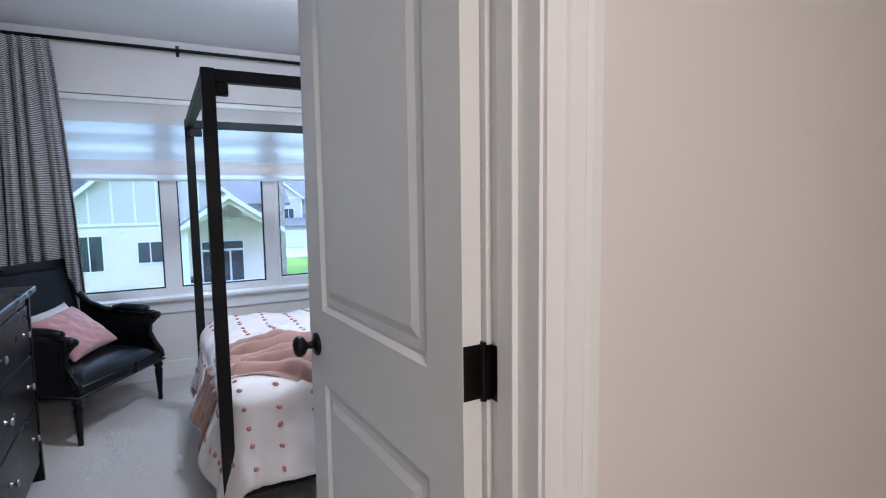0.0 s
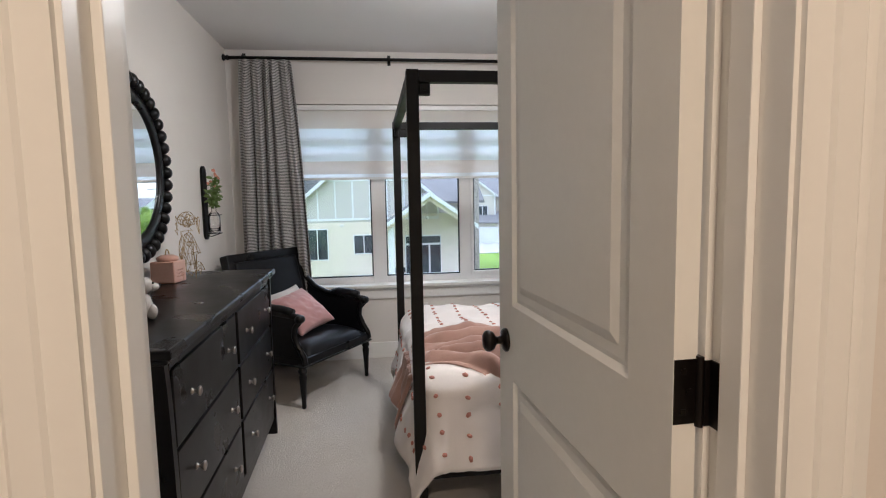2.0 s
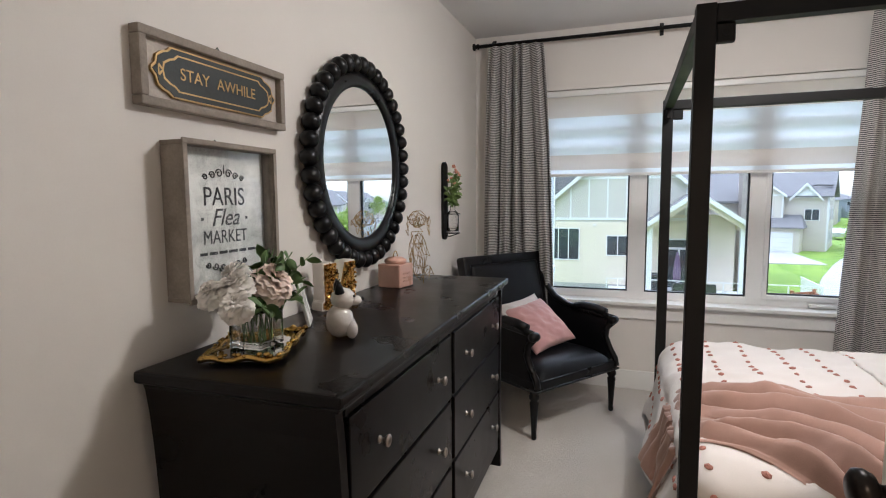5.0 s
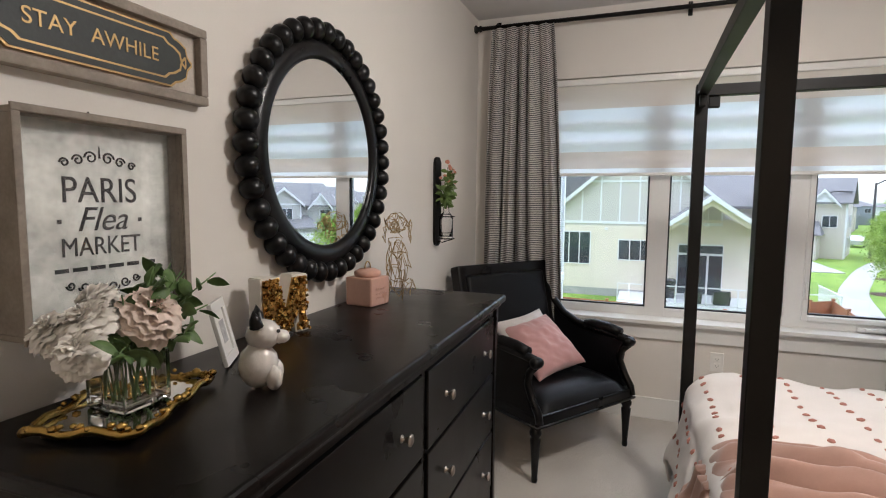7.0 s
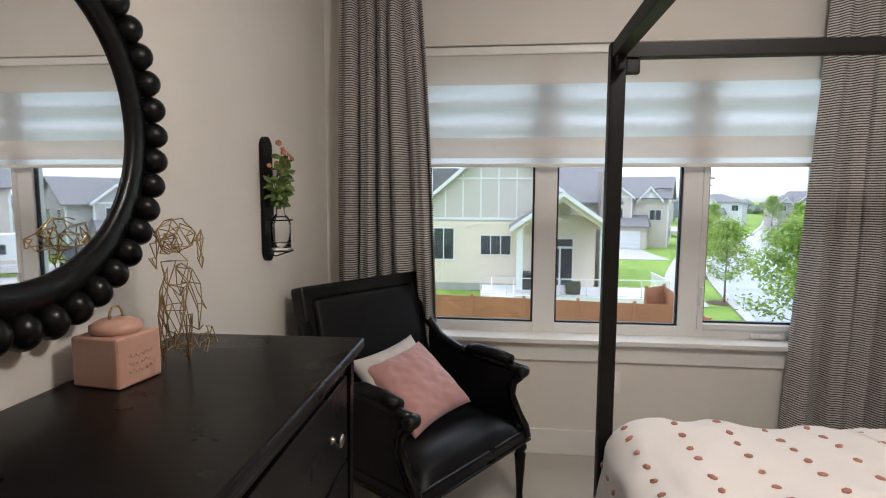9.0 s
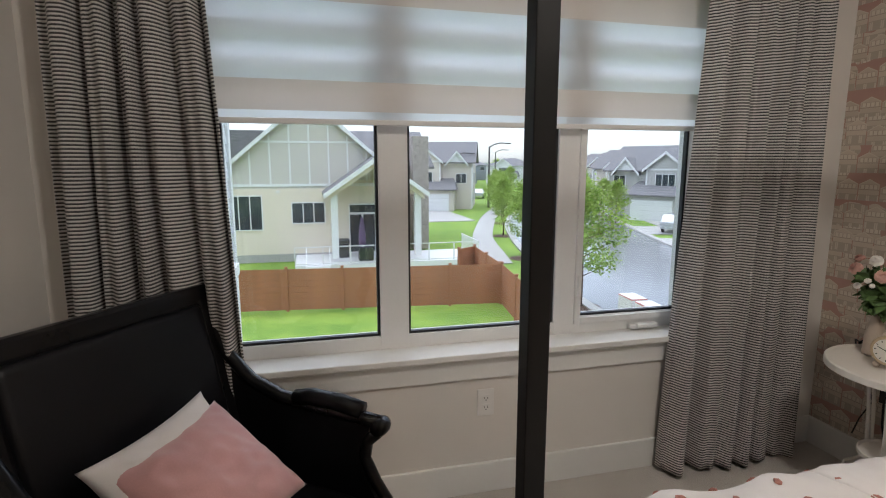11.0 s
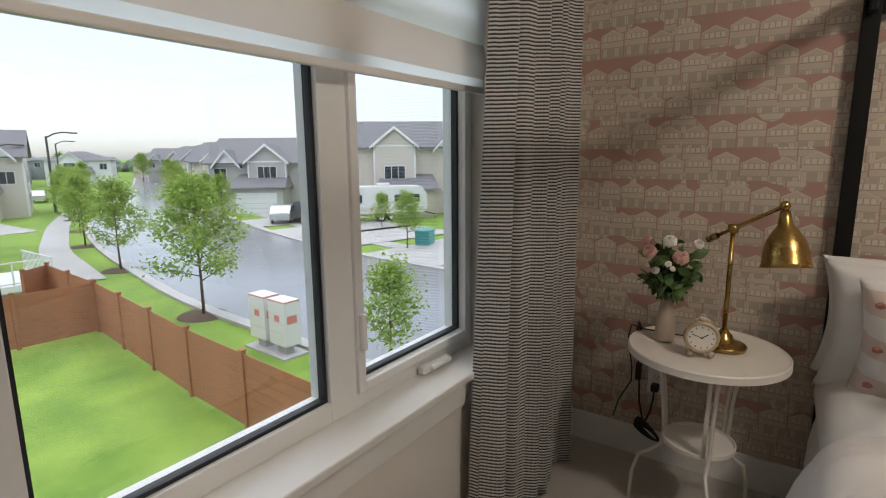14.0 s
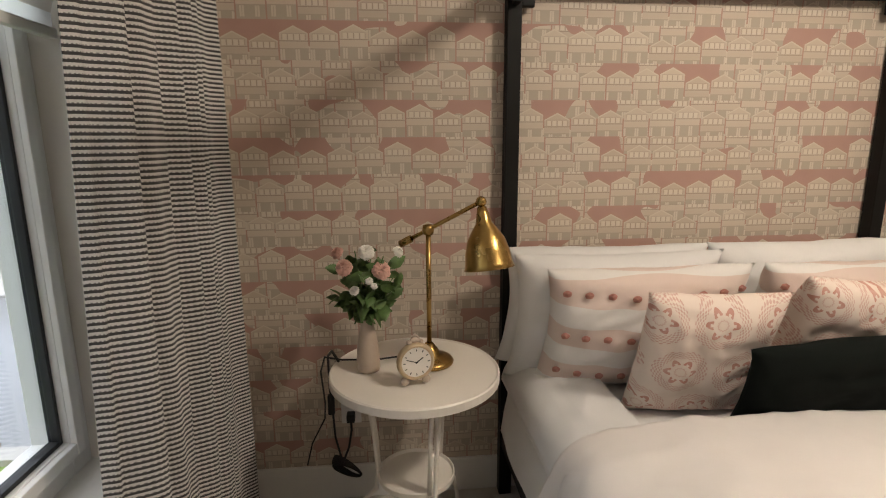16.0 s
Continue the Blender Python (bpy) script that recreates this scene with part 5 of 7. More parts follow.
pot.scale = (0.88, 0.88, 0.95)
DOG = 0.9
dog = thing("dog_figurine", (-0.745, 1.905, DZT), "white ceramic bulldog figurine with dark ears", "figurine", rz=35)
b = ball((0, 0, 0.055), 0.048, scale=(0.95, 0.95, 1.15))
ball((0.035, -0.026, 0.03), 0.02, bm=b, scale=(1, 0.8, 1.5))
ball((0.035, 0.026, 0.03), 0.02, bm=b, scale=(1, 0.8, 1.5))
ball((0.012, 0, 0.125), 0.040, bm=b, scale=(1.0, 0.95, 0.9))
ball((0.050, 0, 0.118), 0.022, bm=b, scale=(1, 1.1, 0.75))
part("body", b, mat("white_ceramic", (0.66, 0.62, 0.58), 0.25, var=0.15, coat=0.4), dog, smooth=True)
for s in (-1, 1):
    part("ear", lathe([(0.016, 0), (0.012, 0.02), (0.0, 0.042)], (0.0, s * 0.026, 0.148), 10, m=pose(0, 0, 0, -14 * s, -8)), M_BLACKWOOD, dog, "dark pointed ear", True)
    part("eye", ball((0.046, s * 0.018, 0.135), 0.005, sub=1), M_SLOT, dog)
part("nose", ball((0.072, 0, 0.122), 0.007, sub=1), M_SLOT, dog)

dog.scale = (DOG, DOG, DOG)

photo = thing("photo_frame", (-0.925, 2.02, DZT), "small white photo frame leaning on the dresser", "photo frame", rz=30)
pm = pose(0, 0, 0.002, 0, -14, 0)
b = bmesh.new()
for y0, z0, y1, z1 in ((-0.055, 0, 0.055, 0.022), (-0.055, 0.128, 0.055, 0.15), (-0.055, 0.022, -0.033, 0.128), (0.033, 0.022, 0.055, 0.128)):
    bx(0, y0, z0, 0.010, y1, z1, 0.002, bm=b)
part("frame", add(None, b, pm), M_TRIM, photo)
part("mat_board", add(None, bx(0.001, -0.033, 0.022, 0.0045, 0.033, 0.128), pm), M_PLATE, photo)
part("picture", add(None, bx(0.002, -0.019, 0.048, 0.0055, 0.019, 0.102), pm), mat("grey_print", (0.45, 0.45, 0.46), 0.5, var=0.5, scale=40), photo)

# block letter dusted with gold sequins
let = thing("letter_ornament", (-0.985, 2.285, DZT), "cream block letter M filled with gold sequins", "ornament", rz=76)


def letter_m(k):
    """Outline of a slab-footed M, drawn in by k on every side."""
    half = [(0, 0.062 + 1.7 * k), (0.028 - 0.5 * k, 0.170 - k), (0.082 - k, 0.170 - k), (0.080 - k, 0.034), (0.090 - k, 0.026), (0.090 - k, k), (0.036 + k, k), (0.036 + k, 0.024), (0.043 + k, 0.030), (0.043 + k, 0.074), (0.021 - 0.3 * k, 0.012 + k), (0.012, k), (0, k)]
    right = half[:-1]
    return right + [(-x, z) for x, z in reversed(right) if x > 0]


b = prism(letter_m(0.0), -0.022, 0.03)
bmesh.ops.bevel(b, geom=[e for e in b.edges if abs(e.verts[0].co.y - e.verts[1].co.y) > 0.01], offset=0.003, segments=2, affect="EDGES")
part("letter", b, M_WHITEM, let)
face = letter_m(0.006)
part("gilt_face", prism(face, -0.0245, -0.022), mat("gilt_face", (0.42, 0.24, 0.07), 0.45, metal=0.7, var=0.6, scale=90, bump=0.4), let, "gold sequin backing")


def inside(px, pz, poly):
    hit = False
    for (ax, az), (cx, cz) in zip(poly, poly[1:] + poly[:1]):
        if (az > pz) != (cz > pz) and px < (cx - ax) * (pz - az) / (cz - az) + ax:
            hit = not hit
    return hit


rng = random.Random(8)
b = bmesh.new()
for k in range(900):
    px, pz = rng.uniform(-0.085, 0.085), rng.uniform(0.006, 0.164)
    if not inside(px, pz, face):
        continue
    s = rng.uniform(0.005, 0.010)
    add(b, sheet(1, 1, lambda u, v: ((u - 0.5) * s, 0, (v - 0.5) * s)), Matrix.Translation((px, -0.026 - rng.uniform(0, 0.008), pz)) @ Euler((rng.uniform(-0.9, 0.9), rng.uniform(0, 6), rng.uniform(-0.9, 0.9))).to_matrix().to_4x4())
part("glitter", b, mat("gold_sequins", (0.60, 0.36, 0.10), 0.25, metal=1.0, var=0.3), let, "gold sequin filling")

jar = thing("canister", (-0.968, 2.775, DZT), "pink ceramic square canister with a wire-topped lid", "canister", rz=-8)
part("body", bx(-0.058, -0.058, 0, 0.058, 0.058, 0.105, 0.008, seg=3), M_CERAMICP, jar, smooth=False)
lid = part("lid", lathe([(0, 0.104), (0.045, 0.104), (0.050, 0.110), (0.050, 0.122), (0.040, 0.128), (0.030, 0.133), (0, 0.136)], seg=28), M_CERAMICP, jar, smooth=True)
part("loop", tube([(0, -0.012 * math.cos(a * math.pi / 8) * 1.4, 0.134 + 0.026 * math.sin(a * math.pi / 8)) for a in range(9)], 0.0025, 6), M_GOLD, lid, smooth=True)
b = bmesh.new()
for r in range(3):
    tube([(0.0585, -0.03 + 0.06 * a / 14, 0.062 - 0.016 * r + 0.004 * math.sin(a * 1.9 + r)) for a in range(15)], 0.0016, 5, bm=b)
part("relief", b, M_CERAMICP, jar, "raised script on the front")

wd = thing("wire_dog", (-0.915, 2.925, DZT), "gold wire sculpture of a sitting dog", "figurine", rz=-75)
wd.scale = (1.25, 1.25, 1.4)
b = bmesh.new()
ball((-0.004, 0, 0.088), 0.046, bm=b, sub=2, scale=(0.95, 0.85, 1.75))
ball((0.012, 0, 0.150), 0.030, bm=b, sub=1, scale=(0.95, 0.9, 1.4))
ball((0.018, 0, 0.212), 0.034, bm=b, sub=2, scale=(1.2, 0.95, 0.85))
ball((0.060, 0, 0.200), 0.018, bm=b, sub=1, scale=(1.4, 0.9, 0.8))
for s in (-1, 1):
    ball((0.012, s * 0.038, 0.188), 0.016, bm=b, sub=1, scale=(0.9, 0.35, 2.2))
    ball((0.042, s * 0.020, 0.060), 0.012, bm=b, sub=1, scale=(0.8, 0.8, 4.8))
    ball((-0.018, s * 0.036, 0.030), 0.026, bm=b, sub=1, scale=(1.5, 0.6, 1.0))
rng = random.Random(2)
for v in b.verts:
    v.co += Vector((rng.uniform(-1, 1), rng.uniform(-1, 1), rng.uniform(-1, 1))) * 0.005
edges = [e for e in b.edges if rng.random() < 0.58]
w = bmesh.new()
for e in edges:
    tube([e.verts[0].co.copy(), e.verts[1].co.copy()], 0.0011, 4, bm=w)
b.free()
lowest = min(v.co.z for v in w.verts)
bmesh.ops.translate(w, verts=w.verts, vec=(0, 0, -lowest))
part("wire", w, M_GOLD, wd)

# ---- outside ----
GZ = -4.74


def site(x, y):
    """From the site plan, drawn at one unit to 1.4 m, to metres."""
    return (-0.1 + (x + 0.1) * 1.4, 3.45 + (y - 3.45) * 1.4)


def rise(z):
    return 1.34 + (z - 1.34) * 1.4


def ground_mat(name, a, b2, broad, fine, rough=0.95, bump=0.4, dist=0.02):
    g = Nodes(name)
    n1, n2 = g.noise(broad, 5), g.noise(fine, 3)
    g.set(Base_Color=g.mix(g.op("MULTIPLY_ADD", n1, 1.5, g.op("MULTIPLY_ADD", n2, 0.7, -0.6)), a, b2), Roughness=rough)
    g.bump(n2, bump, dist)
    return g.m


M_GRASS = ground_mat("lawn", (0.085, 0.19, 0.02), (0.30, 0.42, 0.06), 0.7, 14, bump=0.12)
M_ROAD = ground_mat("wet_asphalt", (0.20, 0.205, 0.21), (0.30, 0.305, 0.31), 0.15, 40, rough=0.16, bump=0.1, dist=0.004)
M_CONC = ground_mat("concrete", (0.36, 0.35, 0.33), (0.50, 0.48, 0.46), 0.6, 60, rough=0.55, bump=0.2, dist=0.004)
M_MULCH = ground_mat("bark_mulch", (0.06, 0.035, 0.022), (0.14, 0.085, 0.055), 3, 40)
M_FENCE = mat("cedar_stain", (0.33, 0.135, 0.065), 0.75, var=0.3, scale=3, fine=40, bump=0.3, dist=0.004)
M_SIDING = mat("cream_siding", (0.78, 0.69, 0.56), 0.6, var=0.04, scale=1.5, fine=30, bump=0.1)
M_BATTEN = mat("beige_panel", (0.60, 0.56, 0.51), 0.65, var=0.04, scale=1.5, fine=30)
M_GREYSIDE = mat("pale_grey_siding", (0.62, 0.64, 0.68), 0.6, var=0.04, scale=1.5, fine=30)
M_TAN = mat("tan_siding", (0.62, 0.56, 0.49), 0.7, var=0.08, scale=1.5, fine=30)
M_TAUPE = mat("taupe_siding", (0.46, 0.45, 0.43), 0.7, var=0.08, scale=1.5, fine=30)
M_BLUEG = mat("slate_siding", (0.32, 0.35, 0.39), 0.7, var=0.08, scale=1.5, fine=30)
M_ROOF = mat("grey_shingle", (0.20, 0.195, 0.20), 0.9, var=0.3, scale=3, fine=9, bump=0.6, dist=0.02)
M_WHITEX = mat("white_trim", (0.78, 0.78, 0.78), 0.5, var=0.03)
M_STONE = mat("ledge_stone", (0.36, 0.32, 0.28), 0.85, var=0.45, scale=6, fine=12, bump=0.7, dist=0.03)
M_PANEX = mat("dark_pane", (0.05, 0.06, 0.07), 0.12, var=0.4, scale=1.2, bump=0)
M_CAR = mat("silver_paint", (0.50, 0.52, 0.55), 0.25, metal=0.4, var=0.05, bump=0, coat=0.6)
M_CARD = mat("dark_paint", (0.06, 0.065, 0.07), 0.25, metal=0.3, var=0.05, bump=0, coat=0.6)
M_RVW = mat("camper_white", (0.72, 0.72, 0.70), 0.35, var=0.03, bump=0)
M_TYRE = mat("tyre_rubber", (0.02, 0.02, 0.02), 0.8)
M_TEAL = mat("utility_green", (0.08, 0.30, 0.29), 0.5, var=0.1)
M_RED = mat("red_print", (0.60, 0.22, 0.19), 0.5)
M_BARK = mat("bark", (0.13, 0.085, 0.06), 0.9, var=0.35, scale=20, bump=0.6, dist=0.006)
M_UMB = mat("plum_canvas", (0.17, 0.12, 0.20), 0.85, var=0.15)
g = Nodes("tree_leaf")
rnd = g.t.nodes.new("ShaderNodeNewGeometry").outputs["Random Per Island"]
tint = g.mix(rnd, (0.19, 0.32, 0.05), (0.44, 0.55, 0.13))
g.set(Base_Color=tint, Roughness=0.55)
tr = g.n("BsdfTranslucent")
g.put(tr.inputs[0], tint)
mx = g.n("MixShader")
mx.inputs[0].default_value = 0.5
g.t.links.new(g.p.outputs[0], mx.inputs[1])
g.t.links.new(tr.outputs[0], mx.inputs[2])
g.t.links.new(mx.outputs[0], g.t.nodes["Material Output"].inputs[0])
M_TLEAF = g.m

tagged(part("ground", bx(-1500, -1500, GZ - 2, 1500, 1500, GZ), M_GRASS), "green mown lawns reaching to the horizon", "lawn", kind="structure")


def smooth_line(pts, n=10):
    """A smooth curve through the points of the plan."""
    out = []
    p = [Vector((*site(*q), 0)) for q in pts]
    p = [2 * p[0] - p[1]] + p + [2 * p[-1] - p[-2]]
    for i in range(1, len(p) - 2):
        for k in range(n):
            t = k / n
            a, b2, c, d = p[i - 1], p[i], p[i + 1], p[i + 2]
            out.append(0.5 * ((2 * b2) + (c - a) * t + (2 * a - 5 * b2 + 4 * c - d) * t * t + (3 * b2 - a - 3 * c + d) * t ** 3))
    out.append(p[-2])
    return out


def ribbon(left, right, z0, z1, bm=None):
    b = bm or bmesh.new()
    n = min(len(left), len(right))
    rows = []
    for i in range(n):
        l, r = left[i], right[i]
        rows.append([b.verts.new(q) for q in ((l.x, l.y, z0), (l.x, l.y, z1), (r.x, r.y, z1), (r.x, r.y, z0))])
    for p, q in zip(rows, rows[1:]):
        for k in range(3):
            b.faces.new((p[k], p[k + 1], q[k + 1], q[k]))
    bmesh.ops.recalc_face_normals(b, faces=b.faces)
    return b


def offset(line, d):
    out = []
    for i, p in enumerate(line):
        t = (line[min(i + 1, len(line) - 1)] - line[max(i - 1, 0)]).normalized()
        out.append(p + Vector((t.y, -t.x, 0)) * d)
    return out


NEAR = smooth_line([(7.6, -30), (7.45, -10), (7.4, 4), (7.5, 9), (7.75, 13), (8.2, 18), (9.2, 23), (11.5, 32), (14.8, 41), (22, 55), (40, 88), (75, 160)])
FAR = smooth_line([(15.4, -30), (15.4, -10), (15.4, 4), (15.6, 11), (16.0, 15.5), (16.6, 20), (18.1, 26), (20.5, 33), (24.5, 43), (33, 58), (53, 92), (92, 165)])
tagged(part("road", ribbon(NEAR, FAR, GZ - 0.1, GZ + 0.03), M_ROAD), "wet grey asphalt residential street curving away", "road", kind="structure")
b = ribbon(offset(NEAR, -0.35), offset(NEAR, 0.12), GZ - 0.1, GZ + 0.13)
ribbon(offset(FAR, -0.12), offset(FAR, 0.35), GZ - 0.1, GZ + 0.13, bm=b)
tagged(part("kerb", b, M_CONC), "pale concrete kerbs along the street", "kerb", kind="structure")
PATH_L = smooth_line([(7.75, 24.2), (8.4, 27), (9.6, 32), (11.4, 37), (14.2, 44), (19, 54)])
tagged(part("pavement", ribbon(offset(PATH_L, -0.85), offset(PATH_L, 0.85), GZ - 0.1, GZ + 0.05), M_CONC), "pale concrete footpath curving between lawns", "footpath", kind="structure")
FPATH = offset(FAR, 3.0)
b = ribbon(FPATH, offset(FAR, 4.4), GZ - 0.1, GZ + 0.05)
for i in (25, 44, 56, 62, 70):
    p, t = FAR[i], (FAR[i + 1] - FAR[i]).normalized()
    nrm = Vector((t.y, -t.x, 0))
    q = [p + t * s + nrm * d for s, d in ((-3, -0.1), (3, -0.1), (3, 11), (-3, 11))]
    b.faces.new([b.verts.new((v.x, v.y, GZ + 0.075)) for v in q])
tagged(part("pavement_1", b, M_CONC), "concrete footpath and driveways across the street", "footpath", kind="structure")
x0, y0 = site(3.6, 41)
x1, y1 = site(12, 53)
tagged(part("driveway", bx(x0, y0, GZ - 0.1, x1, y1, GZ + 0.06), M_CONC), "wide pale concrete driveway before a garage", "driveway", kind="structure")


# fences of horizontal boards between posts
BOARD = bpy.data.meshes.new("board")
tb = bx(0, -0.012, 0, 1, 0.012, 0.2455, 0.003, seg=1)
tb.to_mesh(BOARD)
tb.free()
BOARD.materials.append(M_FENCE)
POST = bpy.data.meshes.new("fence_post")
tb = bx(-0.055, -0.055, 0, 0.055, 0.055, 1.86, 0.006, seg=1)
bx(-0.075, -0.075, 1.86, 0.075, 0.075, 1.89, 0.006, bm=tb, seg=1)
tb.to_mesh(POST)
tb.free()
POST.materials.append(M_FENCE)


def fence(pts, label):
    f = thing("fence", (0, 0, GZ), label, "fence", "cedar fences")
    for a, c in zip(pts, pts[1:]):
        a, c = Vector(site(*a)), Vector(site(*c))
        d = c - a
        n = max(1, round(d.length / 2.35))
        ang = math.atan2(d.y, d.x)
        for i in range(n + 1):
            p = a + d * i / n
            o = new("fence_post", POST)
            o.parent = f
            o.matrix_basis = Matrix.Translation((p.x, p.y, 0)) @ Matrix.Rotation(ang, 4, "Z")
        for i in range(n):
            p = a + d * i / n
            for k in range(7):
                o = new("board", BOARD)
                o.parent = f
                o.matrix_basis = Matrix.Translation((p.x, p.y, 0.06 + 0.248 * k)) @ Matrix.Rotation(ang, 4, "Z") @ Matrix.Diagonal((d.length / n, 1, 1, 1))
    return f


fence([(-9, 19.6), (5.5, 17.9)], "reddish cedar board fence across the back of the yard")
fence([(5.5, 17.9), (4.75, 12.5), (4.1, 5.0)], "reddish cedar board fence along the street side of the yard")
fence([(5.0, 21.0), (5.75, 21.5), (5.5, 18.0)], "reddish cedar board fence round the neighbouring yard")


def laps(b, x0, x1, z0, z1, y, step=0.16, outline=None):
    """Lap siding on a wall that faces -y: overlapping sloped courses."""
    n = max(1, int((z1 - z0) / step))
    for i in range(n):
        za, zb = z0 + i * step, min(z1, z0 + (i + 1) * step)
        q = [(x0, y - 0.022, za), (x1, y - 0.022, za), (x1, y - 0.004, zb), (x0, y - 0.004, zb)]
        b.faces.new([b.verts.new(p) for p in q])
        b.faces.new([b.verts.new(p) for p in ((x0, y - 0.004, za), (x1, y - 0.004, za), (x1, y - 0.022, za), (x0, y - 0.022, za))])
    return b


def window_unit(parent, x, z, w, h, y, lights=2, mframe=None):
    """A framed window on a wall that faces -y."""
    fr = 0.07
    b = bx(x - fr, y - 0.06, z - fr, x + w + fr, y - 0.0, z, 0.004, seg=1)
    bx(x - fr, y - 0.06, z + h, x + w + fr, y, z + h + fr, 0.004, bm=b, seg=1)
    bx(x - fr, y - 0.06, z, x, y, z + h, bm=b)
    bx(x + w, y - 0.06, z, x + w + fr, y, z + h, bm=b)
    for i in range(1, lights):
        bx(x + w * i / lights - 0.03, y - 0.055, z, x + w * i / lights + 0.03, y, z + h, bm=b)
    o = part("window", b, mframe or M_WHITEX, parent, "white-framed window")
    part("pane", bx(x, y - 0.03, z, x + w, y - 0.024, z + h), M_PANEX, o)
    return o


def gable_roof(parent, x0, x1, y0, y1, ze, zr, along="y", over=0.4, t=0.16, name="roof", fascia=True):
    """Two roof slopes over a box; along names the way the ridge runs."""
    b = bmesh.new()
    if along == "y":
        xm = (x0 + x1) / 2
        k = (zr - ze) / (xm - x0)
        for xe, s in ((x0 - over, -1), (x1 + over, 1)):
            zl = ze - over * k
            o = [(xm, zr), (xe, zl), (xe, zl + t), (xm, zr + t)]
            prism(o, y0 - over, y1 + over, bm=b)
    else:
        ym = (y0 + y1) / 2
        k = (zr - ze) / (ym - y0)
        for ye in (y0 - over, y1 + over):
            zl = ze - over * k
            o = [(ym, zr), (ye, zl), (ye, zl + t), (ym, zr + t)]
            prism(o, x0 - over, x1 + over, bm=b, m=Matrix(((0, 1, 0, 0), (1, 0, 0, 0), (0, 0, 1, 0), (0, 0, 0, 1))))
    bmesh.ops.recalc_face_normals(b, faces=b.faces)
    r = part(name, b, M_ROOF, parent, "grey shingle roof")
    if fascia and along == "y":
        b = bmesh.new()
        xm = (x0 + x1) / 2
        k = (zr - ze) / (xm - x0)
        for xe in (x0 - over, x1 + over):
            zl = ze - over * k
            prism([(xm, zr + t + 0.02), (xe, zl + t + 0.02), (xe, zl - 0.10), (xm, zr - 0.12)], y0 - over - 0.05, y0 - over - 0.005, bm=b)
        part("fascia", b, M_WHITEX, r, "white gable fascia")
    return r


# the cream house behind the yard
hx, hy = site(0, 27)
cream = thing("house", (hx, hy, GZ), "cream-sided house with a battened gable and a covered porch", "house")
L0, L1, EZ, AZ, BZ2 = -5.25, 4.85, rise(1.22) - GZ, rise(4.1) - GZ, rise(0.34) - GZ
W0 = L0 + 0.35
W1 = L1 - 0.35
b = bx(W0, 0, 0, W1, 12, EZ)
prism([(W0, EZ), (W1, EZ), ((W0 + W1) / 2, AZ - 0.1)], 0, 12, bm=b)
part("wall", b, M_BATTEN, cream)
part("siding", laps(bmesh.new(), W0, W1, 0.5, BZ2, 0.0, 0.15), M_SIDING, cream, "cream lap siding")
part("foundation", bx(W0, -0.02, 0, W1, 0, 0.5), M_CONC, cream)
part("band_board", bx(W0, -0.05, BZ2, W1, -0.005, BZ2 + 0.16), M_WHITEX, cream)
for i in range(9):
    x = W0 + 0.05 + i * (W1 - W0 - 0.1) / 8
    top = EZ + (AZ - EZ) * (1 - abs(2 * (x - W0) / (W1 - W0) - 1)) - 0.2
    part("batten", bx(x - 0.05, -0.04, BZ2 + 0.16, x + 0.05, -0.004, max(top, BZ2 + 0.4)), M_WHITEX, cream)
zmid = BZ2 + 0.16 + (AZ - BZ2) * 0.47
half = (W1 - W0) / 2 * (1 - (zmid - EZ) / (AZ - EZ))
part("batten", bx((W0 + W1) / 2 - half, -0.042, zmid, (W0 + W1) / 2 + half, -0.005, zmid + 0.12), M_WHITEX, cream)
gable_roof(cream, W0, W1, 0, 12, EZ, AZ, over=0.45)
# wing with its roof to the right and a stone chimney
part("rear_wall", bx(W1, 3.0, 0, W1 + 3.4, 12, EZ), M_BATTEN, cream)
gable_roof(cream, W1 - 2, W1 + 3.4, 3.0, 12, EZ, AZ - 1.6, along="x", over=0.4)
part("chimney", bx(6.6, 1.7, 0.2, 7.7, 2.9, 7.9, 0.03), M_STONE, cream, "stacked stone chimney")
part("dormer", bx(-5.6, 5, EZ, -3.2, 9, EZ + 2.4), M_ROOF, cream)


def hx_of(x):
    return site(x, 27)[0] - hx


def hz_of(z):
    return rise(z) - GZ


window_unit(cream, hx_of(-3.65), hz_of(-1.52), hx_of(-2.24) - hx_of(-3.65), hz_of(-0.08) - hz_of(-1.52), -0.02, 3)
window_unit(cream, hx_of(-0.95), hz_of(-1.27), hx_of(0.43) - hx_of(-0.95), hz_of(-0.40) - hz_of(-1.27), -0.02, 3)
part("porch_light", bx(hx_of(-1.6), -0.14, hz_of(0.05), hx_of(-1.45), -0.02, hz_of(0.16), 0.02), M_WHITEX, cream)
# porch
PX0, PX1 = hx_of(0.60), hx_of(4.45)
PZE, PZR = hz_of(0.18), hz_of(1.52)
gable_roof(cream, PX0, PX1, -3.2, 0.2, PZE, PZR, over=0.35, name="porch_roof")
pm = (PX0 + PX1) / 2
b = bmesh.new()
for xe in (PX0 - 0.1, PX1 + 0.1):
    prism([(pm, PZR - 0.08), (xe, PZE - 0.14), (xe, PZE - 0.44), (pm, PZR - 0.42)], -3.30, -3.10, bm=b)
part("porch_beam", b, M_SIDING, cream)
for x in (PX0 + 0.1, PX1 - 0.1):
    part("porch_beam", bx(x - 0.12, -3.1, PZE - 0.28, x + 0.12, -0.1, PZE, 0.01), M_SIDING, cream)
lt = part("porch_lamp", ball((pm, -1.6, PZE + 0.35), 0.11), M_WHITEX, cream, "round white porch pendant", True)
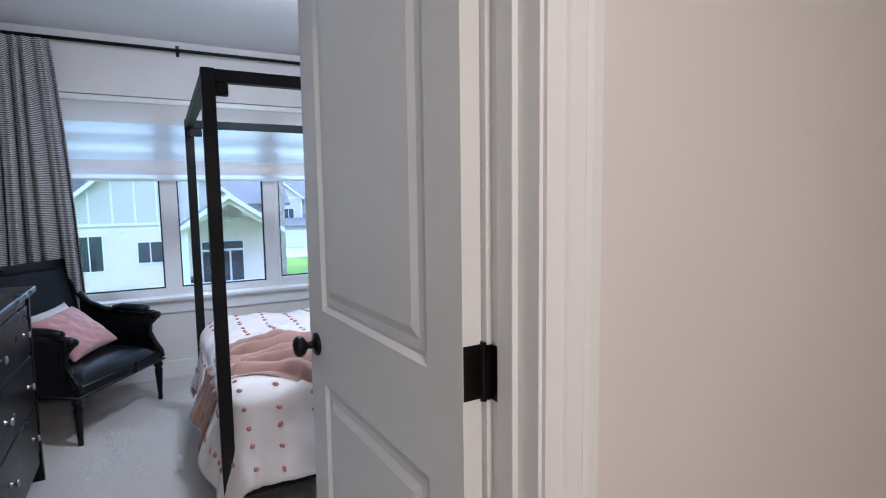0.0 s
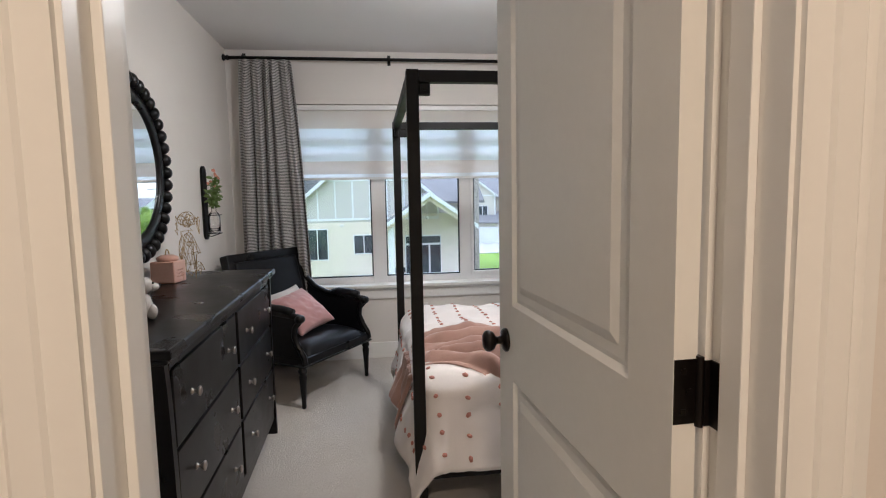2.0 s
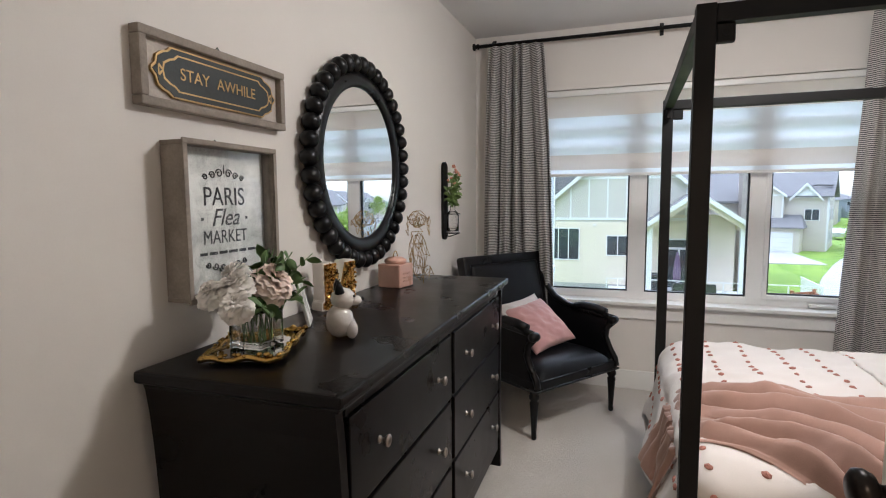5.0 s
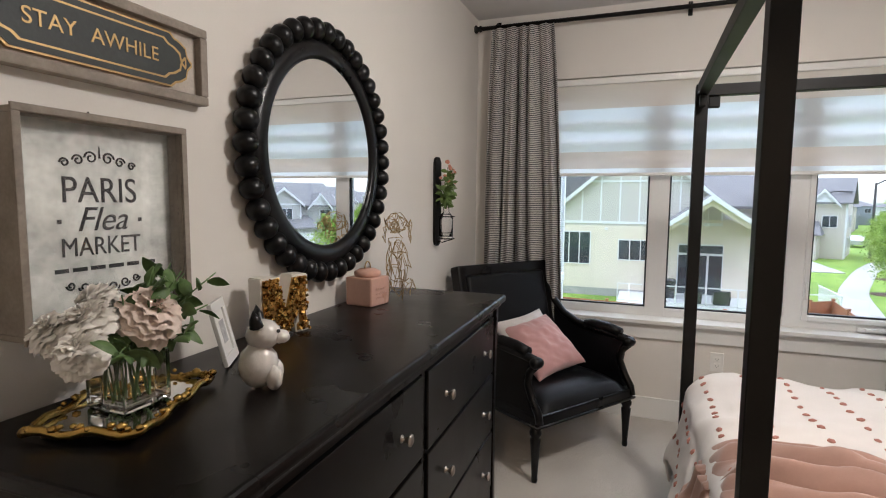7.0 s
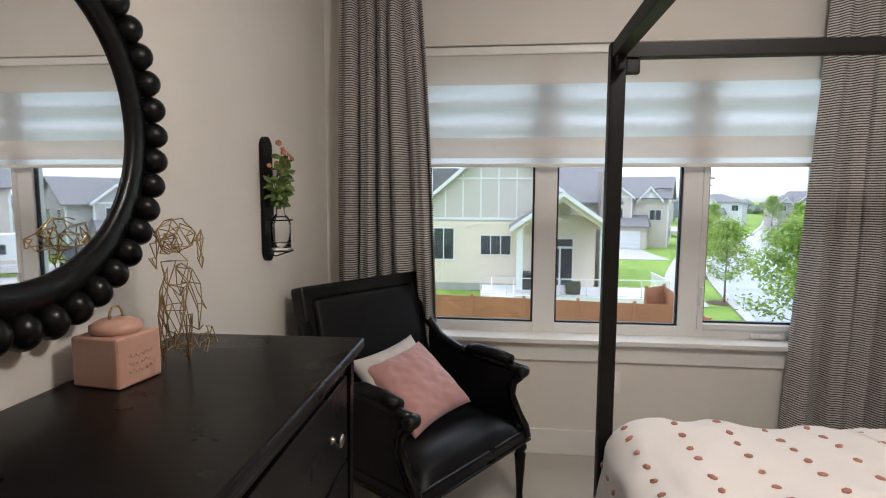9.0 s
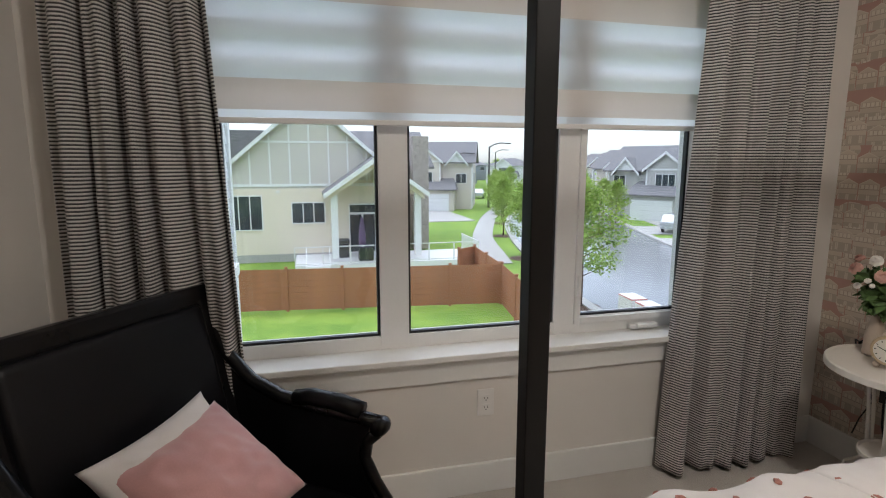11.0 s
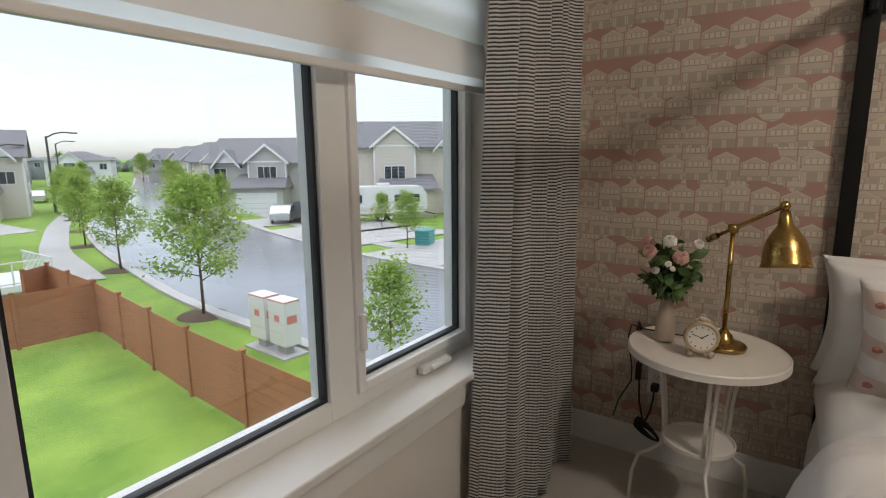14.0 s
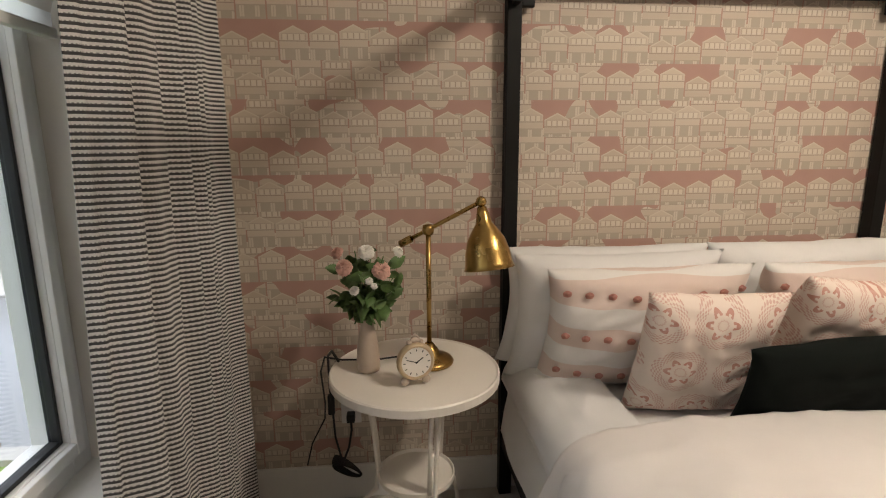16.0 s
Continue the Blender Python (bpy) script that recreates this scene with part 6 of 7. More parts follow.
part("lamp_rod", tube([(pm, -1.6, PZE + 0.4), (pm, -1.6, PZR - 0.2)], 0.015, 6), M_WHITEX, lt)
for x in (PX0 + 0.25, PX1 - 0.25):
    part("porch_column", bx(x - 0.19, -3.1, 0.6, x + 0.19, -2.72, PZE, 0.02), M_WHITEX, cream)
DZF = hz_of(-2.72)
part("deck", bx(hx_of(-0.85), -3.9, DZF - 0.3, hx_of(6.8), -0.02, DZF), M_WHITEX, cream, "raised deck floor")
part("deck_skirt", bx(hx_of(-0.8), -3.8, 0, hx_of(6.75), -3.7, DZF - 0.3), M_CONC, cream)
x = hx_of(-0.85)
while x <= hx_of(6.8) + 0.01:
    part("rail_post", bx(x - 0.03, -3.88, DZF, x + 0.03, -3.82, DZF + 1.07), M_WHITEX, cream)
    x += (hx_of(6.8) - hx_of(-0.85)) / 7
for z in (DZF + 0.1, DZF + 1.05):
    part("rail", bx(hx_of(-0.85), -3.88, z - 0.025, hx_of(6.8), -3.82, z + 0.025), M_WHITEX, cream)
    part("rail", bx(hx_of(6.8) - 0.03, -3.85, z - 0.025, hx_of(6.8) + 0.03, -0.1, z + 0.025), M_WHITEX, cream)
for i in range(22):
    y = -3.7 + i * 0.165
    part("baluster", bx(hx_of(6.8) - 0.012, y - 0.012, DZF + 0.1, hx_of(6.8) + 0.012, y + 0.012, DZF + 1.05), M_WHITEX, cream)
for i in range(5):
    part("step", bx(hx_of(-0.4) + 0.0, -3.9 - 0.28 * (i + 1), DZF - 0.22 * (i + 1), hx_of(0.5), -3.9 - 0.28 * i, DZF - 0.22 * i), M_WHITEX, cream)
for s in (hx_of(-0.4), hx_of(0.5)):
    part("stair_rail", tube([(s, -3.9, DZF + 1.0), (s, -5.3, DZF - 0.1)], 0.03, 6), M_WHITEX, cream)
    for i in range(8):
        part("baluster", bx(s - 0.012, -4.0 - 0.17 * i, DZF - 0.13 * i, s + 0.012, -3.98 - 0.17 * i, DZF + 0.92 - 0.13 * i), M_WHITEX, cream)
part("porch_wall", laps(bmesh.new(), PX0 + 0.4, PX1 - 0.2, DZF, PZE + 0.6, -0.03, 0.15), M_SIDING, cream)
d = part("patio_door", bx(hx_of(1.5), -0.10, DZF, hx_of(3.3), -0.045, hz_of(-0.45), 0.02), M_WHITEX, cream, "white sliding patio door")
wd3 = (hx_of(3.3) - hx_of(1.5)) / 3
for i in range(3):
    part("pane", bx(hx_of(1.5) + wd3 * i + 0.07, -0.125, DZF + 0.1, hx_of(1.5) + wd3 * (i + 1) - 0.05, -0.105, hz_of(-0.95)), M_PANEX, d)
part("pane", bx(hx_of(1.5) + 0.07, -0.125, hz_of(-0.85), hx_of(3.3) - 0.05, -0.105, hz_of(-0.52)), M_PANEX, d)
ux, uy = hx + hx_of(1.95), hy - 2.0
um = thing("patio_umbrella", (ux, uy, GZ + DZF), "closed plum canvas patio umbrella on the deck", "umbrella")
part("pole", tube([(0, 0, 0), (0, 0, 2.5)], 0.025, 8), M_WHITEX, um)
part("canopy", lathe([(0.0, 2.55), (0.07, 2.45), (0.16, 1.9), (0.22, 1.3), (0.19, 0.75), (0.10, 0.72), (0, 0.8)], seg=10), M_UMB, um, smooth=True)
gr = thing("barbecue", (hx + hx_of(1.15), hy - 1.4, GZ + DZF), "dark covered barbecue on the deck", "barbecue")
part("cart", bx(-0.35, -0.3, 0, 0.35, 0.3, 0.8, 0.05), M_CARD, gr)
part("hood", bx(-0.4, -0.3, 0.8, 0.4, 0.3, 1.15, 0.14, seg=4), M_CARD, gr)
for i, xx in enumerate((2.0, 3.0)):
    ch = thing("patio_chair", (hx + hx_of(xx), hy - 3.2, GZ + DZF), "dark wicker patio chair on the deck", "chair", "patio chairs")
    part("seat", bx(-0.42, -0.4, 0.1, 0.42, 0.4, 0.45, 0.05), M_CARD, ch)
    part("backrest", bx(-0.42, -0.45, 0.3, 0.42, -0.32, 0.9, 0.05), M_CARD, ch)
    for s in (-0.42, 0.34):
        part("armrest", bx(s, -0.4, 0.4, s + 0.1, 0.4, 0.62, 0.03), M_CARD, ch)

# our own house: lower storeys and the side wing
own = thing("own_house", (0, 0, GZ), "pale grey sided house that holds the bedroom", "house")
part("lower_wall", bx(-3.2, -2.2, 0, 3.2, 4.68, -GZ - 0.26), M_GREYSIDE, own)
WGX, WGY = -0.98, 8.15
part("wing_wall", bx(-4.4, 4.74, 0, WGX - 0.025, WGY, 9.5), M_GREYSIDE, own)
b = laps(bmesh.new(), 4.74, WGY - 0.1, 0, 9.5, 0.0, 0.17)
bmesh.ops.transform(b, matrix=Matrix(((0, -1, 0, WGX - 0.025), (1, 0, 0, 0), (0, 0, 1, 0), (0, 0, 0, 1))), verts=b.verts)
part("siding", b, M_GREYSIDE, own, "pale grey lap siding")
part("corner_board", bx(WGX - 0.1, WGY - 0.1, 0, WGX + 0.012, WGY + 0.02, 9.5, 0.004), M_WHITEX, own)
turn_e = Matrix(((0, -1, 0, WGX), (1, 0, 0, 0), (0, 0, 1, 0), (0, 0, 0, 1)))
for z, h in ((-GZ + 0.55, 1.55), (1.9, 1.4)):
    o = window_unit(own, 6.05, z, 1.35, h, 0.0, 2)
    o.matrix_basis = turn_e
    bmx = part("sill", bx(5.93, -0.11, z - 0.16, 7.52, -0.0, z - 0.06, 0.006), M_WHITEX, own)
    bmx.matrix_basis = turn_e


# plain two-storey houses along the street
def street_house(at, rz, w, d, wall, label, hip=False, porch=True, zs=5.4, seed=0):
    x, y = site(*at)
    h = thing("house", (x, y, GZ), label, "house", "houses along the street", rz=rz)
    gx = -w * 0.12 if seed % 2 else w * 0.12
    b = bx(-w / 2, 0, 0, w / 2, d, zs)
    part("wall", b, wall, h)
    if hip:
        bb = bmesh.new()
        o = 0.5
        c = [bb.verts.new(p) for p in ((-w / 2 - o, -o, zs), (w / 2 + o, -o, zs), (w / 2 + o, d + o, zs), (-w / 2 - o, d + o, zs))]
        k = min(w, d) * 0.5
        r = [bb.verts.new(p) for p in ((-w / 2 + k, d / 2, zs + 2.0), (w / 2 - k + 0.01, d / 2, zs + 2.0))]
        for q in ((c[0], c[1], r[1], r[0]), (c[1], c[2], r[1]), (c[2], c[3], r[0], r[1]), (c[3], c[0], r[0]), (c[3], c[2], c[1], c[0])):
            bb.faces.new(q)
        bmesh.ops.recalc_face_normals(bb, faces=bb.faces)
        part("roof", bb, M_ROOF, h, "grey shingle hip roof")
    else:
        gable_roof(h, -w / 2, w / 2, 0, d, zs, zs + 2.6, along="x", over=0.5)
        swap = Matrix(((0, 1, 0, 0), (1, 0, 0, 0), (0, 0, 1, 0), (0, 0, 0, 1)))
        for e in (-w / 2, w / 2 - 0.2):
            part("gable_wall", prism([(0, zs), (d, zs), (d / 2, zs + 2.6)], e, e + 0.2, m=swap), wall, h)
        for s, m in ((-1, pose(-w / 2, 0, 0, 0, 0, -90)), (1, pose(w / 2, 0, 0, 0, 0, 90))):
            for u, z, ww in ((1.5, 3.4, 1.2), (5.6, 3.4, 1.4), (2.2, 0.9, 1.6), (6.2, 1.0, 1.1)):
                window_unit(h, u if s > 0 else -u - ww, z, ww, 1.35, -0.02, 2).matrix_basis = m
            part("corner_board", bx(s * w / 2 - 0.09, -0.03, 0.1, s * w / 2 + 0.09, 0.12, zs), M_WHITEX, h)
        # a second, smaller gable over the entrance
        ex = w * 0.30 if gx < 0 else -w * 0.30
        part("entry_gable", prism([(ex - 1.3, zs - 0.3), (ex + 1.3, zs - 0.3), (ex, zs + 1.2)], -0.45, 0.5), M_WHITEX, h)
        gable_roof(h, ex - 1.3, ex + 1.3, -0.45, 2.0, zs - 0.3, zs + 1.2, over=0.3, name="entry_roof")
    # projecting gable bay and garage
    part("bay_wall", prism([(gx - 2.1, 2.6), (gx + 2.1, 2.6), (gx + 2.1, zs + 0.1), (gx, zs + 1.8), (gx - 2.1, zs + 0.1)], -1.0, 0.3), wall, h)
    gable_roof(h, gx - 2.1, gx + 2.1, -1.0, 2.5, zs + 0.1, zs + 1.8, over=0.35, name="bay_roof")
    window_unit(h, gx - 1.0, 3.4, 2.0, 1.5, -1.02, 3)
    for s in (gx - 2.1, gx + 1.95):
        part("corner_board", bx(s, -1.04, 2.6, s + 0.15, -0.96, zs + 0.1), M_WHITEX, h)
    part("band_board", bx(gx - 1.95, -1.035, zs - 0.05, gx + 1.95, -1.0, zs + 0.12), M_WHITEX, h)
    window_unit(h, (w / 2 - 2.1) if gx < 0 else (-w / 2 + 0.7), 3.5, 1.3, 1.2, -0.02, 2)
    g0 = gx - 3.0 if gx > 0 else gx - 1.2
    part("garage_wall", bx(g0 - 0.4, -3.2, 0, g0 + 5.2, 0, 2.7), wall, h)
    bb = prism([(g0 - 0.8, 2.65), (g0 + 5.6, 2.65), (g0 + 5.6, 2.8), (g0 - 0.8, 2.8)], -3.6, -3.4)
    for q in [[(g0 - 0.8, -3.7, 2.7), (g0 + 5.6, -3.7, 2.7), (g0 + 5.0, 0.0, 4.1), (g0 - 0.2, 0.0, 4.1)], [(g0 - 0.8, -3.7, 2.7), (g0 - 0.2, 0, 4.1), (g0 - 0.8, 0, 2.7)], [(g0 + 5.6, -3.7, 2.7), (g0 + 5.6, 0, 2.7), (g0 + 5.0, 0, 4.1)]]:
        bb.faces.new([bb.verts.new(p) for p in q])
    part("garage_roof", bb, M_ROOF, h, "grey shingle garage roof")
    gd = part("garage_door", bx(g0 + 0.2, -3.26, 0, g0 + 4.6, -3.2, 2.2, 0.01), M_WHITEX if seed % 3 else M_TAN, h, "panelled garage door")
    for i in range(1, 4):
        part("panel_line", bx(g0 + 0.25, -3.275, 0.55 * i - 0.012, g0 + 4.55, -3.262, 0.55 * i + 0.012), M_TAUPE, gd)
    return h


street_house((11.4, 52), -20, 10, 10, M_TAN, zs=6.3, label="tan two-storey house with a gabled bay beyond the driveway", seed=1)
street_house((30.8, 27.6), -50, 13, 10, M_TAN, zs=6.9, label="beige two-storey house with a gabled bay window and garage", seed=3)
street_house((26.5, 39.5), -55, 11, 10, M_TAUPE, "taupe two-storey gabled house across the street", seed=2)
street_house((32.5, 52), -58, 11, 10, M_TAN, "tan gabled house further along the street", seed=5)
street_house((39.5, 65), -58, 11, 10, M_TAUPE, "taupe gabled house far along the street", seed=4)
street_house((47, 82), -58, 11, 10, M_TAN, "beige gabled house at the far bend", seed=7)
street_house((56, 104), -50, 12, 10, M_BLUEG, "slate-blue house at the end of the street", True, seed=6)
street_house((30.5, 112), -12, 12, 10, M_BLUEG, "slate-blue hip-roofed house at the end of the street", True, seed=8)
street_house((46, 124), -20, 12, 10, M_TAN, "pale hip-roofed house at the end of the street", True, seed=9)
street_house((21, 88), -15, 11, 10, M_WHITEX, "pale two-storey house beyond the street lamps", seed=10)
street_house((33, 17), -85, 12, 10, M_TAN, "beige two-storey house behind the parked camper", seed=11)
street_house((64, 128), -30, 12, 10, M_TAUPE, "distant taupe house on the horizon", True, seed=12)
street_house((78, 150), -30, 12, 10, M_TAN, "distant tan house on the horizon", True, seed=13)
street_house((16, 130), -10, 12, 10, M_TAUPE, "distant taupe house beyond the lamps", True, seed=14)
street_house((-14, 52), 10, 12, 10, M_TAUPE, "dark-roofed house behind the cream one", True, seed=15)

for at, rz, wall, hip, n in (((43, 74), -58, M_TAN, False, 19), ((26, 100), -20, M_TAN, True, 20), ((36, 96), -30, M_WHITEX, True, 21), ((22, 108), -14, M_TAUPE, True, 22), ((50, 95), -55, M_TAUPE, False, 24), ((40, 134), -20, M_BLUEG, True, 25), ((27, 140), -10, M_TAN, True, 26), ((58, 116), -45, M_TAN, True, 27), ((36, 34), -70, M_TAUPE, False, 29)):
    street_house(at, rz, 12, 10, wall, "dark-roofed two-storey house in the far rows along the street", hip, seed=n)

# wooded horizon
rng = random.Random(9)
b = bmesh.new()
for k in range(260):
    a = math.radians(rng.uniform(-40, 75))
    r = rng.uniform(250, 330)
    s = rng.uniform(3, 5)
    ball((r * math.sin(a), r * math.cos(a), GZ + s * 0.5), s, bm=b, sub=2, scale=(1.3, 1.3, rng.uniform(0.7, 1.1)))
for v in b.verts:
    v.co += Vector((noise.noise(v.co * 0.5), noise.noise(v.co * 0.5 + Vector((9, 0, 0))), noise.noise(v.co * 0.6 + Vector((0, 7, 0))))) * 2.2
tagged(part("far_trees", b, mat("far_foliage", (0.17, 0.21, 0.16), 0.9, var=0.4, scale=0.4, fine=2)), "dark line of distant trees on the horizon", "trees", kind="stuff")


# trees
def tree_meshes(seed, height, spread, clear, leaves, leaf):
    rng = random.Random(seed)
    wood, crown = bmesh.new(), bmesh.new()
    tube([(0, 0, -0.1), (0.02, 0.01, height * 0.3), (-0.02, 0.02, height * 0.6), (0.01, 0, height * 0.93)], 0.06 * height / 5, 9, bm=wood, taper=0.012)
    tips = []
    for k in range(26):
        z = clear + (height - clear) * (k / 26) ** 0.9 * 0.88
        a = k * 2.4 + rng.uniform(-0.4, 0.4)
        f = (z - clear) / (height - clear)
        reach = spread * (0.45 + 0.55 * math.sin(math.pi * min(1, 0.25 + f * 0.85))) * rng.uniform(0.65, 1.12) * (1 - 0.55 * f)
        tip = Vector((reach * math.cos(a), reach * math.sin(a), z + reach * rng.uniform(0.35, 0.7)))
        root = Vector((0, 0, z))
        mid = root.lerp(tip, 0.5) + Vector((0, 0, -0.05))
        tube([root, mid, tip], 0.022 * height / 5 * (1 - 0.5 * f), 5, bm=wood, taper=0.005)
        for t in (0.45, 0.7, 0.9, 1.05):
            tips.append((root.lerp(tip, t), 0.20 + 0.16 * spread * t * (1 - 0.4 * f)))
    tips.append((Vector((0, 0, height * 0.95)), 0.3))
    verts, faces = [], []
    for k in range(leaves):
        c, r = tips[rng.randrange(len(tips))]
        d = Vector((rng.gauss(0, 1), rng.gauss(0, 1), rng.gauss(0, 0.8)))
        p = c + d * r * 0.55
        m = Euler((rng.uniform(-1.1, 1.1), rng.uniform(-1.1, 1.1), rng.uniform(0, 6.28))).to_matrix()
        s = leaf * rng.uniform(0.6, 1.25)
        i = len(verts)
        for q in ((0, -s, 0), (s * 0.55, -0.1 * s, 0.08 * s), (0, s, 0), (-s * 0.55, -0.1 * s, 0.08 * s)):
            verts.append(p + m @ Vector(q))
        faces.append((i, i + 1, i + 2, i + 3))
    me = bpy.data.meshes.new("crown")
    me.from_pydata(verts, [], faces)
    me.materials.append(M_TLEAF)
    crown.free()
    mw = bpy.data.meshes.new("trunk")
    for f in wood.faces:
        f.smooth = True
    wood.to_mesh(mw)
    wood.free()
    mw.materials.append(M_BARK)
    return mw, me


KINDS = [tree_meshes(3, 5.6, 1.75, 1.35, 5600, 0.085), tree_meshes(5, 5.4, 1.5, 1.45, 4600, 0.085), tree_meshes(8, 3.4, 1.05, 0.9, 2600, 0.07)]
MULCH = bpy.data.meshes.new("mulch_ring")
tb = lathe([(0, 0.07), (0.5, 0.06), (0.95, 0.02), (1.0, -0.05)], seg=24)
tb.to_mesh(MULCH)
tb.free()
MULCH.materials.append(M_MULCH)
for at, kind, s, rz in (((7.75, 17.0), 0, 1.0, 10), ((9.35, 25.2), 0, 0.92, 120), ((11.1, 32.6), 1, 0.95, 40), ((13.4, 39), 1, 1.0, 200), ((15.3, 45.5), 0, 0.95, 300), ((17.6, 52), 1, 1.0, 15), ((7.45, 10.0), 2, 1.0, 70), ((7.3, 2.0), 0, 1.0, 220),
                        ((21.2, 36.5), 1, 0.85, 90), ((18.9, 18.6), 1, 0.72, 260), ((26, 50), 0, 0.9, 33), ((31, 60), 0, 1.0, 140), ((37, 72), 1, 1.1, 60), ((28, 75), 0, 1.0, 190), ((45, 95), 0, 1.3, 10), ((23.6, 24.2), 2, 0.9, 50), ((27.8, 21.4), 2, 1.1, 10), ((23.5, 42), 0, 0.8, 10), ((38, 108), 1, 1.4, 80), ((5.6, 44), 2, 0.9, 30)):
    x, y = site(*at)
    t = thing("tree", (x, y, GZ), ("small round-leaved street tree with a thin trunk" if kind == 2 else "young green street tree in a ring of mulch"), "tree", "street trees", rz=rz)
    for nm, me in zip(("trunk", "crown"), KINDS[kind]):
        o = new(nm, me)
        o.parent = t
        o.scale = (s, s, s)
    o = new("mulch_ring", MULCH)
    o.parent = t


# street lamps
M_POLE = mat("dark_pole", (0.09, 0.085, 0.085), 0.5, var=0.15)


def street_lamp(at, h, rz):
    x, y = site(*at)
    l = thing("street_lamp", (x, y, GZ), "dark metal street lamp with a curved arm", "street lamp", "street lamps", rz=rz)
    part("pole", tube([(0, 0, 0), (0, 0, h * 0.5), (0, 0, h)], 0.17, 8, taper=0.11), M_POLE, l)
    part("arm", tube([(0, 0, h - 0.2), (0.7, 0, h + 0.25), (1.5, 0, h + 0.45), (2.4, 0, h + 0.4)], 0.08, 8), M_POLE, l)
    part("head", bx(2.2, -0.14, h + 0.3, 2.95, 0.14, h + 0.46, 0.03), M_POLE, l)


street_lamp((17.2, 53), 8.4, -10)
street_lamp((13.2, 52), 7.0, -10)
street_lamp((29, 84), 8.6, -10)


# vehicles
def car(at, rz, paint, label, pickup=False):
    x, y = site(*at)
    c = thing("parked_car", (x, y, GZ + 0.07), label, "car", "parked cars", rz=rz)
    o = [(-2.25, 0.35), (2.25, 0.35), (2.28, 0.75), (2.1, 0.92), (1.2, 1.02), (0.45, 1.55), (-1.35, 1.58), (-1.95, 1.05), (-2.25, 0.95)]
    if pickup:
        o = [(-2.6, 0.45), (2.4, 0.45), (2.45, 0.9), (2.25, 1.1), (1.3, 1.18), (0.7, 1.75), (-0.7, 1.78), (-0.8, 1.15), (-2.6, 1.12)]
    b = prism(o, -0.88, 0.88)
    bmesh.ops.bevel(b, geom=b.edges, offset=0.06, segments=2, affect="EDGES")
    part("body", b, paint, c, smooth=False)
    for s in (-0.895, 0.875):
        w = [(-1.5, 1.05), (0.95, 1.05), (0.4, 1.48), (-1.2, 1.5)] if not pickup else [(-0.65, 1.22), (1.1, 1.22), (0.65, 1.68), (-0.6, 1.7)]
        part("side_window", prism(w, s, s + 0.02), M_PANEX, c)
    for wx in (-1.4, 1.4):
        for wy in (-0.8, 0.8):
            w = part("wheel", lathe([(0, -0.11), (0.26, -0.11), (0.34, -0.08), (0.34, 0.08), (0.26, 0.11), (0, 0.11)], (wx, wy, 0.34), 20, m=pose(0, 0, 0, 90)), M_TYRE, c)
            part("rim", lathe([(0, -0.125), (0.19, -0.125), (0.20, -0.10), (0.20, 0.10), (0.19, 0.125), (0, 0.125)], (wx, wy, 0.34), 16, m=pose(0, 0, 0, 90)), M_NICKEL, w)
    return c


car((22.6, 31.8), 40, M_CAR, "silver car parked on a driveway")
car((23.8, 31.2), 40, M_CARD, "dark pickup truck parked on a driveway", True)
car((27.5, 44.5), 35, M_CARD, "dark car parked on a driveway")
car((20.5, 66), 65, M_CAR, "silver car standing along the far street")
car((33, 56.5), 35, M_CAR, "silver car parked further along the street")
rx, ry = site(26.25, 26.45)
rv = thing("camper_trailer", (rx, ry, GZ + 0.07), "long white travel trailer parked beside a house", "camper", rz=-42)
o = [(-4.0, 0.75), (3.6, 0.75), (4.1, 1.2), (4.0, 2.6), (3.5, 3.15), (-3.9, 3.2), (-4.1, 2.9)]
b = prism(o, -1.15, 1.15)
bmesh.ops.bevel(b, geom=b.edges, offset=0.08, segments=2, affect="EDGES")
part("body", b, M_RVW, rv)
part("stripe", bx(-3.9, -1.17, 1.0, 3.7, -1.155, 1.3), M_TAN, rv, "tan stripe")
for x0, w in ((-2.8, 0.9), (-0.6, 1.0), (1.0, 0.9), (2.6, 0.7)):
    part("side_window", bx(x0, -1.18, 1.75, x0 + w, -1.155, 2.45, 0.03), M_PANEX, rv)
part("roof_unit", bx(-0.5, -0.4, 3.2, 0.7, 0.4, 3.45, 0.06), M_RVW, rv)
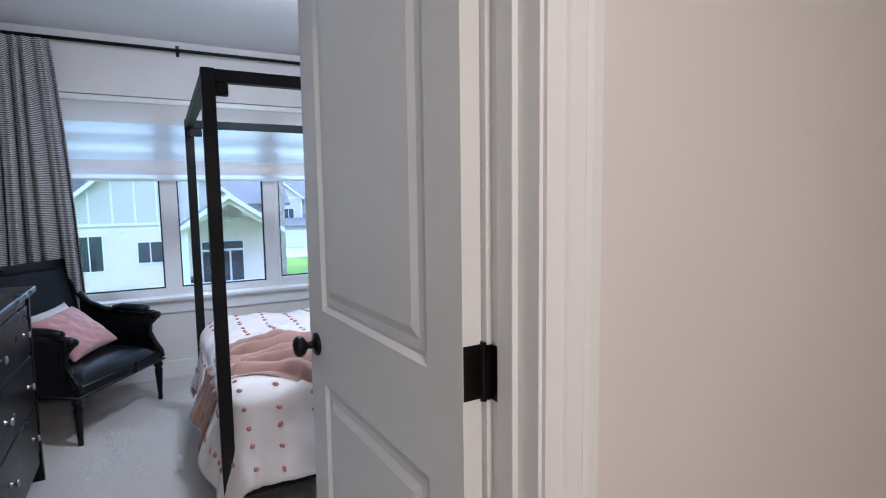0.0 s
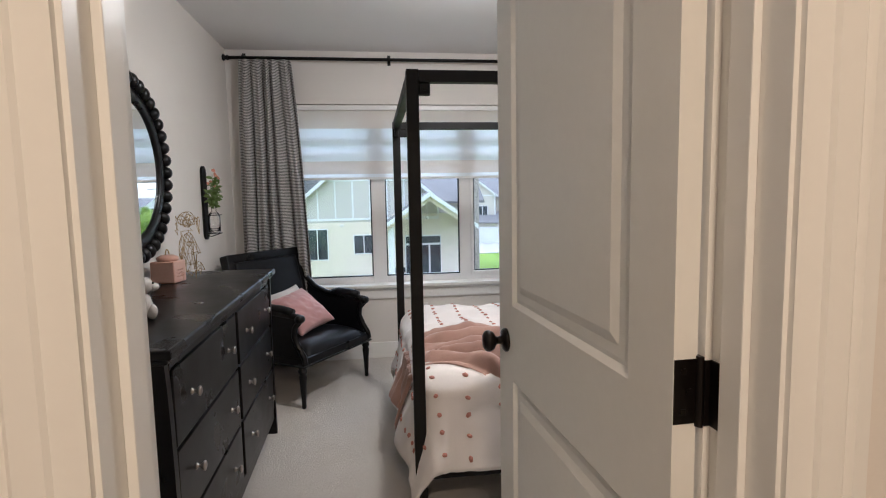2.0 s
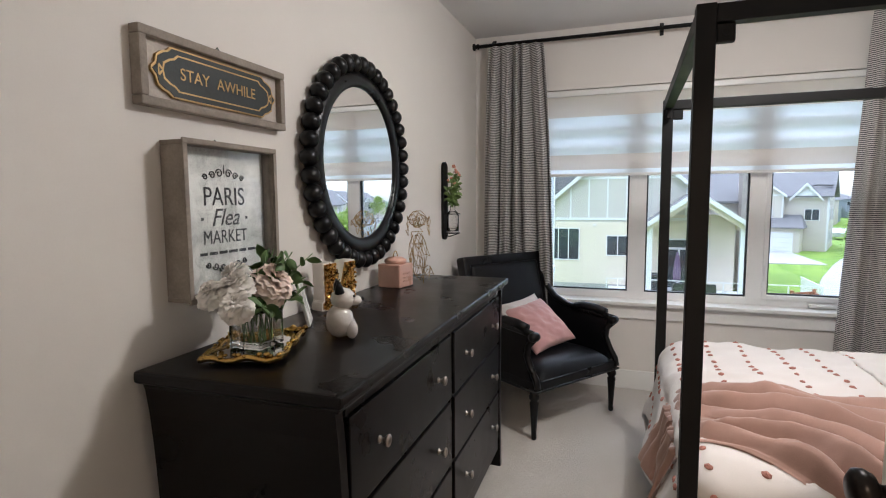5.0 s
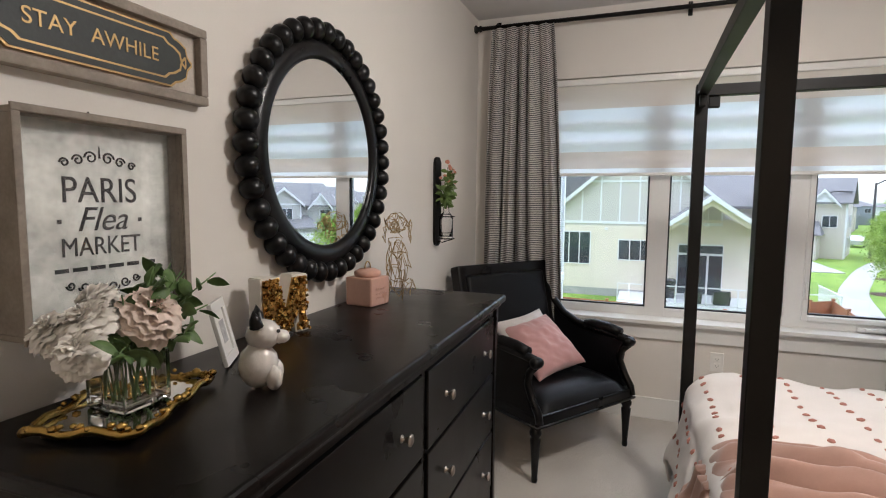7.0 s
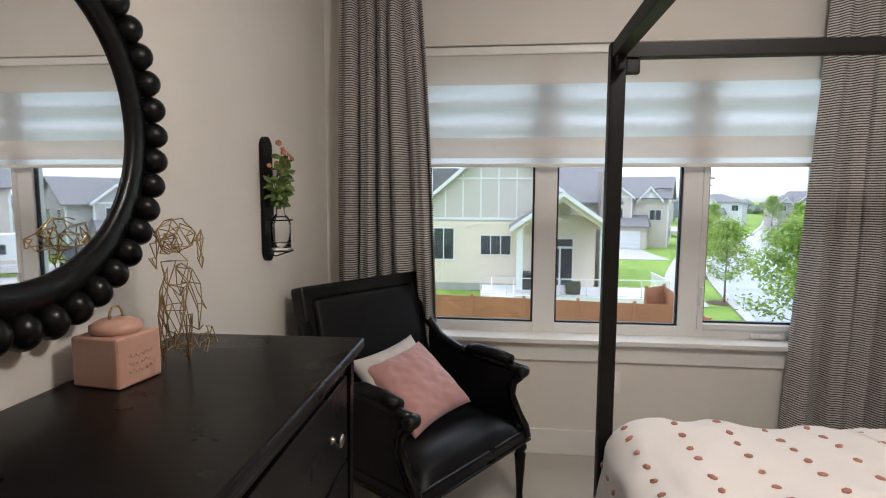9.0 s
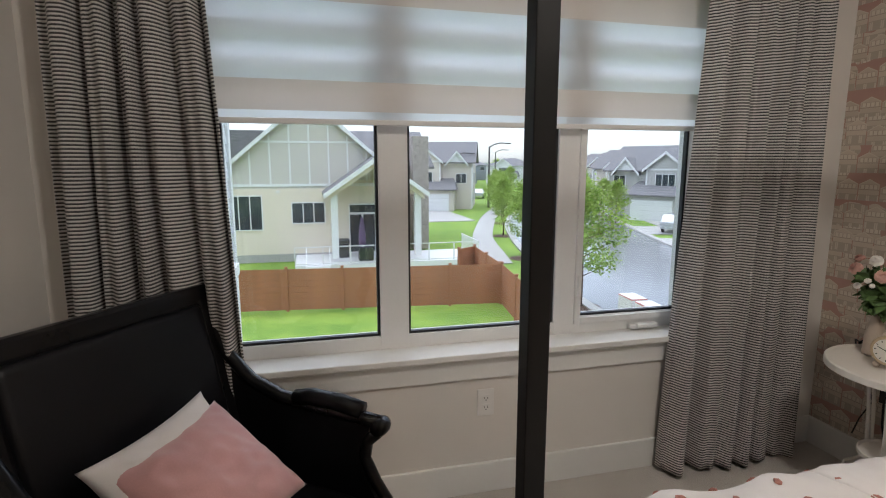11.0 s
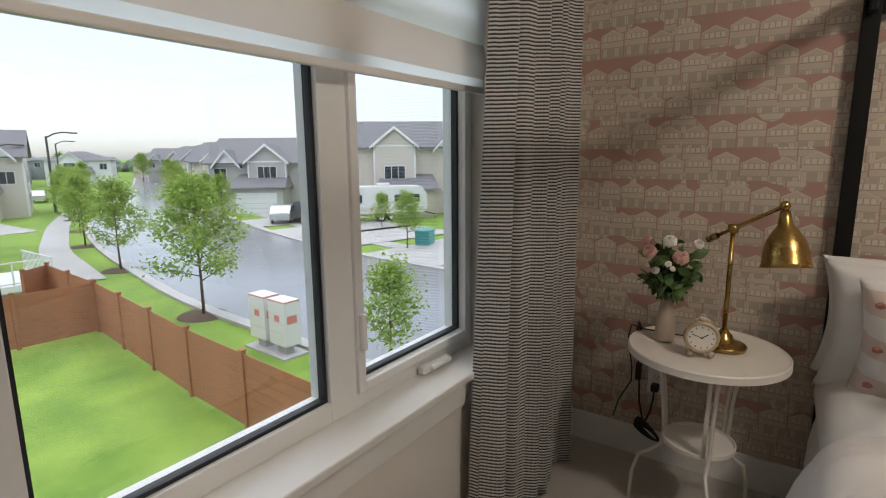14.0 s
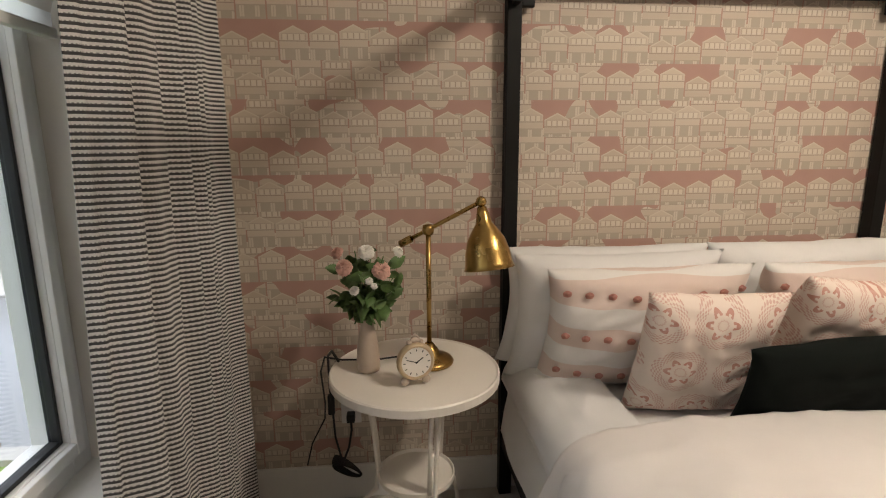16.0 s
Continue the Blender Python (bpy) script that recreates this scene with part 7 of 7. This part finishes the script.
for wx in (-0.2, 0.75):
    w = part("wheel", lathe([(0, -0.12), (0.28, -0.12), (0.37, -0.08), (0.37, 0.08), (0.28, 0.12), (0, 0.12)], (wx, -1.0, 0.37), 20, m=pose(0, 0, 0, 90)), M_TYRE, rv)
    part("rim", lathe([(0, -0.13), (0.2, -0.13), (0.2, 0.13), (0, 0.13)], (wx, -1.0, 0.37), 16, m=pose(0, 0, 0, 90)), M_RVW, w)
    part("wheel", lathe([(0, -0.12), (0.28, -0.12), (0.37, -0.08), (0.37, 0.08), (0.28, 0.12), (0, 0.12)], (wx, 1.0, 0.37), 20, m=pose(0, 0, 0, 90)), M_TYRE, rv)
part("hitch", tube([(4.0, 0, 0.7), (5.0, 0, 0.45), (5.0, 0, 0.0)], 0.06, 8), M_CARD, rv)

# utility boxes
for at in ((7.15, 13.5), (7.1, 12.75)):
    x, y = site(*at)
    u = thing("utility_cabinet", (x, y, GZ), "white metal community mailbox cabinet with red markings", "mailbox", "mailbox cabinets", rz=-4)
    part("cabinet", bx(-0.28, -0.42, 0.35, 0.28, 0.42, 1.75, 0.015), M_RVW, u)
    part("pedestal", bx(-0.15, -0.2, 0.0, 0.15, 0.2, 0.35), M_CONC, u)
    part("base_slab", bx(-0.45, -0.55, -0.05, 0.45, 0.55, 0.06), M_CONC, u)
    part("red_cap", bx(-0.285, -0.425, 1.715, 0.285, 0.425, 1.752, 0.004), M_RED, u, "red top band")
    part("top", bx(-0.27, -0.41, 1.75, 0.27, 0.41, 1.765, 0.006), M_RVW, u)
    part("red_mark", bx(-0.286, -0.15, 1.1, -0.281, 0.12, 1.3), M_RED, u, "red printed mark")
    part("red_mark", bx(-0.2, -0.426, 1.05, 0.15, -0.421, 1.3), M_RED, u, "red printed mark")
    for z in (0.75, 1.05, 1.35):
        part("door_line", bx(-0.284, -0.40, z, -0.280, 0.40, z + 0.012), M_TAUPE, u)
x, y = site(20.3, 18.6)
tx = thing("transformer_box", (x, y, GZ), "teal green utility transformer box on the lawn", "transformer", rz=20)
part("cabinet", bx(-0.7, -0.5, 0.05, 0.7, 0.5, 0.95, 0.04), M_TEAL, tx)
part("lid", bx(-0.74, -0.54, 0.95, 0.74, 0.54, 1.05, 0.03), M_TEAL, tx)
part("base_slab", bx(-0.85, -0.65, -0.05, 0.85, 0.65, 0.05), M_CONC, tx)
